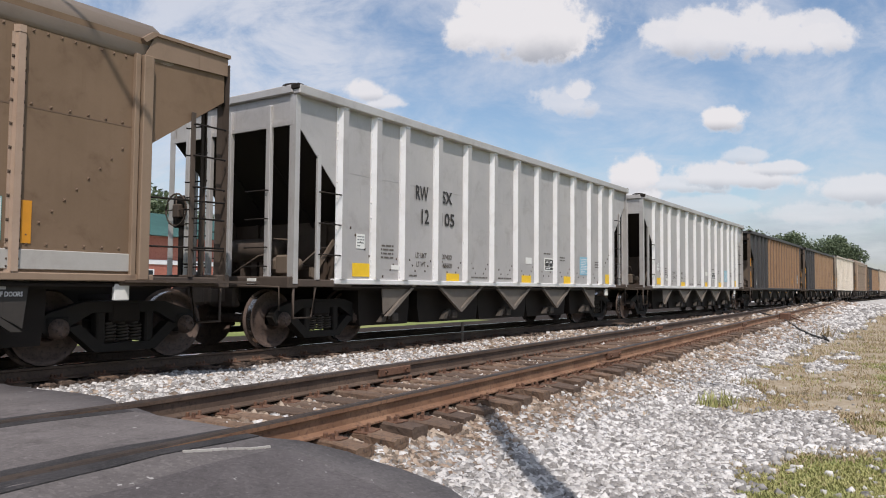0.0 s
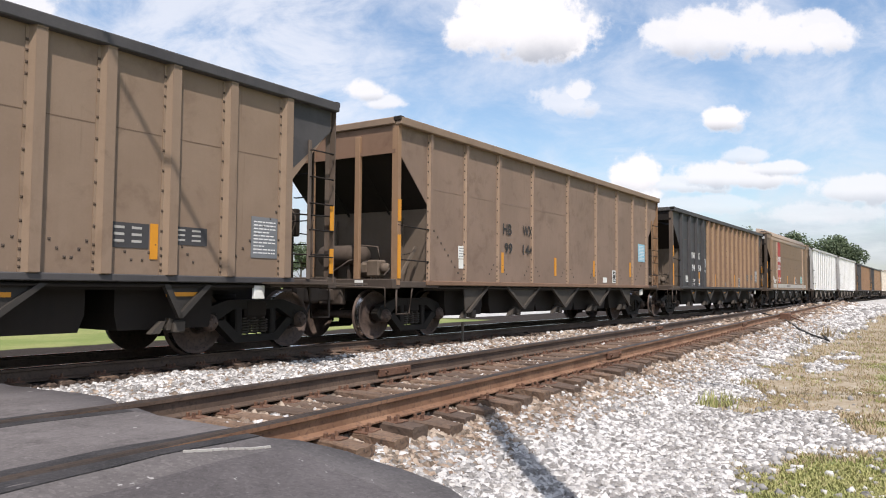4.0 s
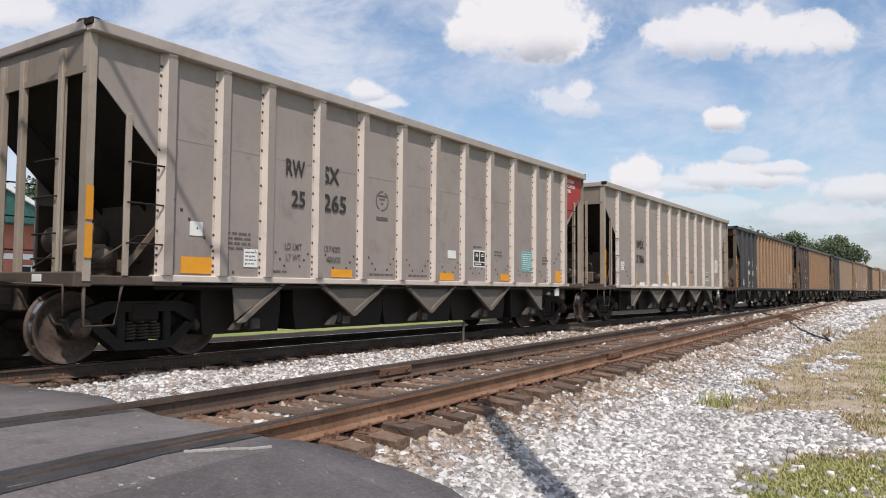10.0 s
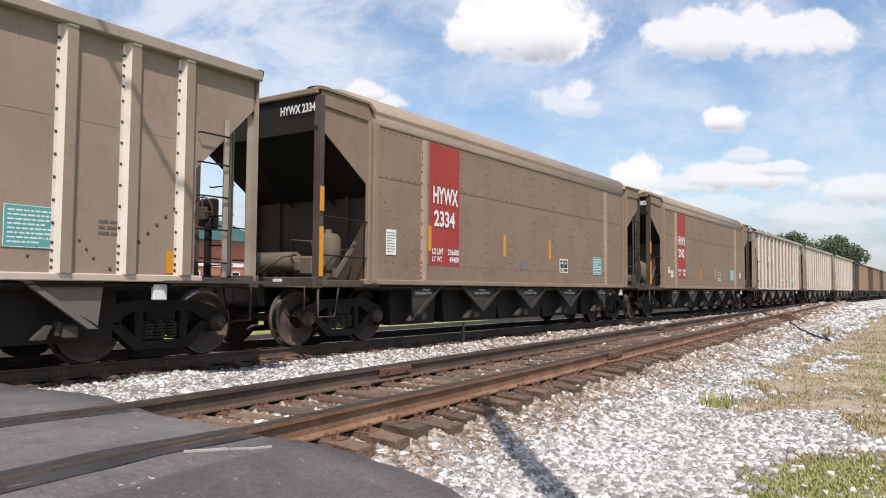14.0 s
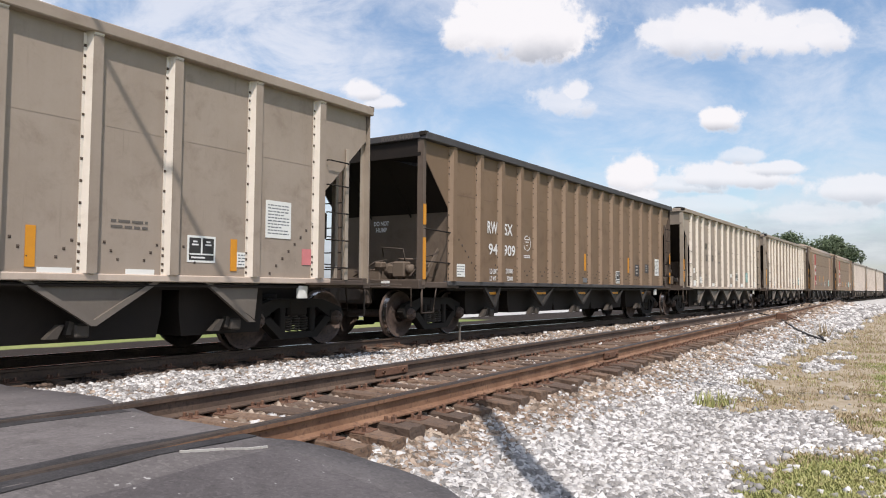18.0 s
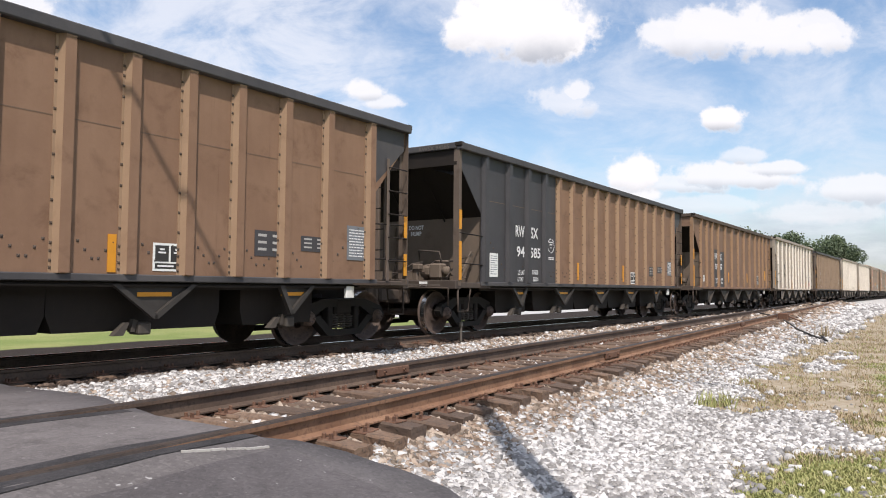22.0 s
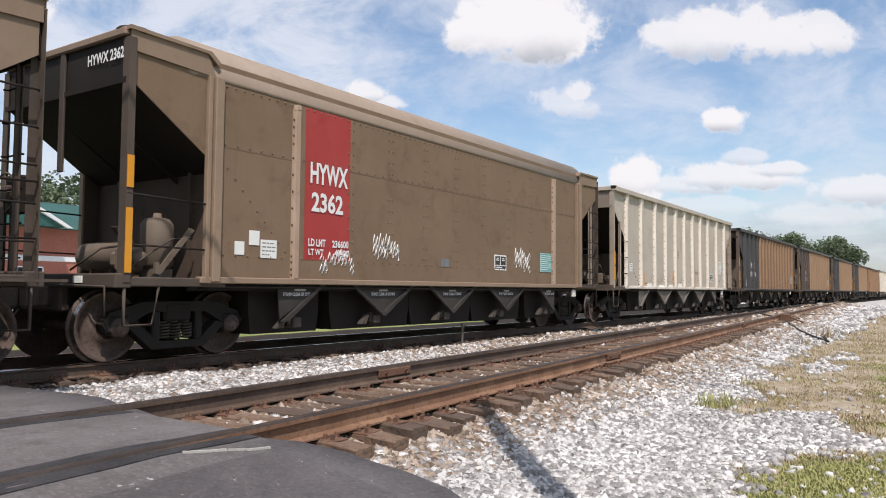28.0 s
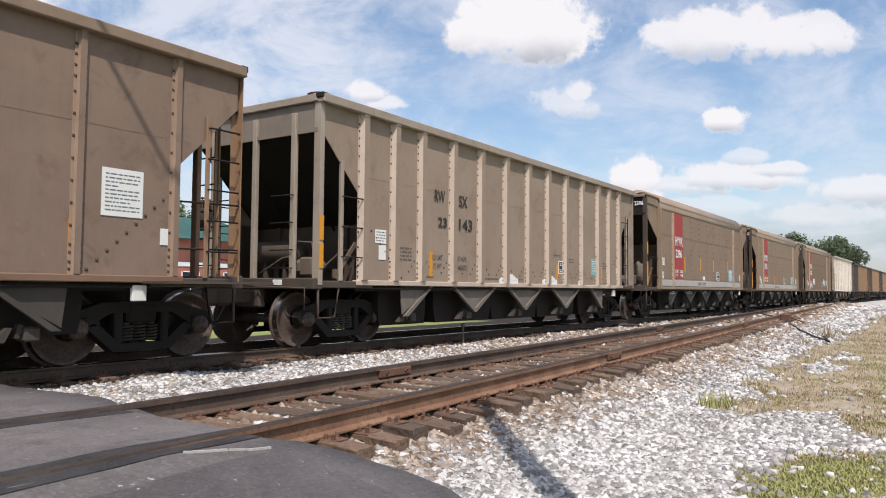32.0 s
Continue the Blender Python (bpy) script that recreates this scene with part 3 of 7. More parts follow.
def ground_material():
    """Gravel by the tracks, thin dry grass and soil beside it, mown grass further off."""
    m, g, b, at = material("ground", 0.95, 0.0, 0.7, 22.0, 0.2)
    p = g.node("ShaderNodeSeparateXYZ")
    g.put(p.inputs[0], at)
    x, y = p.outputs[0], p.outputs[1]
    wob = g.math("SUBTRACT", g.noise(at, 0.55, 6.0, 0.62), 0.5)
    fine = g.noise(at, 18.0, 5.0, 0.65)
    stone = g.mix(g.ramp(fine, 0.35, 0.7), (0.34, 0.325, 0.305), (0.58, 0.56, 0.535))
    soil = g.mix(g.ramp(g.noise(at, 3.0, 8.0, 0.72), 0.36, 0.66), (0.27, 0.21, 0.135), (0.39, 0.335, 0.25))
    lawn = g.mix(g.ramp(g.noise(at, 0.35, 6.0, 0.6), 0.35, 0.65), (0.17, 0.215, 0.06), (0.27, 0.28, 0.105))
    lawn = g.mix(g.ramp(g.noise(at, 22.0, 4.0, 0.7), 0.45, 0.75), lawn, (0.12, 0.15, 0.05))
    rust = g.mix(g.ramp(fine, 0.4, 0.7), (0.15, 0.095, 0.065), (0.30, 0.24, 0.19))
    # near verge: the gravel gives way to soil and grass along a wavering line
    line = g.math("ADD", 1.05, g.math("MULTIPLY", g.ramp(x, 8.3, 9.3), 1.55))
    line = g.math("ADD", line, g.math("ADD", g.math("MULTIPLY", g.ramp(x, 4.6, 6.3), 0.35), g.math("MULTIPLY", g.ramp(x, 6.6, 8.0), -0.6)))
    far = g.math("POWER", g.math("ABSOLUTE", g.math("DIVIDE", g.math("SUBTRACT", x, 8.8), 1.15)), 2.0)
    far = g.math("ADD", far, g.math("POWER", g.math("ABSOLUTE", g.math("DIVIDE", g.math("SUBTRACT", y, 1.35), 0.5)), 2.0))
    line = g.math("SUBTRACT", line, g.math("MULTIPLY", g.ramp(far, 1.3, 0.5), 1.5))
    line = g.math("ADD", line, g.math("ADD", g.math("MULTIPLY", g.ramp(x, 9.5, 17.0), 0.7), g.math("MULTIPLY", g.ramp(x, 28.0, 50.0), 0.7)))
    edge = g.math("SUBTRACT", line, y)
    verge = g.math("MULTIPLY", g.ramp(g.math("ADD", edge, g.math("MULTIPLY", wob, 1.0)), -0.12, 0.15), 0.95)
    green = g.ramp(g.math("ADD", g.math("SUBTRACT", edge, g.math("ADD", 0.1, g.math("MULTIPLY", g.ramp(x, 8.0, 9.0), 1.85))), g.math("MULTIPLY", wob, 1.6)), -0.1, 0.4)
    colour = g.mix(verge, stone, soil)
    colour = g.mix(green, colour, lawn)
    # rust-brown bed between and beside the side track's rails
    off = g.math("ABSOLUTE", g.math("SUBTRACT", y, g.math("ADD", 4.2, g.math("MULTIPLY", x, 0.0625))))
    bed = g.ramp(g.math("ADD", off, g.math("MULTIPLY", wob, 0.8)), 1.75, 1.25)
    colour = g.mix(g.math("MULTIPLY", bed, 0.85), colour, rust)
    # dark main-track bed, the train's shadow put into its near-black colour
    shade_bed = g.mix(g.ramp(fine, 0.4, 0.7), (0.022, 0.016, 0.012), (0.042, 0.031, 0.024))
    colour = g.mix(g.ramp(g.math("ADD", y, g.math("MULTIPLY", wob, 0.5)), 8.4, 8.6), colour, shade_bed)
    # far side: lawn beyond the main track's shoulder
    beyond = g.math("MAXIMUM", g.ramp(x, 30.0, 28.0), g.ramp(y, 38.0, 39.5))
    colour = g.mix(g.math("MULTIPLY", beyond, g.ramp(g.math("ADD", y, g.math("MULTIPLY", wob, 0.5)), 17.0, 17.4)), colour, lawn)
    g.put(b.inputs["Base Color"], colour)
    return m


M["ground"] = ground_material()


def make_ground():
    xs = [-1500, -600, -250, -120, -60, -30, -16] + [-10 + 0.5 * i for i in range(24)] + [2 + 0.2 * i for i in range(70)] + [16 + 0.6 * i for i in range(40)] + [42, 46, 52, 60, 70, 85, 110, 150, 220, 350, 600, 1500, 3000]
    ys = [-1500, -600, -250, -100, -40, -20, -12, -8] + [-6 + 0.3 * i for i in range(20)] + [0.2 * i for i in range(75)] + [15 + 0.8 * i for i in range(14)] + [28, 34, 42, 60, 90, 150, 260, 500, 1200, 3000]
    s = Shape()
    n = len(ys)
    verts = [(x, y, ground_level(x, y)) for x in xs for y in ys]
    faces = [(i * n + j, (i + 1) * n + j, (i + 1) * n + j + 1, i * n + j + 1) for i in range(len(xs) - 1) for j in range(n - 1)]
    s.add(verts, faces, True)
    tagged(solid("ground", s, "ground"), "gravel, dry grass and lawn beside the tracks", "ground", "", "structure")


def make_road():
    s = Shape()
    ys = [-20, -12, -7, -4, -2, -1, 0] + [0.5 + 0.12 * i for i in range(110)] + [13.8, 14.5, 15.5, 17, 20, 26, 34, 45]
    cols = 9
    verts = []
    for y in ys:
        e = road_edge(y)
        z = road_level(y)
        for i in range(cols):
            f = i / (cols - 1)
            x = -6.5 + (e + 6.5) * f ** 0.6
            verts.append((x, y, z + 0.008 * noise.noise((x * 1.3, y * 1.3, 2.0)) - (0.03 if i == cols - 1 else 0.0)))
        verts.append((e + 0.05, y, min(z - 0.16, level(e, y) - 0.05)))
    n = cols + 1
    faces = [(i * n + j, i * n + j + 1, (i + 1) * n + j + 1, (i + 1) * n + j) for i in range(len(ys) - 1) for j in range(n - 1)]
    s.add(verts, faces, True)
    road = tagged(solid("road", s, "asphalt"), "worn grey asphalt of a level crossing", "road", "", "structure")

    def road_surface(x, y):
        """Height of the road's own sheet, straight between its columns."""
        e, z = road_edge(y), road_level(y)
        across = [-6.5 + (e + 6.5) * (i / (cols - 1)) ** 0.6 for i in range(cols)]
        return lerp(x, across, [z + 0.008 * noise.noise((u * 1.3, y * 1.3, 2.0)) - (0.03 if i == cols - 1 else 0.0) for i, u in enumerate(across)])

    def patch(name, outline, mat, lift, label):
        """A thin skin of asphalt, tar or paint that follows the road."""
        t = Shape()
        pts = outline
        m = len(pts) // 2
        verts = [(x, y, road_surface(x, y) + lift) for x, y in pts]
        verts += [(x, y, z - 0.03) for x, y, z in verts]
        faces = [(i, i + 1, 2 * m - 2 - i, 2 * m - 1 - i) for i in range(m - 1)]
        k = 2 * m
        faces += [(i, (i + 1) % k, (i + 1) % k + k, i + k) for i in range(k)]
        t.add(verts, faces)
        ob = part(name, t.mesh(name, [M[mat]]), road, None, label)
        return ob

    def along(offset, x0, x1, width, wob=0.02, n=40, seed=1.0):
        """Outline of a strip that runs beside the side track's centre line."""
        up, down = [], []
        for i in range(n):
            x = x0 + (x1 - x0) * i / (n - 1)
            y = side_line(x) + offset
            up.append((x, y + width / 2 + wob * noise.noise((x * 2.5, seed, 1.0))))
            down.append((x, y - width / 2 + wob * noise.noise((x * 2.5, seed, 7.0))))
        return up + down[::-1]

    apron, wide, deep = Shape(), 40, 30
    verts = []
    for i in range(wide):
        x = -6.4 + 9.78 * i / (wide - 1)
        for j in range(deep):
            y = side_line(x) - 1.0 - 4.2 * j / (deep - 1) + 0.05 * noise.noise((x * 2.5, 1.0, 1.0 if j == 0 else 7.0)) * (1 if j in (0, deep - 1) else 0)
            edge = i in (0, wide - 1) or j in (0, deep - 1)
            verts.append((min(x, road_edge(y) - 0.12), y, road_surface(min(x, road_edge(y) - 0.12), y) + (-0.004 if edge else 0.007)))
    apron.add(verts, [(i * deep + j, i * deep + j + 1, (i + 1) * deep + j + 1, (i + 1) * deep + j) for i in range(wide - 1) for j in range(deep - 1)], True)
    part("asphalt_apron", apron.mesh("asphalt_apron", [M["new_asphalt"]]), road, None, "darker newer asphalt apron")
    patch("asphalt_strip", along(0.0, -6.4, 3.3, 1.22, 0.02, 40, 3.0), "asphalt", 0.004, "")
    for o, w in ((-0.585, 0.12), (0.62, 0.13), (-0.80, 0.12), (0.86, 0.1)):
        patch("tar_seam", along(o, -6.4, 3.3 if o > -0.7 else 3.22, w, 0.03, 40, o * 9), "tar", 0.007, "black tar seam along the rail")
    for a, b, w in (((2.62, 3.492), (2.87, 3.432), 0.011), ((2.88, 3.427), (2.99, 3.39), 0.005), ((2.985, 3.385), (3.135, 3.362), 0.009)):
        strip = [(a[0] + (b[0] - a[0]) * i / 16, a[1] + (b[1] - a[1]) * i / 16 + 0.007 * noise.noise((i * 0.9, a[0], 2.0))) for i in range(17)]
        patch("paint_line", strip + [(x, y - w * (0.5 + 0.5 * abs(math.sin(i * 1.7)))) for i, (x, y) in list(enumerate(strip))[::-1]], "light_sill", 0.012, "worn white paint mark")


RAIL = [(-0.07, -0.172), (-0.07, -0.16), (-0.012, -0.14), (-0.0085, -0.05), (-0.035, -0.04), (-0.036, -0.012), (-0.028, 0.0), (0.028, 0.0), (0.036, -0.012), (0.035, -0.04), (0.0085, -0.05), (0.012, -0.14), (0.07, -0.16), (0.07, -0.172)]


def rail_mesh(points, head, body="rust_rail"):
    """A rail swept along points, with its running head in another steel."""
    s = Shape()
    n = len(RAIL)
    verts = []
    for i, p in enumerate(points):
        a, b = points[max(i - 1, 0)], points[min(i + 1, len(points) - 1)]
        w = Vector((b[0] - a[0], b[1] - a[1], 0)).normalized()
        side = Vector((-w.y, w.x, 0))
        verts += [(p[0] + side.x * u, p[1] + side.y * u, p[2] + v) for u, v in RAIL]
    faces = [(i * n + k, i * n + (k + 1) % n, (i + 1) * n + (k + 1) % n, (i + 1) * n + k) for i in range(len(points) - 1) for k in range(n)]
    s.add(verts, faces)
    top = {5, 6, 7}
    index = np.array([1 if k in top else 0 for i in range(len(points) - 1) for k in range(n)], dtype=np.int32)
    me = s.mesh("rail", [M[body], M[head]])
    me.polygons.foreach_set("material_index", index)
    return me


def tie_mesh(k):
    dice = random.Random(100 + k)
    s = Shape()
    w = 0.105 + dice.uniform(-0.014, 0.01)
    top = []
    n = 9
    # a sawn beam with split, rounded-off ends and a slightly dished top
    verts, faces = [], []
    for i in range(n):
        y = -1.11 + 2.22 * i / (n - 1)
        end = 0.02 if i in (0, n - 1) else 0.0
        j = dice.uniform(-0.006, 0.006)
        verts += [(-w + end, y, -0.17), (-w + j, y, -0.015 - end), (-w + 0.02 + end, y, -end + j), (dice.uniform(-0.02, 0.02), y, -0.004 - end - abs(j)), (w - 0.02 - end, y, -end - j), (w + j, y, -0.015 - end), (w - end, y, -0.17)]
    for i in range(n - 1):
        faces += [(i * 7 + q, i * 7 + q + 1, (i + 1) * 7 + q + 1, (i + 1) * 7 + q) for q in range(6)]
    faces += [tuple(range(7)), tuple((n - 1) * 7 + q for q in range(6, -1, -1))]
    s.add(verts, faces)
    return s


def plate_mesh():
    s = Shape().bevelled(-0.09, 0.09, -0.19, 0.19, 0.0, 0.016, 0.005)
    for x, y in ((-0.06, -0.1), (0.06, 0.1), (0.06, -0.1), (-0.05, -0.16)):
        s.bevelled(x - 0.012, x + 0.012, y - 0.012, y + 0.016, 0.01, 0.055, 0.004)
    return s


def make_tracks():
    dice = random.Random(5)
    side = tagged(new("side_track"), "rusty side track on weathered wooden ties", "railway track")
    gauge = 0.7525
    for o in (-gauge, gauge):
        end = 84.0 if o < 0 else 68.0
        xs = [-40 + 2.0 * i for i in range(int((end + 40) / 2) + 1)]
        me = rail_mesh([(x, side_line(x) + (o if o > 0 else -0.70), 0.1 + (0.004 * noise.noise((x * 0.2, o, 3.0)))) for x in xs], "worn_head", "rust_rail" if o < 0 else "dark_rail")
        part("rail", me, side, None, "rusty steel rail")
    for o, x in ((-gauge, 10.6), (gauge, 6.9), (-gauge, 22.5), (gauge, 18.7)):
        part("joint_bar", shared("joint", "joint_bar", "iron", lambda: Shape().bevelled(-0.32, 0.32, -0.045, -0.012, -0.125, -0.035, 0.008).bevelled(-0.32, 0.32, 0.012, 0.045, -0.125, -0.035, 0.008)
                                 .lathe([(0.02, -0.07), (0.02, -0.045)], (-0.2, 0, -0.08), 6).lathe([(0.02, -0.07), (0.02, -0.045)], (0.2, 0, -0.08), 6)), side, pose(x, side_line(x) + max(o, -0.70), 0.1, 0, 0, math.degrees(SIDE_ANGLE)))
    x = 3.5
    i = 0
    while x < 66:
        turn = math.degrees(SIDE_ANGLE) + dice.uniform(-1.6, 1.6)
        slip = dice.uniform(-0.06, 0.06)
        tie = part("tie", shared(("tie", i % 7), "tie", "tie", lambda: tie_mesh(i % 7)), side, pose(x, side_line(x) + slip, -0.075 + dice.uniform(-0.022, 0.0), dice.uniform(-0.8, 0.8), dice.uniform(-2.5, 2.5), turn))
        if x < 22:
            for o in (-gauge, gauge):
                part("tie_plate", shared("plate", "tie_plate", "iron", plate_mesh), tie, pose(0, max(o, -0.70) - slip, -0.012))
        x += (0.41 if x < 30 else 0.52) + dice.uniform(-0.045, 0.045)
        i += 1
    main = tagged(new("main_track"), "main track with polished rails in shadowed ballast", "railway track")
    for o in (-gauge, gauge):
        part("rail", rail_mesh([(-60 + 6.0 * j, MAIN + o, 0.0) for j in range(68)], "shiny_head", "dark_rail"), main, None, "steel rail with polished head")
    x = 3.9
    i = 0
    while x < 70:
        tie = part("tie", shared(("tie", i % 7), "tie", "tie", lambda: tie_mesh(i % 7)), main, pose(x, MAIN + dice.uniform(-0.05, 0.05), -0.14 + dice.uniform(-0.012, 0.0), 0, 0, dice.uniform(-1, 1)))
        if x < 16:
            part("tie_plate", shared("plate", "tie_plate", "iron", plate_mesh), tie, pose(0, -gauge, -0.012))
        x += 0.53 + dice.uniform(-0.03, 0.03)
        i += 1
    # a switch stand's pull rod end, rusty, at the foot of the side track
    part("rail_anchor", shared("anchor", "rail_anchor", "iron", lambda: Shape().bevelled(-0.2, 0.2, -0.3, 0.05, -0.16, 0.12, 0.03).tube([(0, -0.3, 0.0), (0.3, -0.7, -0.2)], 0.03, 6)), side, pose(30.3, side_line(30.3) - gauge - 0.1, 0.03))


def stones(name, mat, places, sizes, label):
    """Broken stones, each its own angular lump, joined into one object."""
    rng = np.random.default_rng(7 + len(places))
    n = len(places)
    base = np.array([(x, y, z) for x in (-1, 1) for y in (-1, 1) for z in (-1, 1)], dtype=np.float64)
    v = base[None] * (0.62 + 0.5 * rng.random((n, 8, 3)))
    v *= (0.65 + 0.6 * rng.random((n, 1, 3)))
    q = rng.normal(size=(n, 4))
    q /= np.linalg.norm(q, axis=1, keepdims=True)
    w, x, y, z = q.T
    R = np.stack([1 - 2 * (y * y + z * z), 2 * (x * y - z * w), 2 * (x * z + y * w), 2 * (x * y + z * w), 1 - 2 * (x * x + z * z), 2 * (y * z - x * w), 2 * (x * z - y * w), 2 * (y * z + x * w), 1 - 2 * (x * x + y * y)], 1).reshape(n, 3, 3)
    v = np.einsum("nij,nkj->nki", R, v) * np.asarray(sizes)[:, None, None]
    v[:, :, 2] *= 0.9
    v += np.asarray(places)[:, None, :]
    f = np.array([(0, 1, 3, 2), (4, 6, 7, 5), (0, 4, 5, 1), (2, 3, 7, 6), (0, 2, 6, 4), (1, 5, 7, 3)])
    faces = (f[None] + 8 * np.arange(n)[:, None, None]).reshape(-1, 4)
    me = bpy.data.meshes.new(name)
    me.vertices.add(n * 8)
    me.vertices.foreach_set("co", v.astype(np.float32).ravel())
    me.loops.add(len(faces) * 4)
    me.loops.foreach_set("vertex_index", faces.astype(np.int32).ravel())
    me.polygons.add(len(faces))
    me.polygons.foreach_set("loop_start", np.arange(0, len(faces) * 4, 4, dtype=np.int32))
    me.update(calc_edges=True)
    me.materials.append(M[mat])
    return tagged(new(name, me), label, "gravel", "", "stuff")


def smooth(x, a, b):
    t = min(max((x - a) / (b - a), 0.0), 1.0)
    return t * t * (3 - 2 * t)


def verge_line(x):
    """Where the gravel ends and the dry grass begins."""
    return 1.05 + 0.35 * smooth(x, 4.6, 6.3) - 0.6 * smooth(x, 6.6, 8.0) + 1.55 * smooth(x, 8.3, 9.3) + 0.7 * smooth(x, 9.5, 17.0) + 0.7 * smooth(x, 28.0, 50.0)


def verge_edge(x, y):
    """How far inside the grass a point lies; a tongue of gravel runs into it."""
    tongue = 1.0 - smooth(((x - 8.8) / 1.15) ** 2 + ((y - 1.35) / 0.5) ** 2, 0.5, 1.3)
    tongue = max(tongue, 0.8 - 0.8 * smooth(((x - 17.0) / 3.2) ** 2 + ((y - 1.95) / 0.4) ** 2, 0.4, 1.3))
    return verge_line(x) - y - 1.5 * tongue + 0.6 * noise.noise((x * 0.8, y * 1.2, 3.0)) + 0.5 * noise.noise((x * 2.4, y * 3.2, 5.0))


def make_stones():
    dice = random.Random(11)
    white, size, brown, bsize, black, dsize = [], [], [], [], [], []
    tries = 0
    while tries < 240000:
        tries += 1
        # even cover in the eye's view: more stones close by
        d = 3.4 * math.exp(dice.random() * math.log(80 / 3.4))
        a = radians(dice.uniform(2, 66))
        x, y = d * math.cos(a), d * math.sin(a)
        if y > 9.0 or x < road_edge(y) + 0.02:
            continue
        near = side_line(x) - y
        edge = verge_edge(x, y)
        if edge > 0.0 and dice.random() > 0.5 * math.exp(-9.0 * edge) + (0.012 if d < 14 else 0.0):
            continue
        big = max(1.0, d / 13.0)
        r = dice.uniform(0.013, 0.036) * big
        p = (x, y, level(x, y) + r * 0.25)
        if -1.25 < near < 1.0:
            if dice.random() < 0.3:
                p = (x, y, p[2] - 0.022)
                (white if abs(near) < 0.7 and dice.random() < 0.12 else brown).append(p)
                (size if len(white) > len(size) else bsize).append(r)
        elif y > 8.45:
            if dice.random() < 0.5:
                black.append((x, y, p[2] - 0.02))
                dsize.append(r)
        elif near > 0 and dice.random() < 0.8 * (1.0 - smooth(near, 1.05, 1.6 + 0.05 * min(x, 16.0))):
            brown.append(p)
            bsize.append(r)
        elif near < 0 and dice.random() < 0.12 + 0.6 * smooth(x, 6.0, 17.0):
            brown.append(p)
            bsize.append(r)
        else:
            white.append(p)
            size.append(r)
    stones("ballast", "stone", white, size, "loose white limestone ballast")
    stones("dark_ballast", "shade_stone", black, dsize, "dark ballast along the main track, the train's shade in its colour")
    stones("rusty_ballast", "brown_stone", brown, bsize, "rust-stained ballast between the ties")


def blades(name, mat, spots, label):
    """Grass: bent blades in tufts."""
    dice = random.Random(21)
    v, f = [], []
    for x, y, z, h, r, n in spots:
        for i in range(n):
            a, b = dice.uniform(0, 6.283), dice.uniform(0, 6.283)
            d = r * dice.random() ** 0.5
            px, py = x + d * math.cos(a), y + d * math.sin(a)
            hh, w = h * dice.uniform(0.5, 1.2), 0.006 + 0.012 * h
            lean = hh * dice.uniform(0.2, 0.9)
            c, s = math.cos(b), math.sin(b)
            k = len(v)
            v += [(px - s * w, py + c * w, z - 0.01), (px + s * w, py - c * w, z - 0.01), (px + c * lean * 0.4 + s * w * 0.7, py + s * lean * 0.4 - c * w * 0.7, z + hh * 0.6),
                  (px + c * lean * 0.4 - s * w * 0.7, py + s * lean * 0.4 + c * w * 0.7, z + hh * 0.6), (px + c * lean, py + s * lean, z + hh)]
            f += [(k, k + 1, k + 2, k + 3), (k + 3, k + 2, k + 4)]
    me = bpy.data.meshes.new(name)
    me.from_pydata(v, [], f)
    me.materials.append(M[mat])
    return tagged(new(name, me), label, "grass", "", "stuff")


def make_grass():
    dice = random.Random(31)
    green, dry = [], []
    for i in range(30000):
        d = 5.0 * math.exp(dice.random() * math.log(60 / 5.0))
        a = radians(dice.uniform(0, 20))
        x, y = d * math.cos(a), d * math.sin(a)
        if x < road_edge(y) + 0.3:
            continue
        edge = verge_edge(x, y)
        if edge < 0.0 and dice.random() > 0.35 * math.exp(6.0 * edge):
            continue
        z = level(x, y)
        big = max(1.0, d / 10.0)
        lush = edge - 0.2 - 1.75 * smooth(x, 8.0, 9.0) + 0.7 * noise.noise((x * 0.6, y * 0.6, 8.0))
        if lush > 0 and dice.random() < 0.45 + 1.5 * lush:
            green.append((x, y, z, dice.uniform(0.015, 0.04) * big ** 0.5, 0.09 * big, 9))
        elif noise.noise((x * 0.7, y * 2.0, 12.0)) + 0.6 * noise.noise((x * 2.1, y * 4.0, 14.0)) > dice.uniform(-0.45, 0.25):
            tall = 1.0 + max(0.0, 1.6 * noise.noise((x * 0.5, y * 1.5, 15.0)))
            (green if dice.random() < 0.16 else dry).append((x, y, z, dice.uniform(0.012, 0.042) * tall * big ** 0.5, 0.12 * big, 6))
    for x, y, h in ((9.25, 2.3, 0.22), (9.1, 2.4, 0.18), (9.4, 2.25, 0.19), (24.5, 3.0, 0.5), (24.8, 3.2, 0.45), (21, 3.1, 0.3)):
        (green if h < 0.29 else dry).append((x, y, level(x, y), h, 0.16, 26))
    for i in range(500):      # weeds at the foot of the ties
        x = dice.uniform(6.5, 20)
        y = side_line(x) - dice.uniform(1.35, 2.0)
        dry.append((x, y, level(x, y), dice.uniform(0.02, 0.06), 0.1, 4))
    blades("grass", "grass", green, "sparse green grass beside the gravel")
    blades("dry_grass", "hay", dry, "dry straw-coloured grass in the gravel")


make_ground()
make_road()
make_tracks()
make_stones()
make_grass()

# ---- beyond the tracks ----


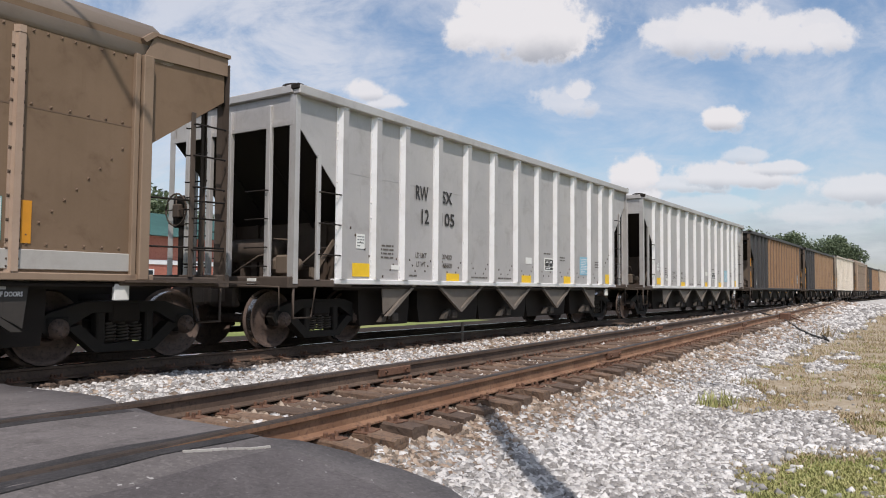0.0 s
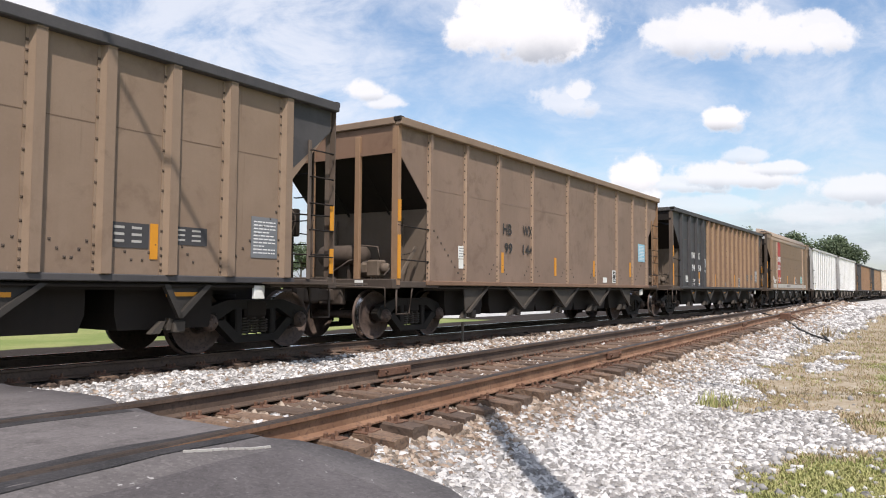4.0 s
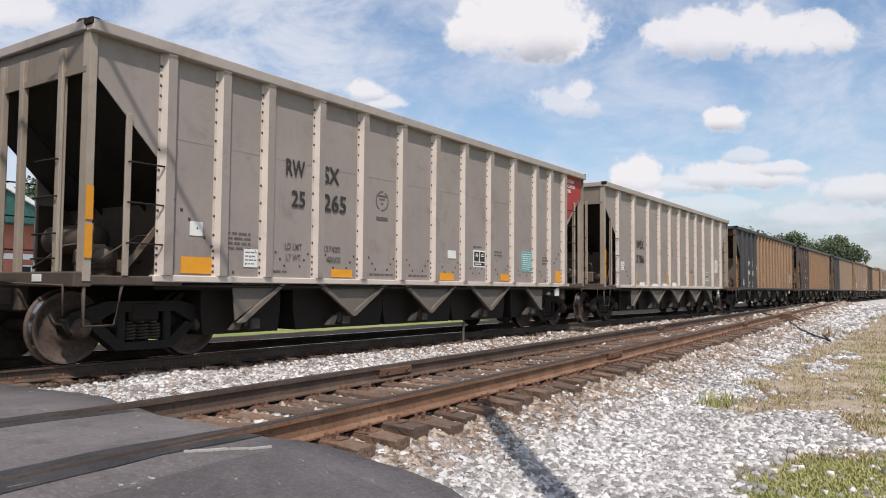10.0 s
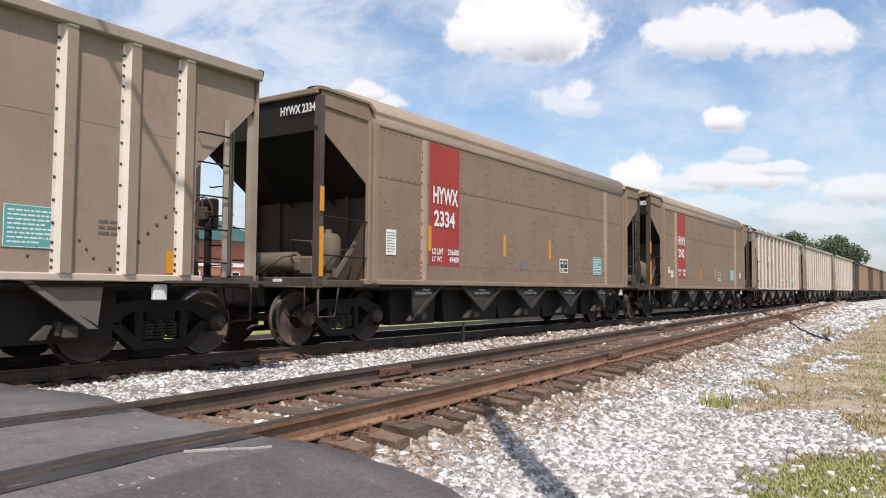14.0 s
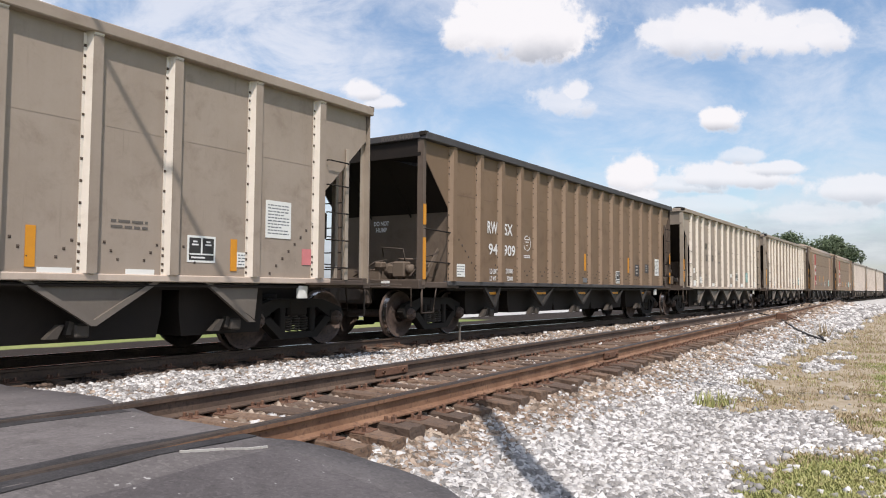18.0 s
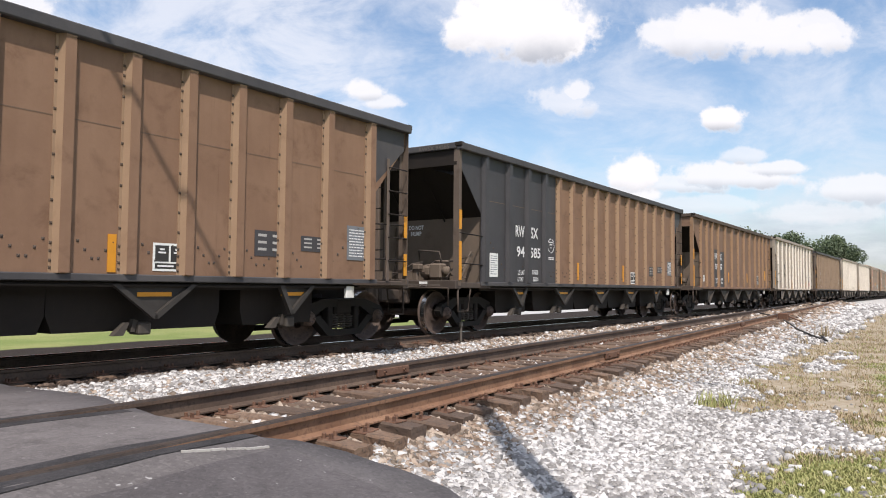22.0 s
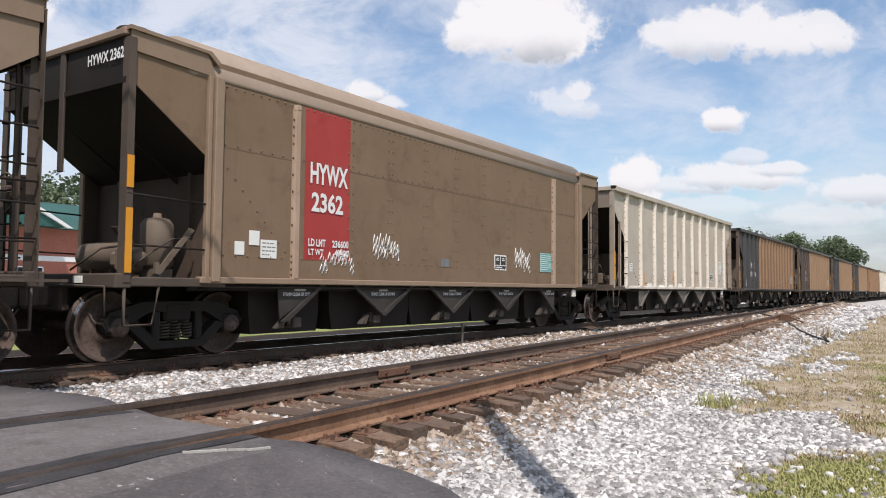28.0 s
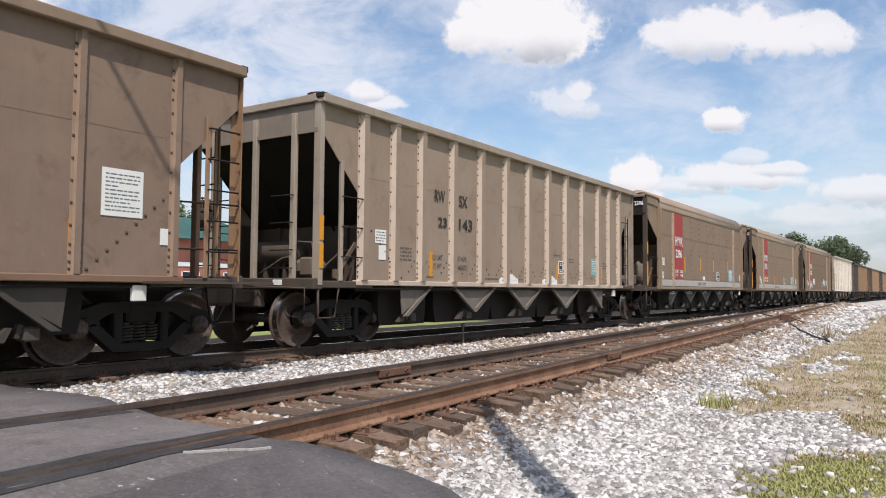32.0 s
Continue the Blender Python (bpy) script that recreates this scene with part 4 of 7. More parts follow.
def make_tree(seed, h, spread):
    """A broad-leaved tree: tapered trunk, limbs and a crown of many leaf sprays."""
    dice = random.Random(seed)
    root = new("tree")
    s = Shape()
    n = 8

    def limb(p, q, r0, r1):
        a, b = Vector(p), Vector(q)
        way = (b - a).normalized()
        side = way.cross(Vector((0.3, 0.9, 0.2))).normalized()
        up = side.cross(way)
        verts = [a + side * r0 * math.cos(k * 2 * math.pi / n) + up * r0 * math.sin(k * 2 * math.pi / n) for k in range(n)]
        verts += [b + side * r1 * math.cos(k * 2 * math.pi / n) + up * r1 * math.sin(k * 2 * math.pi / n) for k in range(n)]
        s.add(verts, [(k, (k + 1) % n, (k + 1) % n + n, k + n) for k in range(n)], True)
    limb((0, 0, -0.6), (0.1, 0, h * 0.4), 0.35, 0.24)
    limb((0.1, 0, h * 0.4), (0.0, 0.2, h * 0.85), 0.24, 0.06)
    heads = [(0, 0, h * 0.78, spread * 0.5)]
    for i in range(9):
        a = i * 2.4 + dice.uniform(-0.3, 0.3)
        z0 = h * dice.uniform(0.28, 0.6)
        r = spread * dice.uniform(0.45, 0.85)
        q = (r * math.cos(a), r * math.sin(a), z0 + h * dice.uniform(0.08, 0.3))
        limb((0.1, 0, z0), q, 0.12, 0.04)
        heads.append((*q, spread * dice.uniform(0.28, 0.5)))
    part("trunk", s.mesh("trunk", [M["bark"]]), root)
    v, f = [], []
    for hx, hy, hz, hr in heads:
        for i in range(int(420 * hr / (spread * 0.4))):
            p = Vector((dice.gauss(0, 1), dice.gauss(0, 1), dice.gauss(0, 0.75)))
            p = p.normalized() * hr * (dice.random() ** 0.4) + Vector((hx, hy, hz))
            w = 0.021 * h * dice.uniform(0.5, 1.15)
            for j in range(2):
                a = Vector((dice.gauss(0, 1), dice.gauss(0, 1), dice.gauss(0, 0.6))).normalized() * w
                b = a.cross(Vector((dice.gauss(0, 1), dice.gauss(0, 1), dice.gauss(0, 1))).normalized()) * 0.7
                k = len(v)
                v += [tuple(p - a), tuple(p + b * 0.8), tuple(p + a), tuple(p - b)]
                f.append((k, k + 1, k + 2, k + 3))
    me = bpy.data.meshes.new("crown")
    me.from_pydata(v, [], f)
    me.materials.append(M["leaf"])
    part("crown", me, root)
    return tagged(root, "broad green leafy tree standing beyond the railway", "tree", "trees along the horizon")


def make_beyond():
    kinds = [make_tree(1, 15.0, 6.0), make_tree(2, 13.0, 5.2), make_tree(3, 16.5, 5.0)]
    spots = [(222, 47.5, 1.3), (221, 38.5, 1.28), (219, 35.5, 1.08), (224, 31.5, 0.96), (218, 28.5, 1.15), (222, 25.0, 1.02), (226, 24.0, 0.98), (224, 23.0, 0.85),
             (260, 15.0, 0.4), (275, 11.5, 0.42), (290, 8.5, 0.38), (305, 5.0, 0.4), (190, 48, 0.8), (182, 56, 0.75), (170, 64, 0.7),
             (38, 62, 0.84), (31, 60, 0.8), (26, 66, 0.94), (46, 70, 0.86), (56, 72, 0.8), (20, 68, 0.92), (14, 62, 0.84), (66, 80, 0.7), (84, 84, 0.55), (100, 86, 0.6), (120, 84, 0.6), (140, 78, 0.65)]
    for i, (x, y, k) in enumerate(spots):
        src = kinds[i % 3]
        m = pose(x, y, -0.5, 0, 0, i * 47.0)
        if i < 3:
            src.matrix_basis = m @ Matrix.Diagonal((k, k, k * 1.04, 1))
        else:
            c = copy_thing(src, m)
            c.scale = (k, k, k * (1.04 if x > 150 else 1.0))
    # low brick building with a green metal roof
    b = tagged(new("building"), "low red-brick building with a green metal roof", "building")
    b.matrix_basis = pose(22.5, 46, -0.45, 0, 0, 4)
    w, d, h = 15.0, 5.0, 4.55
    part("wall", Shape().box(-w, w, -d, d, 0, h).mesh("wall", [M["brick"]]), b, None, "red brick wall")
    part("trim_band", Shape().bevelled(-w - 0.06, w + 0.06, -d - 0.06, -d + 0.1, 2.75, 3.05, 0.02).mesh("trim_band", [M["trim"]]), b, None, "white band")
    part("roof", Shape().prism([(-d - 0.7, h), (0, h + 2.0), (d + 0.7, h)], -w - 0.6, w + 0.6, "x").mesh("roof", [M["teal_roof"]]), b, None, "green metal gable roof")
    part("gable", Shape().prism([(-3.4, h + 0.02), (0, h + 1.75), (3.4, h + 0.02)], -d - 1.4, -d + 2.0).mesh("gable", [M["teal_roof"]]), b, pose(-4.5, 0, 0))
    part("gable_trim", Shape().prism([(-3.75, h - 0.02), (0, h + 1.95), (3.75, h - 0.02), (3.4, h - 0.02), (0, h + 1.7), (-3.4, h - 0.02)], -d - 1.55, -d - 1.4).mesh("gable_trim", [M["trim"]]), b, pose(-4.5, 0, 0), "white gable trim")
    for i in range(8):
        x = -13 + i * 3.6
        win = part("window", shared("bwin", "window_frame", "trim", lambda: Shape().box(-0.75, 0.75, -0.05, 0.02, 0.95, 1.02).box(-0.75, 0.75, -0.05, 0.02, 2.38, 2.45).box(-0.75, -0.68, -0.05, 0.02, 0.95, 2.45).box(0.68, 0.75, -0.05, 0.02, 0.95, 2.45).box(-0.03, 0.03, -0.05, 0.02, 0.95, 2.45)), b, pose(x, -d - 0.01, 0))
        part("pane", shared("bpane", "pane", "glass", lambda: Shape().box(-0.68, 0.68, -0.02, 0.0, 1.02, 2.38)), win)
    lot = Shape().add([(6.0, 25.0, -0.44), (27.0, 25.0, -0.44), (29.5, 19.3, -0.44), (130.0, 19.3, -0.44), (130.0, 40.0, -0.44), (6.0, 40.0, -0.44)], [(0, 1, 2, 3, 4, 5)])
    tagged(solid("pavement", lot, "concrete"), "pale concrete lot beyond the lawn", "pavement", "", "structure")
    # poles: one whose shadow falls over the gravel, two that carry the cable whose shadow falls on the cars
    for x, y, h in ((2.27, -0.04, 8.77), (10.96, -11.0, 10.9), (-16.3, 40.0, 10.9), (33.0, 52.0, 10.0)):
        pole = tagged(new("utility_pole"), "weathered round wooden utility pole", "utility pole")
        pole.matrix_basis = pose(x, y, -0.5)
        part("shaft", Shape().lathe([(0.14, 0.0), (0.125, h * 0.5), (0.1, h), (0.0, h + 0.01)], (0, 0, 0), 14, "z").mesh("shaft", [M["wood_pole"]]), pole)
        if h > 9.5:
            part("crossarm", Shape().bevelled(-0.06, 0.06, -1.2, 1.2, h - 0.6, h - 0.46, 0.01).mesh("crossarm", [M["wood_pole"]]), pole)
    wire = Shape().tube([(10.96, -11.0, 10.15), (5.16, -0.15, 10.02), (2.4, 5.0, 10.0), (-5.2, 19.2, 10.02), (-16.3, 40.0, 10.15)], 0.034, 8)
    tagged(solid("overhead_cable", wire, "cable"), "thick black cable strung between two poles over the tracks", "cable")
    # cable thrown over the gravel, marker stake beside the main track
    line = [(36.3, 7.2), (33.7, 6.4), (32.1, 5.8), (30.7, 5.3), (28.5, 4.6), (26.2, 4.0), (24.1, 3.3), (22.3, 2.7), (24.3, 3.1), (23.4, 2.9)]
    tagged(solid("cable", Shape().tube([(x, y, level(x, y) + 0.1) for x, y in line], 0.026, 6), "cable"), "black cable lying loose on the gravel", "cable")
    stake = tagged(new("marker_stake"), "thin grey metal marker stake beside the main track", "marker stake")
    stake.matrix_basis = pose(13.6, 8.72, -0.25)
    part("post", Shape().bevelled(-0.02, 0.02, -0.02, 0.02, -0.1, 0.48, 0.004).mesh("post", [M["gusset_pale"]]), stake)
    part("cap", Shape().bevelled(-0.035, 0.035, -0.03, 0.03, 0.4, 0.5, 0.008).mesh("cap", [M["gusset_pale"]]), stake)


make_beyond()

# ---- the coal train ----
# Cars stand in their own space: x forward from the middle, y to the far side, z up from the rail head.
HALF = 1.52          # half width over the side sheets
FLOOR = 1.08         # foot of the side sheets


def side_outline(L, H, cut):
    """Half-symmetric side sheet with its two lower corners cut away for the end platforms."""
    d, z1, z0 = cut
    a = L / 2
    return [(-a + d, FLOOR), (a - d, FLOOR), (a - d, z0), (a - 0.03, z1), (a - 0.03, H - 0.1), (-a + 0.03, H - 0.1), (-a + 0.03, z1), (-a + d, z0)]


def clipped(outline, x0, x1):
    """The part of a convex-by-x outline between two x."""
    def cut(pts, x, keep):
        out = []
        for p, q in zip(pts, pts[1:] + pts[:1]):
            pin, qin = keep(p[0], x), keep(q[0], x)
            if pin:
                out.append(p)
            if pin != qin:
                t = (x - p[0]) / (q[0] - p[0])
                out.append((x, p[1] + t * (q[1] - p[1])))
        return out
    return cut(cut(outline, x0, lambda a, b: a >= b), x1, lambda a, b: a <= b)


def post_mesh(H, thin, mats):
    """A pressed hat-section stake, its back on y = 0, bulging to -y: slanted sides coloured brighter for sun on them,
    face in the duller sheet colour, rivets in the flanges.
    """
    s, face, rivets = Shape(), Shape(), Shape()
    w, c, d = (0.085, 0.035, 0.06) if thin else (0.14, 0.062, 0.09)
    z0, z1 = FLOOR - 0.02, H - 0.12
    s.prism([(-w, 0), (-w, -0.012), (-w + 0.032, -0.014), (-c, -d), (c, -d), (c + 0.014, -0.012), (c + 0.035, -0.012), (c + 0.035, 0)], z0 + 0.06, z1 - 0.05, "z")
    s.box(-c, c, -d * 0.6, 0, z0, z0 + 0.06)
    s.prism([(-w * 0.8, 0), (-c, -d - 0.01), (c, -d - 0.01), (c + 0.02, 0)], z1 - 0.05, z1 + 0.03, "z")
    face.box(-c - 0.002, c + 0.002, -d - 0.005, -d + 0.002, z0 + 0.065, z1 - 0.06)
    rows = [z0 + 0.12, z0 + 0.2, z0 + 0.31, z0 + 0.4] + [z1 - 0.2, z1 - 0.32, z1 - 0.45, z1 - 0.58]
    rows += [z0 + 0.62 + i * 0.26 for i in range(int((z1 - z0 - 1.3) / 0.26) + 1)]
    x, r = -w + 0.018, 0.018
    for z in rows:
        rivets.add([(x - r, -0.012, z - r), (x + r, -0.012, z - r), (x + r, -0.012, z + r), (x - r, -0.012, z + r), (x, -0.032, z)], [(0, 1, 4), (1, 2, 4), (2, 3, 4), (3, 0, 4)])
        if thin:
            x2 = c + 0.02
            rivets.add([(x2 - r, -0.012, z - r), (x2 + r, -0.012, z - r), (x2 + r, -0.012, z + r), (x2 - r, -0.012, z + r), (x2, -0.032, z)], [(0, 1, 4), (1, 2, 4), (2, 3, 4), (3, 0, 4)])
    n0, n1 = len(s.f), len(face.f)
    s.add(face.v, face.f)
    s.add(rivets.v, rivets.f)
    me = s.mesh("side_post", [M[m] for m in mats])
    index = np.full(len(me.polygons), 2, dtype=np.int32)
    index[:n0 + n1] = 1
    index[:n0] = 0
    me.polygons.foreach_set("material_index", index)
    return me


def truck_parts(car, x, axles):
    """A three-piece truck with springs, side frames, brake beam and two wheelsets under one end of a car."""
    bolster = part("truck", shared("bolster", "truck_bolster", "under", lambda: Shape().bevelled(-0.22, 0.22, -1.08, 1.08, 0.5, 0.78, 0.04).bevelled(-0.33, 0.33, -0.62, 0.62, 0.24, 0.54, 0.04)
                                   .lathe([(0.0, 0.74), (0.4, 0.74), (0.4, 0.86), (0.0, 0.86)], (0, 0, 0), 20, "z")), car, pose(x, 0, 0))

    def frame_shape():
        s = Shape()
        arch = [(-1.12, 0.50), (-1.02, 0.64), (-0.55, 0.78), (0.55, 0.78), (1.02, 0.64), (1.12, 0.50), (1.05, 0.40), (0.78, 0.46), (0.45, 0.64), (-0.45, 0.64), (-0.78, 0.46), (-1.05, 0.40)]
        s.prism(arch, -0.07, 0.07)
        s.prism([(-0.78, 0.46), (-0.62, 0.5), (-0.33, 0.25), (0.33, 0.25), (0.62, 0.5), (0.78, 0.46), (0.42, 0.15), (-0.42, 0.15)], -0.09, 0.09)
        for q in (-1, 1):
            s.bevelled(q * 0.34 - 0.06, q * 0.34 + 0.06, -0.08, 0.08, 0.24, 0.66, 0.02)
            s.bevelled(q * 0.89 - 0.16, q * 0.89 + 0.16, -0.09, 0.09, 0.36, 0.62, 0.04)
        return s

    def springs_shape():
        s = Shape()
        s.tube([(0.078 * math.cos(k * 0.9), 0.07 * math.sin(k * 0.9), 0.27 + 0.235 * k / 40) for k in range(41)], 0.014, 4)
        return s

    def wheelset_shape():
        s = Shape()
        for q in (-1, 1):
            y = q * 0.7525
            s.lathe([(0.09, y - q * 0.02), (0.16, y + q * 0.06), (0.17, y + q * 0.085), (0.20, y + q * 0.03), (0.385, y + q * 0.005), (0.395, y + q * 0.066), (0.45, y + q * 0.07)], (0, 0, 0), 32)
            s.lathe([(0.487, y - q * 0.07), (0.487, y - q * 0.045), (0.46, y - q * 0.032)], (0, 0, 0), 32)
            s.lathe([(0.09, y - q * 0.06), (0.38, y - q * 0.04), (0.39, y - q * 0.07), (0.487, y - q * 0.07)], (0, 0, 0), 32)
            s.lathe([(0.085, y + q * 0.05), (0.085, y + q * 0.2), (0.125, y + q * 0.2), (0.125, y + q * 0.36), (0.10, y + q * 0.375), (0.10, y + q * 0.4), (0.0, y + q * 0.4)], (0, 0, 0), 16)
            for k in range(3):
                a = k * 2 * math.pi / 3
                s.lathe([(0.022, y + q * 0.4), (0.022, y + q * 0.42), (0.0, y + q * 0.422)], (0.062 * math.cos(a), 0, 0.062 * math.sin(a)), 6)
        s.lathe([(0.085, -0.72), (0.075, 0.0), (0.085, 0.72)], (0, 0, 0), 14)
        return s

    def tread_shape():
        s = Shape()
        for q in (-1, 1):
            y = q * 0.7525
            s.lathe([(0.4605, y - q * 0.034), (0.4575, y + q * 0.02), (0.4515, y + q * 0.0695)], (0, 0, 0), 32)
        return s

    def wheelset_whole():
        key = wheelset_shape()
        n = len(key.f)
        t = tread_shape()
        key.add(t.v, t.f, True)
        me = key.mesh("wheelset", [M["wheel"], M["tread"]])
        index = np.zeros(len(me.polygons), dtype=np.int32)
        index[n:] = 1
        me.polygons.foreach_set("material_index", index)
        return me

    for q in (-1, 1):
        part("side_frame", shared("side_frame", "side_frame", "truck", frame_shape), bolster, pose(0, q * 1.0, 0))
        for j in (-0.18, 0.0, 0.18) if q < 0 else ():
            part("spring", shared("spring", "spring", "gusset", springs_shape), bolster, pose(j, q * 1.0, 0))
        w = part("wheelset", shared("wheelset", "wheelset", ("wheel", "tread"), wheelset_whole), bolster, pose(q * 0.89, 0, 0.457))
        axles.append((q, w))
        part("brake_beam", shared("brake_beam", "brake_beam", "under", lambda: Shape().box(-0.03, 0.03, -0.75, 0.75, 0.36, 0.44)
                                  .bevelled(-0.06, 0.05, -0.82, -0.7, 0.28, 0.55, 0.02).bevelled(-0.06, 0.05, 0.7, 0.82, 0.28, 0.55, 0.02)), bolster, pose(q * 0.38, 0, 0))


def ladder(parent, x, y, turn, foot, top, rungs, width, mat, flip=1):
    """One flat stile with round rungs that reach back to the corner post."""
    stile = part("ladder", shared(("stile", round(top, 2), mat), "ladder_stile", mat,
                                  lambda: Shape().bevelled(-0.04, 0.04, -0.012, 0.012, FLOOR + 0.02, top, 0.006).box(-0.012, 0.012, 0.0, 0.06, FLOOR + 0.02, top)), parent, pose(x, y, 0, 0, 0, turn))
    for z in rungs:
        part("rung", shared(("rung", round(width, 2), flip), "rung", "under", lambda: Shape().tube(
            [(0.0, 0.0, 0.0), (0.0, -0.05, 0.0), (-flip * width, -0.05, 0.0), (-flip * width, 0.0, 0.0)], 0.012, 6)), stile, pose(0, 0, z))


def end_of_car(car, e, L, H, k):
    """Everything beyond the bulkhead at one end; e = -1 is the trailing end."""
    a = L / 2
    d, z1, z0 = k["cut"]
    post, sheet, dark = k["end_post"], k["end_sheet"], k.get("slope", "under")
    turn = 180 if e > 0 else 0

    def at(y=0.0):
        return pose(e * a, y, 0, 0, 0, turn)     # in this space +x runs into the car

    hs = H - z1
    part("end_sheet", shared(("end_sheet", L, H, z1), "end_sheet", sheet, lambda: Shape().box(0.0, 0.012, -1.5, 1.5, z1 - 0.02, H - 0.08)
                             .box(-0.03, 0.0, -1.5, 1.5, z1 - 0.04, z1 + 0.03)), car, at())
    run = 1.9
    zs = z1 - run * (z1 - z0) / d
    # slope sheets take the near-black colour for the shade beneath them
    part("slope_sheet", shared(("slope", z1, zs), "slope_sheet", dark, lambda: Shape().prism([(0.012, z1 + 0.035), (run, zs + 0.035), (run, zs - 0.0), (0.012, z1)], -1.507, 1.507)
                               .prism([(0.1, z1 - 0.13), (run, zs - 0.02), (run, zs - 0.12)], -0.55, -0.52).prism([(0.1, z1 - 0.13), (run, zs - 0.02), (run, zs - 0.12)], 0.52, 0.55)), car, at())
    deep = d + 0.03 if k["ladder"] == "rail" and not k.get("tank") else 1.45
    # walls set deep in the end get the darker brown that stands for shade
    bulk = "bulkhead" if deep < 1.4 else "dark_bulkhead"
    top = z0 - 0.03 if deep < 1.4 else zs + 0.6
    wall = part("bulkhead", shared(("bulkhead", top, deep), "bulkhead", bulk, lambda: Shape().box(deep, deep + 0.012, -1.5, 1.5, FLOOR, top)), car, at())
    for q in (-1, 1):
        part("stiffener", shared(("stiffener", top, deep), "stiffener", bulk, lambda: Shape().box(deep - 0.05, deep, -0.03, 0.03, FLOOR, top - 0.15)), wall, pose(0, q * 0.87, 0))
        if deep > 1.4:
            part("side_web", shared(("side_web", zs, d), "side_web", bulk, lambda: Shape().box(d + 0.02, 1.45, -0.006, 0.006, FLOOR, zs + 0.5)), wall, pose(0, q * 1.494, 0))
    part("end_sill", shared("end_sill", "end_sill", "grime", lambda: Shape().bevelled(-0.12, 0.1, -1.55, 1.55, FLOOR - 0.12, FLOOR + 0.06)), car, at())
    for q in (-1, 1):
        part("end_platform", shared(("platform", d), "end_platform", "grime", lambda: Shape().bevelled(0.09, d + 0.35, -0.175, 0.175, FLOOR - 0.1, FLOOR + 0.02).box(0.09, 1.5, -0.35 if q > 0 else -1.02, 0.0, FLOOR - 0.06, FLOOR - 0.03)), car, at(q * 1.375) @ (pose(0, 0, 0) if q > 0 else Matrix.Diagonal((1, -1, 1, 1))))
    for q in (-1, 1):
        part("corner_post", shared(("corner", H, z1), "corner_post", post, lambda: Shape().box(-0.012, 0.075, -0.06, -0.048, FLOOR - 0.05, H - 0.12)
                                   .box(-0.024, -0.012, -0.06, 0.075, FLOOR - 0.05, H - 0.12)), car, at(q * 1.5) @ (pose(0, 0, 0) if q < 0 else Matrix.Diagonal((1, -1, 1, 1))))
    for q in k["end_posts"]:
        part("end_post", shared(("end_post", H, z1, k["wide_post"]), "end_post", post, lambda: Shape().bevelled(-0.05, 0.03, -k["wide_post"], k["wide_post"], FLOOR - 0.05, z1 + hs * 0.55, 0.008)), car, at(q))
    if k["ladder"] == "stile":
        for q in (-1, 1):
            rungs = [1.5, 2.0, 2.5] if e < 0 else [1.3, 1.75, 2.2, 2.65, 3.05]
            ladder(car, e * (a - d * 0.52), q * 1.55, 0 if q < 0 else 180, FLOOR, 3.1 if e < 0 else 3.3, rungs, d * 0.48, post, -e * q)
        for q in (-1, 1):
            ladder(car, e * (a + 0.03), q * 1.0, 90 if e > 0 else -90, FLOOR, H - 0.55, [1.3, 1.6, 2.05, 2.5], 0.5, post, q * e)
    else:
        for q in (-1, 1):
            part("handrail", shared(("handrail", d, q), "handrail", "under", lambda: Shape().tube([(0.0, q * 1.55, 2.13), (d + 0.02, q * 1.55, 2.1)], 0.014, 6)), car, at())
            part("handrail", shared(("handrail_low", d, q), "handrail", "under", lambda: Shape().tube([(0.0, q * 1.55, 1.5), (d + 0.02, q * 1.55, 1.48)], 0.014, 6)), car, at())
        if e > 0:
            for q in (-1, 1):
                stile = part("ladder", shared(("corner_stile", post), "ladder_stile", post, lambda: Shape().bevelled(-0.035, 0.035, -0.012, 0.012, FLOOR + 0.02, 3.3, 0.006)), car, pose(a - 0.55, q * 1.56, 0))
                for z in (1.46, 1.88, 2.3, 2.72, 3.14):
                    part("rung", shared(("corner_rung", q), "rung", "under", lambda: Shape().tube([(0.0, 0.0, 0), (0.02, q * 0.045, 0), (0.5, q * 0.045, 0), (0.52, 0.0, 0)], 0.013, 6)), stile, pose(0, 0, z))
        for q in (-1, 1):
            if e > 0:
                ladder(car, e * (a + 0.03), q * 1.05, 90 if e > 0 else -90, FLOOR, H - 0.4, [1.3, 1.7, 2.1, 2.5, 2.9, 3.3], 0.42, post, q * e)
    # stirrup steps, uncoupling lever, coupler and hose
    for q in (-1, 1):
        part("sill_step", shared(("step", q), "sill_step", "grime", lambda: Shape().tube([(0.02, q * 1.52, FLOOR - 0.1), (0.02, q * 1.52, 0.5), (0.42, q * 1.52, 0.5), (0.5, q * 1.52, FLOOR - 0.1)], 0.022, 6)), car, at())
    part("coupler", shared("coupler", "coupler", "grime", lambda: Shape().bevelled(-0.62, 0.3, -0.09, 0.09, 0.72, 0.94, 0.02).bevelled(-0.86, -0.56, -0.2, 0.16, 0.68, 1.0, 0.05)
                           .bevelled(-0.92, -0.78, 0.06, 0.2, 0.7, 0.98, 0.04).bevelled(-0.1, 0.05, -0.3, 0.3, 0.64, 1.02, 0.03)), car, at())
    part("uncoupling_lever", shared("lever", "uncoupling_lever", "grime", lambda: Shape().tube([(-0.16, -1.4, 0.62), (-0.16, -1.4, 0.98), (-0.16, -0.3, 1.0), (-0.45, -0.12, 1.02)], 0.014, 6)), car, at())
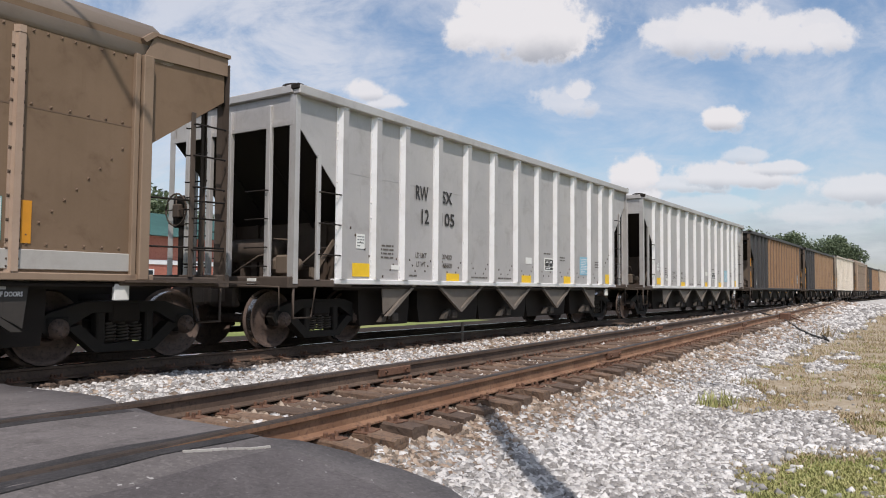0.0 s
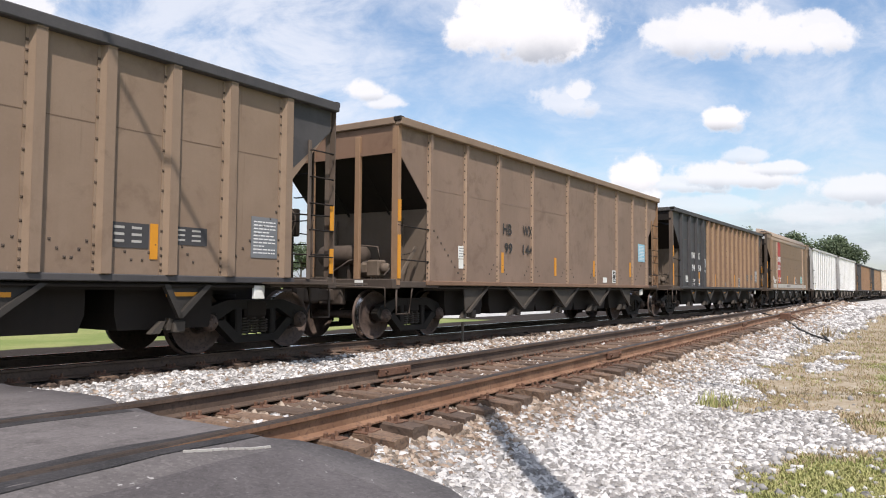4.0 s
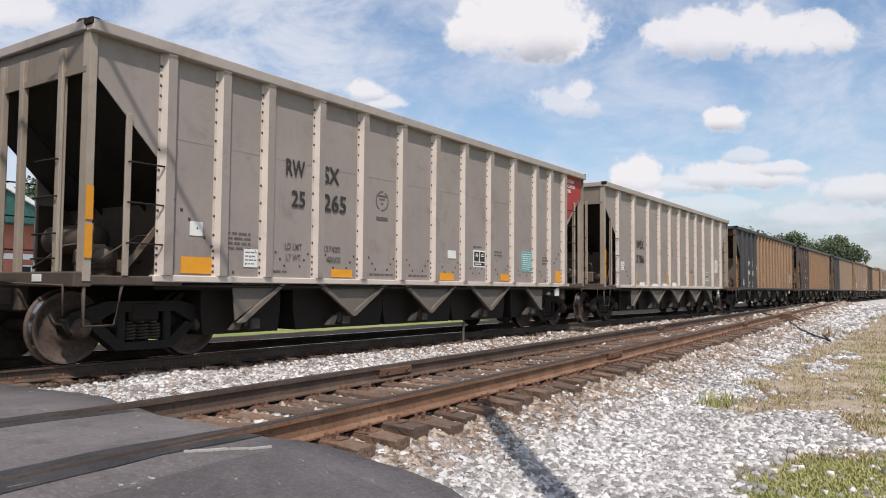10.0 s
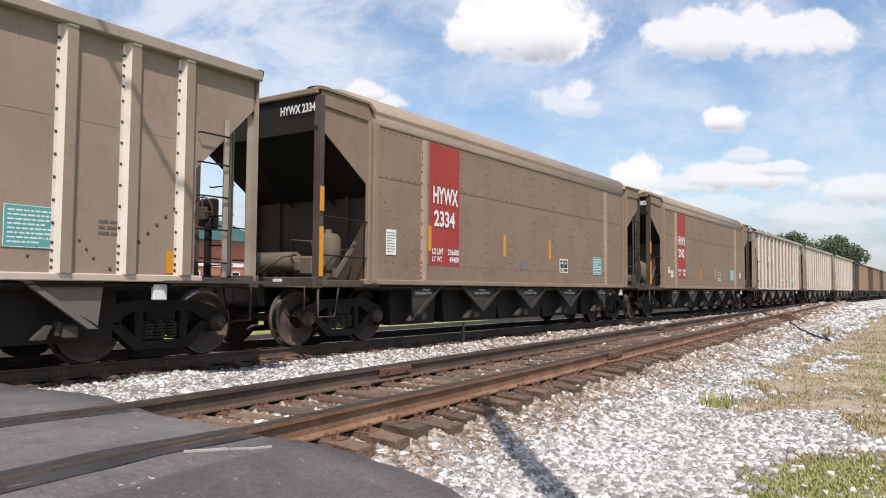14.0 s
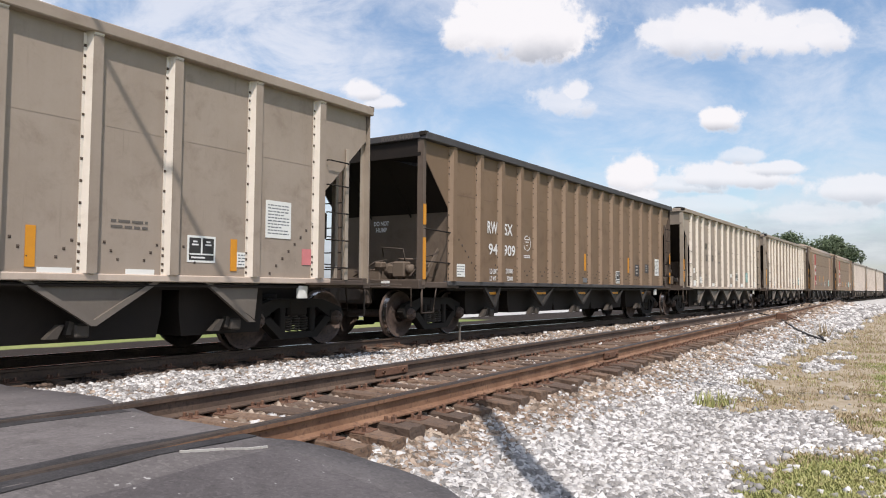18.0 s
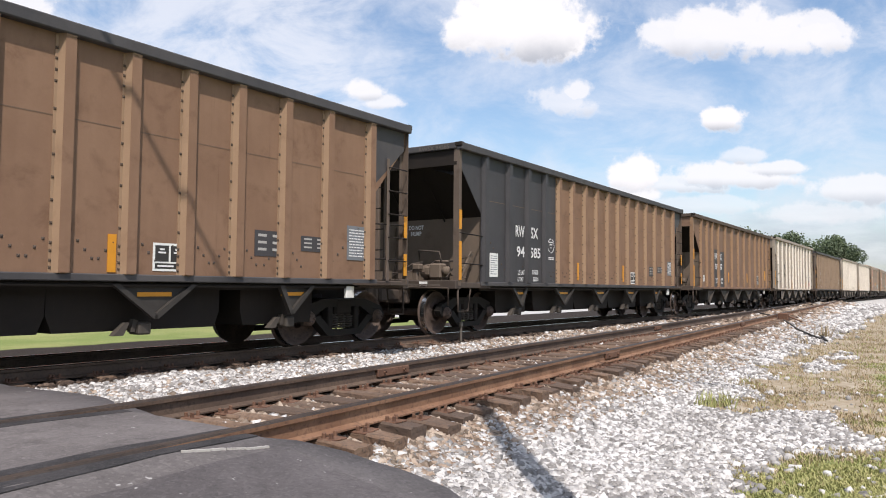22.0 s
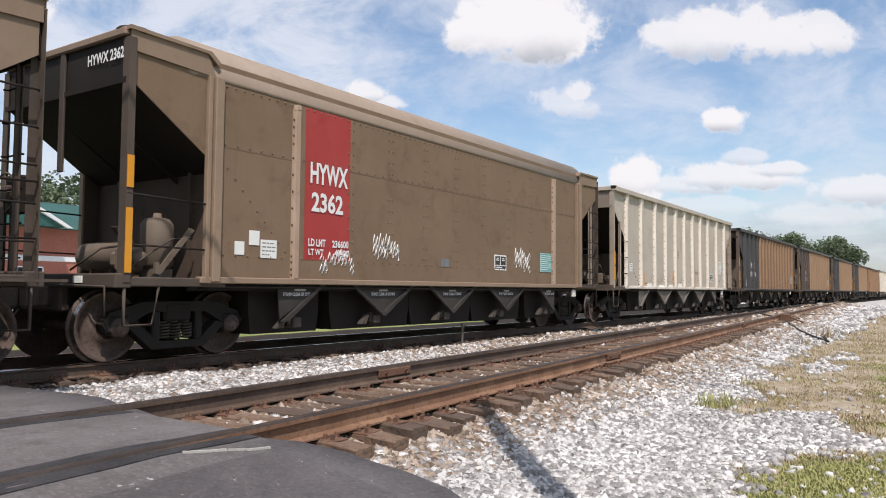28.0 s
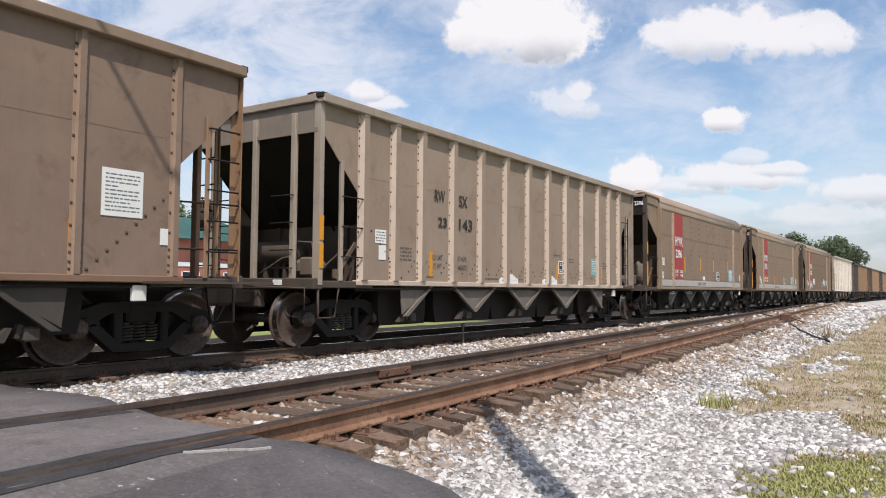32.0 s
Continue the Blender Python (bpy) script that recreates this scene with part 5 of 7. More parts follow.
    part("brake_hose", shared("hose", "brake_hose", "cable", lambda: Shape().tube([(0.05, 0.35, 0.8), (-0.25, 0.33, 0.72), (-0.5, 0.25, 0.42), (-0.75, 0.12, 0.36)], 0.026, 6)), car, at())
    part("white_marker", shared("tag", "marker", "paper", lambda: Shape().bevelled(-0.14, -0.12, -0.1, 0.1, FLOOR - 0.06, FLOOR + 0.03, 0.004)), car, at(-0.75), "white reflective end marker")


def brake_gear(car, L, k):
    """Reservoir, cylinder, hand-brake wheel, valves and pipes on the trailing platform."""
    a = -L / 2 - (0.28 if k["ladder"] == "rail" and not k.get("tank") else 0.0)
    upright = k.get("tank") == "upright"
    if upright:
        part("air_reservoir", shared("tank_up", "air_reservoir", "bulkhead", lambda: Shape().lathe([(0.0, 1.2), (0.16, 1.22), (0.22, 1.28), (0.22, 1.82), (0.16, 1.9), (0.06, 1.92), (0.05, 1.98), (0.0, 1.98)], (0.85, 0, 0), 16, "z")
                                          .box(0.7, 1.0, -0.15, 0.15, FLOOR, 1.22)), car, pose(a, k.get("tank_side", -0.95), 0))
    if not k.get("slim_gear"):
        part("air_reservoir", shared(("tank", upright), "air_reservoir", "bulkhead" if upright else "grime",
                                     lambda: Shape().lathe([(0.0, -0.62), (0.14, -0.6), (0.21, -0.52), (0.21, 0.52), (0.14, 0.6), (0.0, 0.62)], (0.95, 0.35, 1.62 if not upright else 1.42), 16, "y")
                                     .box(0.85, 1.05, 0.1, 0.16, FLOOR, 1.5).box(0.85, 1.05, 0.6, 0.66, FLOOR, 1.5)), car, pose(a, 0, 0))
    else:
        # open platform: a bent guard rail, a rod and a bell crank stand before the bulkhead
        b = pose(-L / 2, 0, 0)
        part("guard_rail", shared("guard_rail", "guard_rail", "end_brown", lambda: Shape().tube([(0.3, -0.55, FLOOR), (0.3, -0.62, 1.45), (0.32, -0.75, 1.56), (0.4, -1.2, 1.55), (0.42, -1.28, 1.45), (0.42, -1.3, FLOOR)], 0.022, 6)), car, b)
        part("brake_rod", shared("brake_rod", "brake_rod", "end_brown", lambda: Shape().tube([(0.15, 0.3, 1.3), (0.2, -0.3, 1.34), (0.25, -0.9, 1.3), (0.6, -1.35, 1.2)], 0.016, 5).tube([(0.5, -0.4, FLOOR), (0.5, -0.5, 1.32), (0.45, -0.95, 1.38), (0.5, -1.0, FLOOR)], 0.018, 5)), car, b)
        part("bell_crank", shared("bell_crank", "bell_crank", "bulkhead", lambda: Shape().bevelled(0.1, 0.2, -0.42, -0.28, FLOOR, 1.48, 0.02).bevelled(0.06, 0.24, -0.5, -0.3, 1.36, 1.5, 0.03).bevelled(0.3, 0.42, -1.42, -1.24, 1.42, 1.52, 0.02)), car, b)
    part("brake_cylinder", shared("cylinder", "brake_cylinder", "bulkhead", lambda: Shape().lathe([(0.0, -0.05), (0.15, -0.05), (0.17, 0.0), (0.17, 0.32), (0.06, 0.4), (0.03, 0.75), (0.0, 0.76)], (0.7, -0.45, 1.33), 16, "x")
                                  .box(0.72, 0.98, -0.55, -0.35, FLOOR, 1.2)), car, pose(a, 0, 0))
    part("control_valve", shared("valve", "control_valve", "bulkhead", lambda: Shape().bevelled(0.35, 0.6, -1.05, -0.75, 1.18, 1.5, 0.03).bevelled(0.38, 0.56, -0.75, -0.6, 1.24, 1.44, 0.03)
                                 .lathe([(0.0, -0.07), (0.1, -0.06), (0.1, 0.06), (0.0, 0.07)], (0.47, -1.12, 1.34), 12, "y").box(0.42, 0.52, -0.95, -0.85, FLOOR, 1.2)), car, pose(a, 0, 0))
    part("hand_brake_wheel", shared("brakewheel", "hand_brake_wheel", "grime", lambda: Shape().tube([(0.0, 0.28 * math.cos(i * math.pi / 10), 0.28 * math.sin(i * math.pi / 10)) for i in range(21)], 0.016, 5)
                                    .tube([(0, -0.28, 0), (0, 0.28, 0)], 0.012, 5).tube([(0, 0, -0.28), (0, 0, 0.28)], 0.012, 5).bevelled(-0.02, 0.14, -0.09, 0.09, -0.14, 0.1, 0.02)),
         car, pose(-L / 2 - 0.12, 1.22, 2.3))
    part("brake_housing", shared("brake_housing", "brake_housing", "under", lambda: Shape().bevelled(0.0, 0.16, -0.2, 0.2, -0.3, 0.26, 0.03).bevelled(0.03, 0.12, -0.06, 0.06, -1.2, -0.28, 0.01)),
         car, pose(-L / 2 - 0.05, 1.22, 2.3))
    part("brake_pipe", shared("pipes", "brake_pipe", "grime", lambda: Shape().tube([(0.45, -1.0, 1.5), (0.45, -0.95, 1.75), (0.6, -0.3, 1.8), (0.9, -0.1, 1.62)], 0.016, 5)
                              .tube([(0.2, -1.3, 1.2), (0.6, -1.25, 1.45), (0.9, -1.2, 1.62), (1.3, -1.1, 1.66)], 0.014, 5).tube([(0.3, 0.2, 1.2), (0.5, -0.2, 1.5), (0.75, -0.3, 1.55)], 0.016, 5)), car, pose(a, 0, 0))
    part("lever_arm", shared("lever_arm", "lever_arm", "bulkhead", lambda: Shape().prism([(0.55, 1.15), (0.62, 1.12), (1.15, 1.75), (1.08, 1.78)], -1.36, -1.33)
                             .prism([(0.55, 1.15), (0.62, 1.12), (0.6, 1.3), (0.55, 1.3)], -1.38, -1.33)), car, pose(a, 0, 0))


def hopper_row(car, L, k):
    """Five discharge hoppers hung under the floor, the outer two half as long."""
    c = L / 2
    mid = k["hopper_pitch"]
    face = k["gusset"]

    low = k["low"]

    def funnel(w):
        return lambda: Shape().prism([(-w, 1.06), (w, 1.06), (w * 0.995, 0.62), (w * 0.93, low), (-w * 0.93, low), (-w * 0.995, 0.62)], -1.2, 1.2)

    g = k.get("gusset_size", 1.0)

    def gusset(half):
        def build():
            s = Shape()
            if g < 1.0:
                # a small plate with a folded rim, its foot well above the funnel's
                u, v = (0.42, 0.2) if half else (0.55, 0.55)
                s.prism([(-u, 0.99), (v, 0.99), (v * 0.05, 0.6), (-u * 0.05, 0.6)], -0.01, 0.01)
                s.prism([(v - 0.03, 1.0), (v + 0.07, 1.0), (0.03, 0.56), (-0.03, 0.56), (-0.01, 0.62)], -0.07, 0.0)
                s.prism([(-u + 0.03, 1.0), (-u - 0.07, 1.0), (-0.03, 0.56), (0.03, 0.56), (0.01, 0.62)], -0.07, 0.0)
            elif half:
                s.prism([(-0.42, 1.02), (0.55, 1.02), (-0.3, 0.54), (-0.36, 0.5)], -0.01, 0.01)
                s.prism([(0.47, 1.03), (0.57, 1.03), (-0.22, 0.47), (-0.34, 0.47)], -0.06, 0.0)
            else:
                s.prism([(-0.82, 1.02), (0.82, 1.02), (0.0, 0.54)], -0.01, 0.01)
                s.prism([(-0.88, 1.03), (-0.77, 1.03), (0.0, 0.57), (0.77, 1.03), (0.88, 1.03), (0.03, 0.5), (-0.03, 0.5)], -0.06, 0.0)
            return s
        return build

    def latch():
        return Shape().prism([(-0.16, 0.36), (-0.02, 0.36), (0.06, 0.52), (0.0, 0.52)], -0.1, 0.0).prism([(0.1, 0.4), (0.16, 0.4), (0.2, 0.54), (0.14, 0.56)], -0.06, 0.02).bevelled(0.18, 0.36, -0.12, 0.12, 0.36, 0.52, 0.02)

    for i in (-2, -1, 0, 1, 2):
        half = abs(i) == 2
        x = i * mid + (0.0 if not half else (0.12 if i < 0 else -0.12))
        w = mid * 0.5 if not half else 0.75
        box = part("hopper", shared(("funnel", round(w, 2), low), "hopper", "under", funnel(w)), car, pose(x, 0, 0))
        for q in (-1, 1):
            m = pose(0, q * 1.46, 0) @ Matrix.Diagonal((-1 if i == 2 else 1, 1 if q < 0 else -1, 1, 1))
            part("gusset_plate", shared(("gusset", half, g), "gusset_plate", face, gusset(half)), box, m)
            if q < 0:
                part("door_latch", shared("latch", "door_latch", "gusset", latch), box, pose(-0.35 if not half else -0.2, q * 1.3, 0))
        if k.get("hopper_tab"):
            part("colour_tab", shared(("tab", k["hopper_tab"]), "colour_tab", k["hopper_tab"], lambda: Shape().box(-0.12, 0.12, -0.004, 0.0, 0.93, 1.0) if k["hopper_tab"] != "orange" else Shape().box(-0.25, 0.25, -0.004, 0.0, 0.845, 0.9)), box, pose(0.0 if not half else 0.05, -1.475, 0))
        if k.get("hopper_words"):
            part("lettering", lettering("STAND CLEAR OF DOORS", 0.66, 0.055, "white", 0.02), box, pose(0.0 if not half else 0.02, -1.475, 0.88, 90))


PLATE = {"O": ("reflector", "orange"), "Y": ("yellow_panel", "yellow"), "W": ("placard", "paper"), "w": ("white_patch", "paper"), "T": ("placard", "teal"), "S": ("placard", "sky_blue"),
         "G": ("plate", "slate"), "P": ("placard", "pink"), "A": ("placard", "amber"), "Q": ("amber_panel", "amber"), "k": ("black_patch", "black"), "V": ("white_patch", "paper")}


def markings(car, L, text, k):
    """Stencils, reflectors and placards on the near side: kind, place from the trailing end, height, width, height."""
    for item in text.split(";"):
        if not item.strip():
            continue
        kind, x, z, w, h = item.split()
        x, z, w, h = float(x) - L / 2, float(z), float(w), float(h)
        y = -HALF - 0.004
        at = pose(x, y, z, 90)
        if kind == "F":
            dice = random.Random(int(w * 1000 + h * 77))
            s = Shape()
            for i in range(max(1, int(h / 0.07))):
                v, u = h / 2 - 0.03 - i * 0.07, -w / 2
                while u < w / 2 - 0.03:
                    b = dice.uniform(0.05, 0.16)
                    s.box(u, min(u + b, w / 2), v - 0.016, v + 0.016, -0.002, 0.002)
                    u += b + 0.03
            part("faded_print", shared(("faint", round(w, 2), round(h, 2)), "faded_print", "faded", lambda: s), car, at)
        elif kind[0] == "f":
            words = {"LDLMT": "LD LMT", "LTWT": "LT WT"}.get(kind[1:], kind[1:])
            part("lettering", lettering(words, w, h, "faded", 0.014), car, pose(x, y - 0.006, z, 90))
        elif kind[0] == "t":
            words = {"LDLMT": "LD LMT", "LTWT": "LT WT"}.get(kind[1:], kind[1:])
            part("lettering", lettering(words, w, h, k["ink"], 0.03 if k.get("bold") else 0.02), car, pose(x, y - 0.012, z, 90))
        elif kind in "LJ":
            q = 1 if kind == "L" else -1
            part("bracket", shared(("bracket", kind), "bracket", "white", lambda: Shape().prism([(q * 0.19, -0.09), (q * 0.19, 0.02), (q * 0.1, 0.04), (-q * 0.08, 0.13), (-q * 0.2, 0.13), (-q * 0.2, -0.09)], -0.004, 0.012, "z")
                                   .lathe([(0.02, 0.012), (0.02, 0.02), (0.0, 0.022)], (0.0, 0.0, 0.0), 6, "z")), car, at)
        elif kind in PLATE:
            name, mat = PLATE[kind]
            if kind == "O":
                w = 0.11
            deep = 0.0 if kind in "wk" else 0.006
            plate = part(name, shared((name, round(w, 2), round(h, 2), kind), name, mat, lambda: Shape().box(-w / 2, w / 2, -h / 2, h / 2, -0.004, deep)), car, at)
            if kind in "WTSG" and h > 0.2 and w > 0.2:
                rows = max(4, int(h / 0.055))
                dice = random.Random(int(w * 900 + h * 70) + ord(kind))
                bars = Shape()
                for i in range(rows):
                    u, v = -w * 0.42, h * 0.42 - h * 0.84 * (i + 0.5) / rows
                    end = w * (0.42 if i % 4 != 3 else dice.uniform(-0.1, 0.3))
                    while u < end - 0.02:
                        n = dice.uniform(0.03, 0.09)
                        bars.box(u, min(u + n, end), v - 0.009, v + 0.009, deep, deep + 0.001)
                        u += n + 0.014
                if kind == "T":
                    for x0, x1, y0, y1 in ((-0.49, 0.49, 0.475, 0.49), (-0.49, 0.49, -0.49, -0.475), (-0.49, -0.475, -0.49, 0.49), (0.475, 0.49, -0.49, 0.49)):
                        bars.box(x0 * w, x1 * w, y0 * h, y1 * h, deep, deep + 0.001)
                part("print", shared(("print", round(w, 2), round(h, 2), kind), "print", "slate" if kind == "W" else "white", lambda: bars), plate)["kind"] = "stuff"
        elif kind in "BK":
            big = kind == "B"
            panel = part("stencil_panel", shared(("panel", kind, round(w, 2), round(h, 2)), "stencil_panel", "paper" if big else "black", lambda: Shape().box(-w / 2, w / 2, -h / 2, h / 2, -0.004, 0.003)), car, at)
            if big:
                # white board with two black squares over a black strip, small white marks in them
                t = 0.03
                for x0, x1, y0, y1, lines in ((-w / 2 + t, -t / 2, -h * 0.16, h / 2 - t, 2), (t / 2, w / 2 - t, -h * 0.16, h / 2 - t, 2), (-w / 2 + t, w / 2 - t, -h / 2 + t, -h * 0.22, 1)):
                    field = part("stencil_field", shared(("field", round(w, 2), round(h, 2), round(x0, 2), lines), "stencil_field", "ink", lambda: Shape().box(x0, x1, y0, y1, 0.0, 0.005)), panel)
                    for i in range(lines):
                        v = y0 + (y1 - y0) * (0.5 if lines == 1 else 0.56 + 0.2 * i)
                        u = (x1 - x0) * (0.28 if i == 0 else 0.18)
                        c = (x0 + x1) / 2 - (0.12 * w if lines == 1 else 0.0)
                        part("print", shared(("field_print", round(u, 3), round(v, 3), round(c, 3)), "print", "white", lambda: Shape().box(c - u, c + u, v - 0.011, v + 0.011, 0.004, 0.007)), panel)
            else:
                for i in range(3):
                    for j in range(2):
                        part("print", shared(("panel_print", round(w, 2), round(h, 2), i, j), "print", "light_sill", lambda: Shape().box(-w * 0.4 + j * w * 0.45, -w * 0.4 + j * w * 0.45 + w * 0.26, h * 0.26 - i * h * 0.27, h * 0.36 - i * h * 0.27, 0.003, 0.005)), panel)
        elif kind == "C":
            def ring():
                s = Shape()
                for i in range(22):
                    if i % 11 in (4,):
                        continue
                    a0, a1 = i * 2 * math.pi / 22, (i + 0.82) * 2 * math.pi / 22
                    r0, r1 = w * 0.43, w * 0.5
                    s.add([(r * math.cos(a), r * math.sin(a), 0.003) for r, a in ((r0, a0), (r1, a0), (r1, a1), (r0, a1))], [(0, 1, 2, 3)])
                for i, (v, g) in enumerate(((0.09, 0.12), (0.03, 0.08), (-0.05, 0.03), (-0.3, 0.16), (-0.34, 0.16))):
                    s.box(-g, g, v - 0.012, v + 0.012, 0.001, 0.003)
                return s
            part("stencil", shared(("ring", round(w, 2)), "stencil", "white" if k["ink"] == "white" else "faded", ring), car, at)
        elif kind == "X":
            dice = random.Random(int(x * 100) + 7)
            s = Shape()
            n = 9
            for i in range(n):
                x0 = -w / 2 + w * i / n
                for j in range(2):
                    z0 = dice.uniform(-0.45, 0.2) * h
                    s.tube([(x0, z0, 0.0), (x0 + w / n * 0.5, z0 + h * dice.uniform(0.2, 0.4), 0.0), (x0 + w / n, z0 + h * dice.uniform(-0.1, 0.1), 0.0), (x0 + w / n * 0.6, z0 - h * 0.1, 0.0)], 0.011, 4)
            part("scrawl", s.mesh("scrawl", [M["white"]]), car, at, "pale spray-painted scrawl")["kind"] = "stuff"


def sill_print(plate, a):
    """Two blocks of small stencilled lines on the pale sill plate."""
    for x, w in ((a - 8.67, 0.63), (a - 7.94, 0.57)):
        for z in (1.295, 1.225):
            u = 0.0
            for n in (0.17, 0.11, 0.2, 0.09):
                if u + n < w:
                    part("print", shared(("sill_print", n), "print", "faded", lambda: Shape().box(0, n - 0.02, -0.001, 0.001, -0.018, 0.018)), plate, pose(x + u, -HALF - 0.022, z))
                u += n


def rivet_field(L, H):
    """Rows of rivet heads on the smooth-sided cars."""
    s = Shape()

    def dot(x, z):
        s.add([(x - 0.018, -0.001, z - 0.018), (x + 0.018, -0.001, z - 0.018), (x + 0.018, -0.001, z + 0.018), (x - 0.018, -0.001, z + 0.018), (x, -0.02, z)], [(0, 1, 4), (1, 2, 4), (2, 3, 4), (3, 0, 4)])
    x = 4.15
    while x < 11.5:
        for i in range(11):
            for q in (-0.055, 0.055):
                if i != 6:
                    dot(x + q - L / 2, 1.55 + i * 0.205 + (0.06 if i > 6 else 0.0))
        x += 1.09
    for i in range(int((L - 2.8) / 0.16)):
        dot(1.5 + i * 0.16 - L / 2, 3.8)
    for i in range(int((L - 2.8) / 0.22)):
        dot(1.5 + i * 0.22 - L / 2, 2.98)
        dot(1.5 + i * 0.22 - L / 2, 1.43)
    for i in range(9):
        dot(1.55 + i * 0.14 - L / 2, 2.65 - i * 0.14)
        dot(L / 2 - 1.55 - i * 0.14, 2.65 - i * 0.14)
    return s


def scatter_bolts(L, posts):
    """Bolt heads beside the stakes where the slope sheets are fixed inside."""
    s = Shape()
    for e in (-1, 1):
        for i in range(9):
            x, z = e * (L / 2 - 1.2 - i * 0.125), 2.1 - i * 0.115
            s.add([(x - 0.022, 0, z - 0.022), (x + 0.022, 0, z - 0.022), (x + 0.022, 0, z + 0.022), (x - 0.022, 0, z + 0.022), (x, -0.02, z)], [(0, 1, 4), (1, 2, 4), (2, 3, 4), (3, 0, 4)])
    for j, p in enumerate(posts[2:-2]):
        for q in (-1, 1):
            for i in range(3):
                x, z = p - L / 2 + q * (0.2 + 0.09 * i), 1.5 - 0.1 * i
                s.add([(x - 0.018, 0, z - 0.018), (x + 0.018, 0, z - 0.018), (x + 0.018, 0, z + 0.018), (x - 0.018, 0, z + 0.018), (x, -0.016, z)], [(0, 1, 4), (1, 2, 4), (2, 3, 4), (3, 0, 4)])
    return s


KINDS = {
    "aluminium": dict(H=4.12, L=14.15, cut=(1.0, 3.54, 2.56), posts=[1.08, 1.96, 2.79, 3.87, 4.95, 6.04, 7.12, 8.17, 9.21, 10.26, 11.36, 12.17, 12.97], sheet="silver", post="silver_post", chord="silver_end",
                      sill="silver_post", end_post="silver_end", end_sheet="silver_end", end_posts=(-0.97, -0.04, 0.47, 1.04), wide_post=0.05, ladder="stile", ink="ink", gusset="gusset_pale", hopper_pitch=2.27, low=0.3),
    "panel": dict(H=4.12, L=14.4, cut=(1.03, 3.52, 2.55), posts=[1.08, 2.41, 3.79, 4.94, 6.08, 7.17, 8.27, 9.36, 10.48, 11.86, 13.2], sheet="tan", post="tan_post", chord="dun", sill="tan_post", end_post="end_post",
                  end_sheet="end_sheet", end_posts=(-0.79, 0.79), wide_post=0.05, tank="upright", tank_side=0.9, ladder="stile", ink="ink", gusset="gusset_pale", hopper_pitch=2.27, low=0.3),
    "brown": dict(H=4.0, L=15.4, cut=(0.95, 3.58, 2.56), posts=[1.04, 2.1, 3.03, 3.95, 4.76, 5.58, 6.42, 7.25, 8.09, 8.93, 9.77, 10.61, 11.45, 12.36, 13.3, 14.37], sheet="brown", post="brown_post", chord="chord", sill="chord",
                  end_post="end_brown", end_sheet="under", end_posts=(-0.12, 0.63), wide_post=0.085, ladder="rail", ink="white", gusset="gusset_dark", hopper_pitch=2.5, low=0.41, black=4.66, gusset_size=0.8, slim_gear=True, hopper_tab="orange"),
    "wide_brown": dict(H=4.02, L=15.3, cut=(1.0, 3.55, 2.56), posts=[1.12, 2.02, 2.88, 3.9, 5.12, 6.37, 7.62, 8.84, 10.1, 11.38, 12.42, 13.32, 14.25], sheet="umber", post="umber_post", chord="dark_bulkhead", sill="umber",
                       end_post="umber_post", end_sheet="umber", end_posts=(-0.6, 0.6), wide_post=0.06, ladder="rail", ink="white", gusset="gusset", hopper_pitch=2.45, low=0.41, bold=True),
    "big_panel": dict(H=4.12, L=14.65, cut=(1.0, 3.5, 2.55), posts=[1.04, 2.36, 3.73, 5.38, 7.4, 9.31, 10.92, 12.29, 13.61], sheet="dusty_umber", post="dust_post", chord="drab", sill="umber", end_post="umber_post",
                      end_sheet="umber", end_posts=(-0.6, 0.6), wide_post=0.06, ladder="rail", ink="ink", gusset="gusset", hopper_pitch=2.3, low=0.41),
    "smooth": dict(H=4.2, L=14.6, cut=(1.2, 3.55, 2.75), posts=[2.84, 11.82], sheet="drab", post="rust_post", chord="chord", sill="drab_post", end_post="grime", end_sheet="under", end_posts=(),
                   wide_post=0.05, ladder="rail", ink="white", gusset="gusset_dark", hopper_pitch=2.24, low=0.28, bold=True, tank="upright", hopper_words=True, hopper_tab="light_sill"),
}


def coal_heap(L, H):
    """The lumpy top of the load, a low ridge along the car, a little of it over the rim in places."""
    s = Shape()
    xs = [-L / 2 + 0.08 + (L - 0.16) * i / 46 for i in range(47)]
    ys = [-1.46, -1.3, -1.05, -0.7, -0.35, 0.0, 0.35, 0.7, 1.05, 1.3, 1.46]
    verts = []
    for i, x in enumerate(xs):
        for y in ys:
            z = H - 0.22 + 0.16 * (1 - (abs(y) / 1.46) ** 2) + 0.12 * noise.noise((x * 1.3, y * 1.3, L * 3)) + 0.06 * noise.noise((x * 5.1, y * 5.1, L))
            verts.append((x, y, z - (0.35 if i in (0, 46) else 0.0)))
    n = len(ys)
    s.add(verts, [(i * n + j, (i + 1) * n + j, (i + 1) * n + j + 1, i * n + j + 1) for i in range(len(xs) - 1) for j in range(n - 1)])
    return s


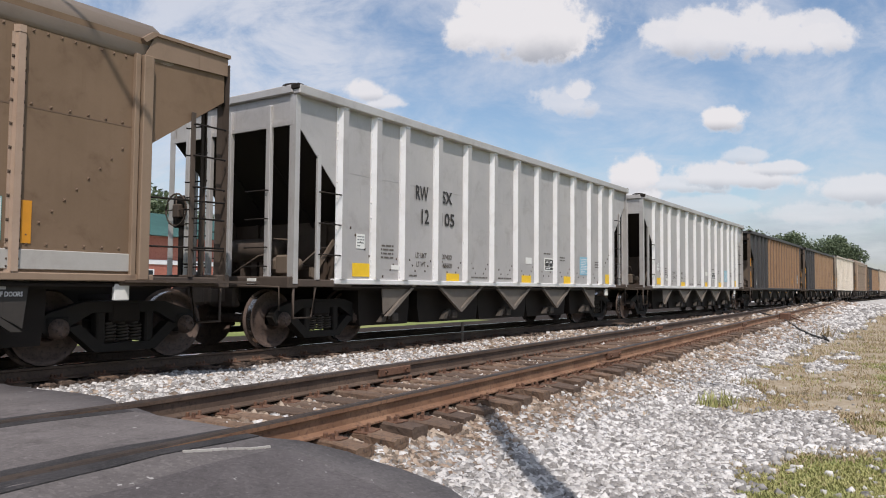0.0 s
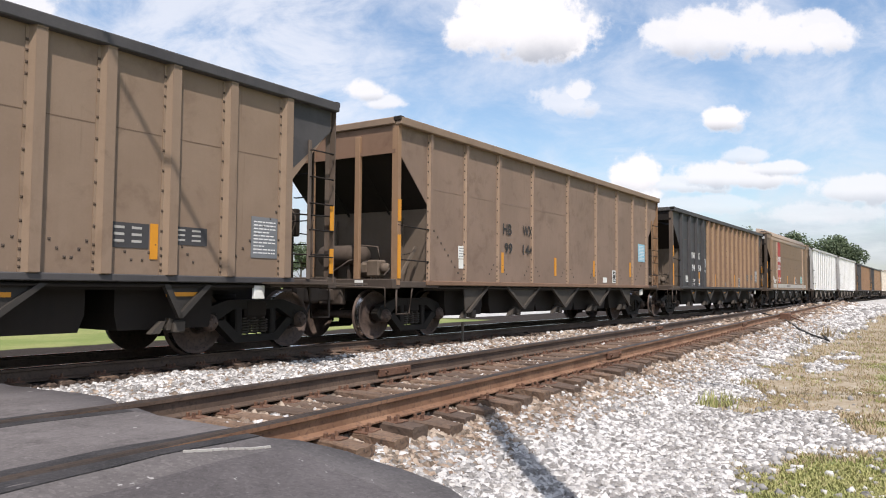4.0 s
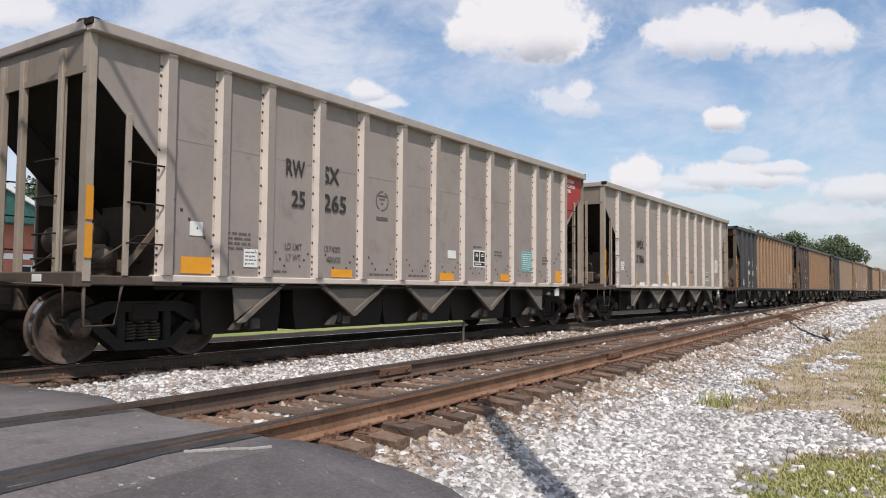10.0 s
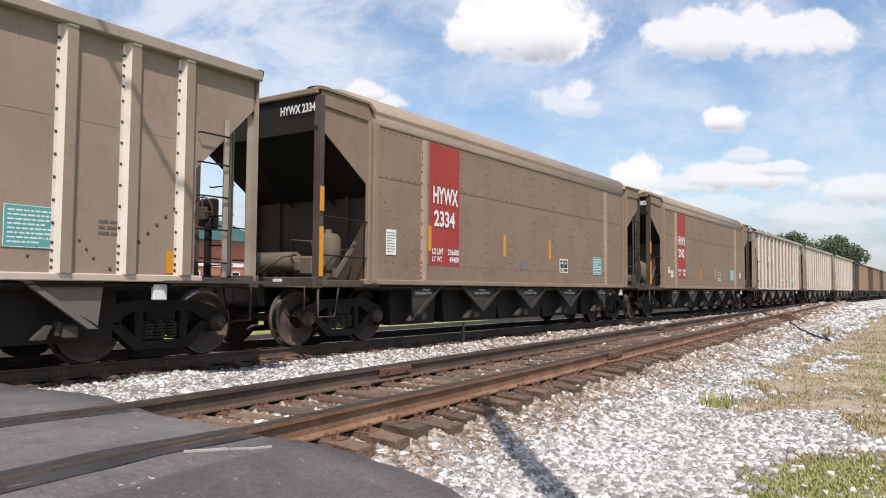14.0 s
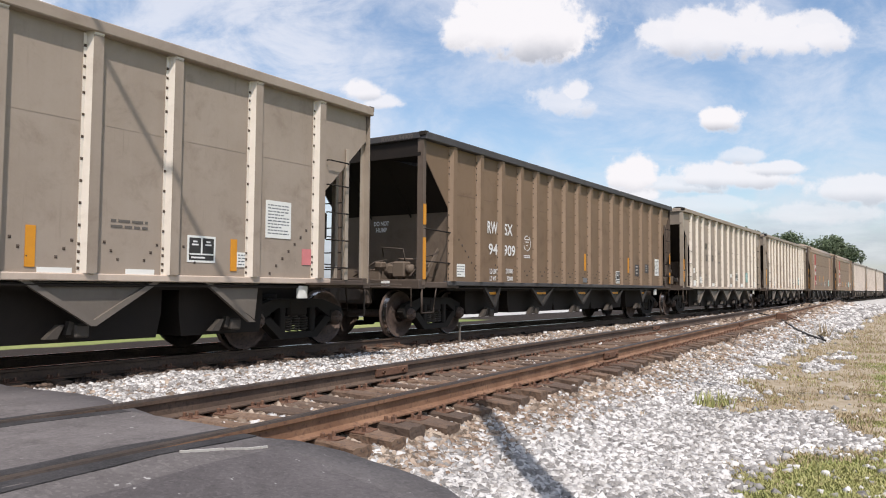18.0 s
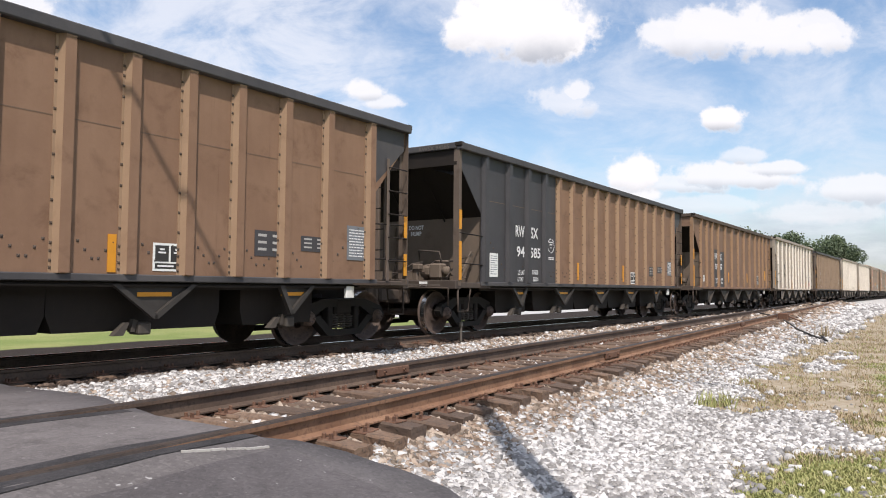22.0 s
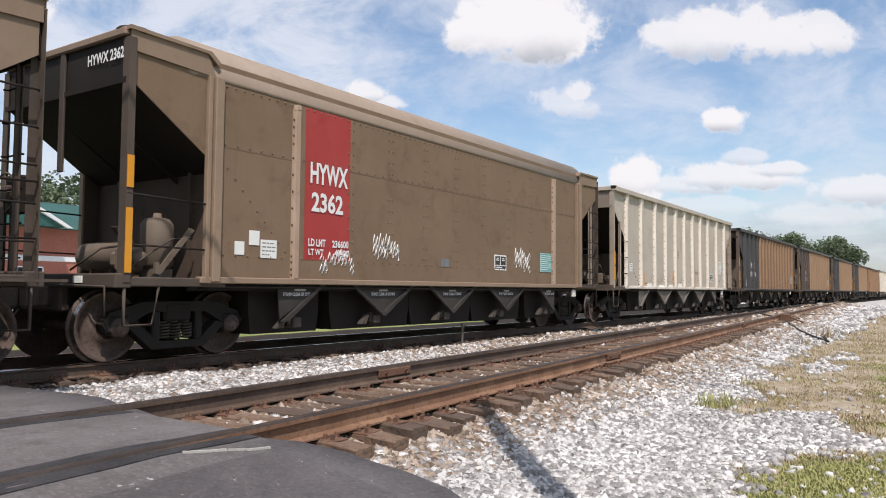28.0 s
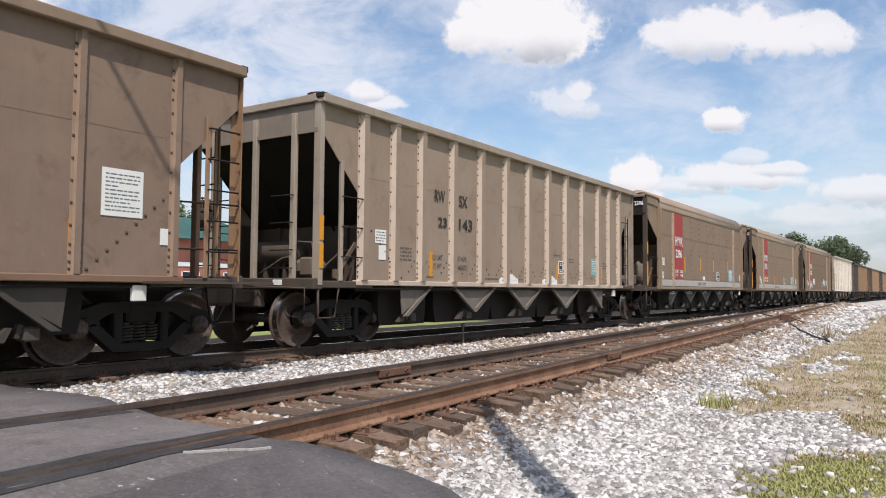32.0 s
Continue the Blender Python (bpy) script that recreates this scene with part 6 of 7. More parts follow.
def hopper_car(kind, length, marks, label, number="", **changes):
    """One coal car of a kind, near side towards -y, with its own markings. Returns its root and its axles."""
    k = dict(KINDS[kind], **changes)
    L, H = length, k["H"]
    stretch = L / k["L"]
    posts = [p * stretch for p in k["posts"]]
    car = tagged(new("hopper_car"), label, "hopper car", "cars of the coal train")
    a = L / 2
    outline = side_outline(L, H, k["cut"])
    black = k.get("black", 0.0)
    skin = k["sheet"]
    for q in (-1, 1):
        lo, hi = (-HALF, -HALF + 0.012) if q < 0 else (HALF - 0.012, HALF)
        if black:
            part("side_sheet", shared(("sheet_a", L, H, q, black), "side_sheet", k.get("black_mat", "black"), lambda: Shape().prism(clipped(outline, -a, -a + black), lo, hi)), car, None, "black-painted side sheets")
            part("side_sheet", shared(("sheet_b", L, H, q, black), "side_sheet", skin, lambda: Shape().prism(clipped(outline, -a + black, a), lo, hi)), car)
        else:
            part("side_sheet", shared(("sheet", L, H, q, kind), "side_sheet", skin, lambda: Shape().prism(outline, lo, hi)), car)
        part("weld_seam", shared(("seam", L, q, kind == "smooth"), "weld_seam", "seam" if k["ink"] == "white" else skin, lambda: Shape().box(-a + 1.2, a - 1.2, q * HALF - 0.003, q * HALF + 0.003, 2.935 if kind == "smooth" else 2.9, 2.95 if kind == "smooth" else 2.912)), car)
        part("side_sill", shared(("sill", L, q, k["cut"][0]), "side_sill", k["sill"], lambda: Shape().bevelled(-a + k["cut"][0] - 0.1, a - k["cut"][0] + 0.1, q * HALF - 0.06, q * HALF + 0.06, FLOOR - 0.05, FLOOR + 0.04, 0.012)), car)
        part("sill_pipe", shared(("pipe", L, q), "sill_pipe", "under", lambda: Shape().tube([(-a + 1.2, q * 1.5, 0.985), (a - 1.2, q * 1.5, 0.985)], 0.025, 6).box(-a + 1.0, a - 1.0, q * 1.42 - 0.02, q * 1.42 + 0.02, 0.93, 1.03)), car)
        slim = kind in ("smooth", "big_panel")
        for p in posts:
            mat = k["post"]
            if black and p < black - 0.2:
                mat = k.get("black_mat", "black")
            # brighter flank colour stands for sunlight on the slant; faces take the sheet's
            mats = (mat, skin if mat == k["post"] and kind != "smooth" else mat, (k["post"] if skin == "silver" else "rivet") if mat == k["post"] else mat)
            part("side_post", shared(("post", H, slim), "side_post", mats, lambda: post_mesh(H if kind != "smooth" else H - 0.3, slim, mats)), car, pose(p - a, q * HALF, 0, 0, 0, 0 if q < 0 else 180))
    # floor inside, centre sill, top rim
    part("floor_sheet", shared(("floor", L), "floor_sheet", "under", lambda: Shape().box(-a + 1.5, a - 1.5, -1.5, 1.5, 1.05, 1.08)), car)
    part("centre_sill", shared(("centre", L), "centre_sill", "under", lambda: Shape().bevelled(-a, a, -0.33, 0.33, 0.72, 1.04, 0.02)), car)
    rim = k["chord"]
    if kind == "smooth":
        def shoulder():
            s = Shape()
            arc = [(-HALF - 0.006, H - 0.36), (-HALF - 0.014, H - 0.31), (-HALF - 0.006, H - 0.2), (-HALF + 0.03, H - 0.06), (-HALF + 0.12, H + 0.08), (-HALF + 0.26, H + 0.19), (-HALF + 0.45, H + 0.26), (-HALF + 0.7, H + 0.3),
                   (-HALF + 0.7, H + 0.27), (-HALF + 0.4, H + 0.2), (-HALF + 0.15, H + 0.04), (-HALF + 0.01, H - 0.36)]
            s.prism(arc, -a + 1.0, a - 1.0, "x")
            s.prism([(-y, z) for y, z in arc], -a + 1.0, a - 1.0, "x")
            # the crown runs down to the end hoods
            n = 8
            for e in (-1, 1):
                for q in (-1, 1):
                    ring = [(e * (a - 1.0), q * y, z) for y, z in arc[:n]] + [(e * (a - 0.78), q * (y + 0.02), H - 0.36 + (z - H + 0.36) * 0.52) for y, z in arc[:n]]
                    s.add(ring, [(i, i + 1, i + 1 + n, i + n) for i in range(n - 1)])
            s.soft = [len(f) == 4 for f in s.f]
            return s
        part("rounded_top", shared(("shoulder", L), "rounded_top", "drab_roof", shoulder), car, None, "rounded top edge, sunlight put into its paler colour")
        for e in (-1, 1):
            def hood():
                s = Shape()
                for q in (-1, 1):
                    s.prism([(0, H - 0.28), (0, H - 0.02), (-e * 1.15, H - 0.02), (-e * 1.3, H - 0.33)], q * HALF - 0.02, q * (HALF + 0.03))
                    s.prism([(e * 0.03, H - 0.03), (e * 0.03, H + 0.02), (-e * 1.2, H + 0.0), (-e * 1.35, H - 0.12), (-e * 1.3, H - 0.16), (-e * 1.15, H - 0.04)], q * (HALF - 0.3), q * (HALF + 0.06))
                s.bevelled(-0.06 if e < 0 else -0.1, 0.1 if e < 0 else 0.06, -1.5, 1.5, H - 0.1, H + 0.01, 0.02)
                return s
            part("end_hood", shared(("hood", e), "end_hood", "drab", hood), car, pose(e * a, 0, 0))
        for e in (-1, 1):
            for q in (-1, 1):
                part("door_post", shared(("door_post", q), "door_post", "drab_post", lambda: Shape().bevelled(-0.13, -0.06, -0.06, 0.02, FLOOR - 0.03, H - 0.33, 0.008).bevelled(-0.04, 0.1, -0.1, 0.02, FLOOR - 0.03, H - 0.33, 0.01)), car,
                     pose(e * (a - 1.3), q * HALF, 0, 0, 0, 0 if q < 0 else 180))
        part("rivets", shared(("rivets", L), "rivets", "seam", lambda: rivet_field(L, H)), car, pose(0, -HALF, 0))["kind"] = "stuff"
        part("pipe_rail", shared(("piperail", L), "pipe_rail", "under", lambda: Shape().tube([(-a + 1.6, -1.5, 1.08), (a - 1.6, -1.5, 1.08)], 0.03, 6)), car)
        if changes.get("light_sill"):
            plate = part("sill_plate", shared(("sill_plate", L), "sill_plate", "light_sill", lambda: Shape().bevelled(-a + 1.6, a - 1.35, -HALF - 0.02, -HALF + 0.04, 1.15, 1.37, 0.008)), car, None, "pale bare-metal sill plate")
            sill_print(plate, a)
    else:
        part("bolts", shared(("bolts", L, kind), "bolts", "grime", lambda: scatter_bolts(L, posts)), car, pose(0, -HALF - 0.001, 0))["kind"] = "stuff"

        def ring():
            s = Shape()
            for q in (-1, 1):
                s.bevelled(-a - 0.04, a + 0.04, q * 1.57 - 0.075, q * 1.57 + 0.075, H - 0.15, H, 0.015)
            for e in (-1, 1):
                s.bevelled(e * a - 0.06, e * a + 0.06, -1.5, 1.5, H - 0.13, H + 0.005, 0.015)
            return s
        part("top_rim", shared(("rim", L, H), "top_rim", rim, ring), car)
        for e in (-1, 1):
            part("corner_cap", shared(("cap", e), "corner_cap", "under", lambda: Shape().bevelled(-0.06, 0.06, -0.09, 0.09, -0.08, 0.012, 0.015)), car, pose(e * a, -1.55, H))
    for e in (-1, 1):
        end_of_car(car, e, L, H, k)
    if kind in ("smooth", "aluminium"):
        part("corner_dome", shared("dome", "corner_dome", "under", lambda: Shape().lathe([(0.0, 0.05), (0.12, 0.045), (0.2, 0.02), (0.22, -0.02), (0.22, -0.06)], (0, 0, 0), 14, "z")), car, pose(-a + 0.16, -1.34, H + 0.02))
    if kind == "smooth":
        part("hanging_bar", shared(("hanging_bar", H), "hanging_bar", "grime", lambda: Shape().bevelled(-0.04, 0.0, -0.06, 0.06, 2.5, H - 0.08, 0.012)), car, pose(-a, -0.04, 0))
    brake_gear(car, L, k)
    hopper_row(car, L, k)
    markings(car, L, marks, k)
    for q in (-1, 1):
        part("tag_plate", shared(("tag_plate", q), "tag_plate", "paper", lambda: Shape().bevelled(-0.1, 0.1, q * 1.5 - 0.03, q * 1.5 + 0.03, 0.8, 1.0, 0.01)), car, pose(q * -(a - 1.5), 0, 0), "white square identification tag")
    # orange reflectors on the trailing corner post
    for z in ((1.35, 1.75, 2.4) if kind in ("brown", "wide_brown", "smooth", "big_panel") else ((1.5, 1.95) if skin != "silver" else ())):
        part("reflector", shared("post_reflector", "reflector", "orange", lambda: Shape().box(-0.045, 0.045, -0.012, 0.0, -0.2, 0.2)), car, pose(-a + 0.03, -1.562, z))
    if kind == "smooth" and number:
        part("lettering", lettering(number, 0.8, 0.15, "white", 0.03), car, pose(-a - 0.035, -1.05, H - 0.3, 90, 0, -90))
        if not changes.get("plain"):
            part("red_stripe", shared(("stripe", L), "red_stripe", "red", lambda: Shape().box(-0.53, 0.53, -0.003, 0.0, 1.42, H - 0.37)), car, pose(3.6 - a, -HALF, 0), "faded red painted stripe")
    if kind == "brown" and black:
        changes = dict(changes, corner_colour=k["chord"])
    if changes.get("corner_colour"):
        part("corner_panel", shared(("corner_panel", L, changes["corner_colour"]), "corner_panel", changes["corner_colour"], lambda: Shape().prism([(a - 0.98, H - 0.15), (a - 0.05, H - 0.15), (a - 0.05, 3.52), (a - 0.95, 2.75)], -HALF - 0.004, -HALF)), car)
        if changes["corner_colour"] == "red":
            for i, w in enumerate(("ROTARY", "COUPLER", "END")):
                part("lettering", lettering(w, 0.07 * len(w), 0.09, "white", 0.03), car, pose(a - 0.9 + 0.035 * len(w), -HALF - 0.007, H - 0.28 - 0.13 * i, 90))
    if k.get("black_mat") == "worn_black":
        dice = random.Random(int(L * 1000) + len(marks))
        for p in posts[:4]:
            for i in range(7):
                w, h = dice.uniform(0.025, 0.075), dice.uniform(0.08, 0.36)
                x, z = p - a + dice.uniform(-0.1, 0.1), 3.62 - abs(dice.gauss(0, 0.38))
                n = 9
                pts = [(w * math.cos(t * 2 * math.pi / n) * dice.uniform(0.5, 1.2), h * math.sin(t * 2 * math.pi / n) * dice.uniform(0.5, 1.2)) for t in range(n)]
                deep = -0.09 if abs(x - p + a) < 0.055 else -0.016
                part("paint_flake", Shape().prism(pts, deep - 0.002, deep).mesh("paint_flake", [M["light_sill"]]), car, pose(x, -HALF, z))
    if kind == "brown" and "tRW" in marks:
        number = "RWSX " + "".join(i.split()[0][1:] for i in marks.split(";") if i.split()[0][0] == "t" and i.split()[0][1:].isdigit() and float(i.split()[2]) > 1.7)
        part("lettering", lettering(number, 0.78, 0.1, "faded", 0.02), car, pose(-a - 0.07, -0.95, H - 0.075, 90, 0, -90))
    part("coal_load", shared(("coal", round(L, 1), H), "coal_load", "coal", lambda: coal_heap(L, H)), car, None, "heaped black coal")
    if kind == "brown":
        for word, z, w in (("DO NOT", 2.36, 0.42), ("HUMP", 2.22, 0.3)):
            part("lettering", lettering(word, w, 0.1, "white", 0.04), car, pose(-a + k["cut"][0] + 0.022, 0.25, z, 90, 0, -90))
        for z in (1.4, 2.1):
            part("reflector", shared("post_reflector", "reflector", "orange", lambda: Shape().box(-0.045, 0.045, -0.012, 0.0, -0.2, 0.2)), car, pose(a - 0.03, -1.562, z))
    axles = []
    for e in (-1, 1):
        truck_parts(car, e * (a - 1.14), axles)
    return car, axles

# trailing end, leading end along the train, then the car
CONSIST = []


def car_at(rear, front, kind, marks, label, **more):
    car, axles = hopper_car(kind, round(front - rear, 2), marks, label, **more)
    CONSIST.append((car, (rear + front) / 2, axles))


car_at(118.11, 132.28, "aluminium", "",
       "silver aluminium hopper car with bright side stakes")
car_at(100.96, 116.39, "brown", "O 3.27 1.54 0.12 0.47; O 5.86 1.54 0.12 0.49; O 9.07 1.55 0.16 0.48; O 12.16 1.54 0.21 0.45; B 10.06 1.35 0.48 0.35; K 11.82 1.60 0.53 0.31; K 12.70 1.64 0.55 0.24; G 14.0 1.7 0.5 0.6; W 1.43 1.4 0.3 0.28",
       "brown ribbed hopper car")
car_at(84.88, 99.30, "panel", "",
       "dusty tan ribbed hopper car")
car_at(67.80, 83.22, "brown", "O 3.27 1.54 0.12 0.47; O 5.86 1.54 0.12 0.49; O 9.07 1.55 0.16 0.48; O 12.16 1.54 0.21 0.45; B 10.06 1.35 0.48 0.35; K 11.82 1.60 0.53 0.31; K 12.70 1.64 0.55 0.24; G 14.0 1.7 0.5 0.6; W 1.43 1.4 0.3 0.28",
       "brown ribbed hopper car")
car_at(51.63, 66.35, "smooth", "",
       "olive-brown smooth-sided hopper car", number="", plain=True)
car_at(36.11, 50.28, "aluminium", "",
       "pale tan ribbed hopper car", sheet="pale", post="pale_post", chord="pale", sill="pale_post", end_post="end_post", end_sheet="end_sheet")
car_at(18.96, 34.39, "brown", "O 3.27 1.54 0.12 0.47; O 5.86 1.54 0.12 0.49; O 9.07 1.55 0.16 0.48; O 12.16 1.54 0.21 0.45; B 10.06 1.35 0.48 0.35; K 11.82 1.60 0.53 0.31; K 12.70 1.64 0.55 0.24; G 14.0 1.7 0.5 0.6; W 1.43 1.4 0.3 0.28",
       "brown ribbed hopper car with a black trailing third")
car_at(1.72, 17.14, "brown", "O 3.27 1.54 0.12 0.47; O 5.86 1.54 0.12 0.49; O 9.07 1.55 0.16 0.48; O 12.16 1.54 0.21 0.45; B 10.06 1.35 0.48 0.35; K 11.82 1.60 0.53 0.31; K 12.70 1.64 0.55 0.24; G 14.0 1.7 0.5 0.6; W 1.43 1.4 0.3 0.28",
       "brown ribbed hopper car with a black trailing third", sheet="umber", post="umber_post")
car_at(-14.16, 0.00, "aluminium", "W 1.58 1.77 0.21 0.25; Y 1.61 1.28 0.46 0.23; Y 4.46 1.20 0.46 0.15; Y 7.64 1.21 0.46 0.17; Y 9.96 1.21 0.46 0.20; Y 12.84 1.28 0.54 0.27; W 7.76 1.65 0.29 0.15; B 8.85 1.59 0.49 0.32; S 11.06 1.61 0.62 0.50; W 2.55 1.35 0.22 0.08; fLDLMT 3.35 1.6 0.36 0.1; f237400 4.2 1.6 0.42 0.1; fLTWT 3.35 1.43 0.3 0.1; f48600 4.25 1.43 0.34 0.1; F 2.2 1.62 0.6 0.28; F 3.0 1.2 0.45 0.08; F 5.45 1.18 0.75 0.12; F 6.6 1.18 0.6 0.12; F 9.5 1.75 0.55 0.14; F 8.75 1.85 0.35 0.08; F 12.0 1.65 0.4 0.25",
       "silver aluminium hopper car with bright side stakes")
car_at(-29.95, -15.78, "aluminium", "W 1.58 1.77 0.21 0.25; Y 1.61 1.28 0.46 0.23; Y 4.46 1.20 0.46 0.15; Y 7.64 1.21 0.46 0.17; Y 9.96 1.21 0.46 0.20; Y 12.84 1.28 0.54 0.27; W 7.76 1.65 0.29 0.15; B 8.85 1.59 0.49 0.32; S 11.06 1.61 0.62 0.50; W 2.55 1.35 0.22 0.08; tRW 3.36 2.79 0.41 0.28; tSX 4.22 2.79 0.37 0.25; t12 3.47 2.35 0.25 0.28; t105 4.25 2.35 0.48 0.26; fLDLMT 3.35 1.6 0.36 0.1; f237400 4.2 1.6 0.42 0.1; fLTWT 3.35 1.43 0.3 0.1; f48600 4.25 1.43 0.34 0.1; F 2.2 1.62 0.6 0.28; F 3.0 1.2 0.45 0.08; F 5.45 1.18 0.75 0.12; F 6.6 1.18 0.6 0.12; F 9.5 1.75 0.55 0.14; F 8.75 1.85 0.35 0.08; F 12.0 1.65 0.4 0.25",
       "silver aluminium hopper car with bright side stakes")
car_at(-46.02, -31.30, "smooth", "O 3.63 1.65 0.14 0.47; O 6.31 1.65 0.16 0.46; O 8.79 1.65 0.21 0.49; O 12.05 1.67 0.19 0.47; B 9.23 1.63 0.52 0.38; T 11.45 1.69 0.68 0.47; W 2.00 1.71 0.18 0.21; W 2.34 1.54 0.30 0.25; W 1.79 1.54 0.16 0.21; W 2.77 1.59 0.09 0.10; tHYWX 3.62 2.81 0.89 0.34; t2010 3.58 2.35 0.74 0.32; tLDLMT 3.35 1.70 0.39 0.12; tLTWT 3.33 1.55 0.34 0.10; t236600 3.9 1.70 0.4 0.12; t49400 3.93 1.55 0.35 0.12",
       "olive-brown smooth-sided hopper car with a red stripe", number="HYWX 2010", light_sill=True, sheet="olive")
car_at(-62.90, -47.47, "brown", "O 3.53 1.46 0.09 0.47; O 6.01 1.38 0.12 0.56; O 9.47 1.40 0.13 0.59; O 12.35 1.42 0.16 0.58; B 10.30 1.35 0.51 0.39; K 12.11 1.60 0.59 0.31; K 12.93 1.64 0.44 0.24; G 14.04 1.69 0.60 0.60; G 7.71 1.25 0.26 0.14; C 4.29 2.08 0.38 0.40; W 1.89 1.41 0.39 0.24; tRW 2.68 2.33 0.44 0.27; tSX 3.41 2.33 0.39 0.27; t94 2.71 1.85 0.39 0.25; t754 3.46 1.85 0.55 0.25; tLDLMT 2.74 1.36 0.33 0.11; t211000 3.45 1.38 0.33 0.11; tLTWT 2.71 1.20 0.28 0.10; t52000 3.48 1.21 0.28 0.10; C 4.35 2.07 0.38 0.38",
       "brown ribbed hopper car with a black trailing third")
car_at(-79.22, -64.65, "big_panel", "O 3.90 1.56 0.14 0.46; O 6.63 1.54 0.14 0.46; O 9.14 1.56 0.18 0.45; O 12.02 1.60 0.20 0.45; B 10.77 1.36 0.49 0.37; W 2.23 1.72 0.31 0.26; W 2.19 1.48 0.19 0.19; S 13.06 2.17 0.60 0.57; W 9.94 1.25 0.28 0.15; tHB 4.11 2.33 0.40 0.25; tWX 5.10 2.35 0.50 0.25; t99 4.16 1.90 0.36 0.24; t144 5.11 1.90 0.52 0.24",
       "dusty umber hopper car with widely spaced stakes")
car_at(-96.39, -80.96, "brown", "O 3.27 1.54 0.12 0.47; O 5.86 1.54 0.12 0.49; O 9.07 1.55 0.16 0.48; O 12.16 1.54 0.21 0.45; B 10.06 1.35 0.48 0.35; K 11.82 1.60 0.53 0.31; K 12.70 1.64 0.55 0.24; G 14.0 1.7 0.5 0.6; W 1.43 1.4 0.3 0.28; tRW 2.68 2.33 0.44 0.27; tSX 3.41 2.33 0.39 0.27; t94 2.71 1.85 0.39 0.25; t436 3.46 1.85 0.55 0.25; tLDLMT 2.74 1.36 0.33 0.11; t211000 3.45 1.38 0.33 0.11; tLTWT 2.71 1.20 0.28 0.10; t52000 3.48 1.21 0.28 0.10; C 4.35 2.07 0.38 0.38",
       "tan-brown ribbed hopper car with a black trailing third", sheet="drab", post="drab_post")
car_at(-113.64, -98.21, "brown", "O 3.60 1.54 0.12 0.47; O 6.19 1.54 0.12 0.49; O 9.40 1.55 0.16 0.48; O 12.49 1.54 0.21 0.45; B 10.39 1.35 0.48 0.35; K 12.15 1.60 0.53 0.31; K 13.03 1.64 0.55 0.24; G 7.82 1.25 0.30 0.16; W 1.43 1.4 0.3 0.28; tRW 2.68 2.33 0.44 0.27; tSX 3.41 2.33 0.39 0.27; t94 2.71 1.85 0.39 0.25; t064 3.46 1.85 0.55 0.25; tLDLMT 2.74 1.36 0.33 0.11; t211000 3.45 1.38 0.33 0.11; tLTWT 2.71 1.20 0.28 0.10; t52000 3.48 1.21 0.28 0.10; C 4.35 2.07 0.38 0.38",
       "brown ribbed hopper car with flaking dark paint", black_mat="worn_black", chord="flaked_chord", sheet="umber", post="umber_post")
car_at(-130.88, -115.45, "brown", "O 6.15 1.66 0.11 0.48; O 9.36 1.67 0.13 0.49; O 12.40 1.65 0.12 0.49; B 10.39 1.34 0.46 0.35; K 12.08 1.60 0.51 0.36; K 13.07 1.66 0.66 0.26; G 14.13 1.70 0.55 0.61; W 1.54 1.37 0.31 0.28; O 2.57 1.71 0.15 0.50; tRW 2.68 2.33 0.44 0.27; tSX 3.41 2.33 0.39 0.27; t94 2.71 1.85 0.39 0.25; t835 3.46 1.85 0.55 0.25; tLDLMT 2.74 1.36 0.33 0.11; t211000 3.45 1.38 0.33 0.11; tLTWT 2.71 1.20 0.28 0.10; t52000 3.48 1.21 0.28 0.10; C 4.35 2.07 0.38 0.38",
       "brown ribbed hopper car with a black trailing third")
car_at(-146.96, -132.54, "panel", "W 1.52 1.71 0.25 0.26; O 2.73 1.30 0.16 0.46; O 5.89 1.38 0.18 0.54; O 8.71 1.38 0.15 0.48; W 12.49 1.99 0.50 0.52; B 11.11 1.53 0.45 0.34; W 3.26 1.15 0.46 0.14; W 4.54 1.13 0.50 0.10; W 5.62 1.14 0.51 0.11; W 6.69 1.16 0.45 0.16; tRWSX 2.99 2.44 0.84 0.28; t3786 3.07 1.97 0.72 0.26; F 2.9 1.2 0.5 0.1; F 8.9 1.65 0.5 0.2; F 6.4 2.3 0.35 0.3",
       "grey ribbed hopper car streaked with dust", sheet="grey", post="grey_post", chord="grey_rim", sill="grey_post", end_post="end_post", end_sheet="end_sheet")
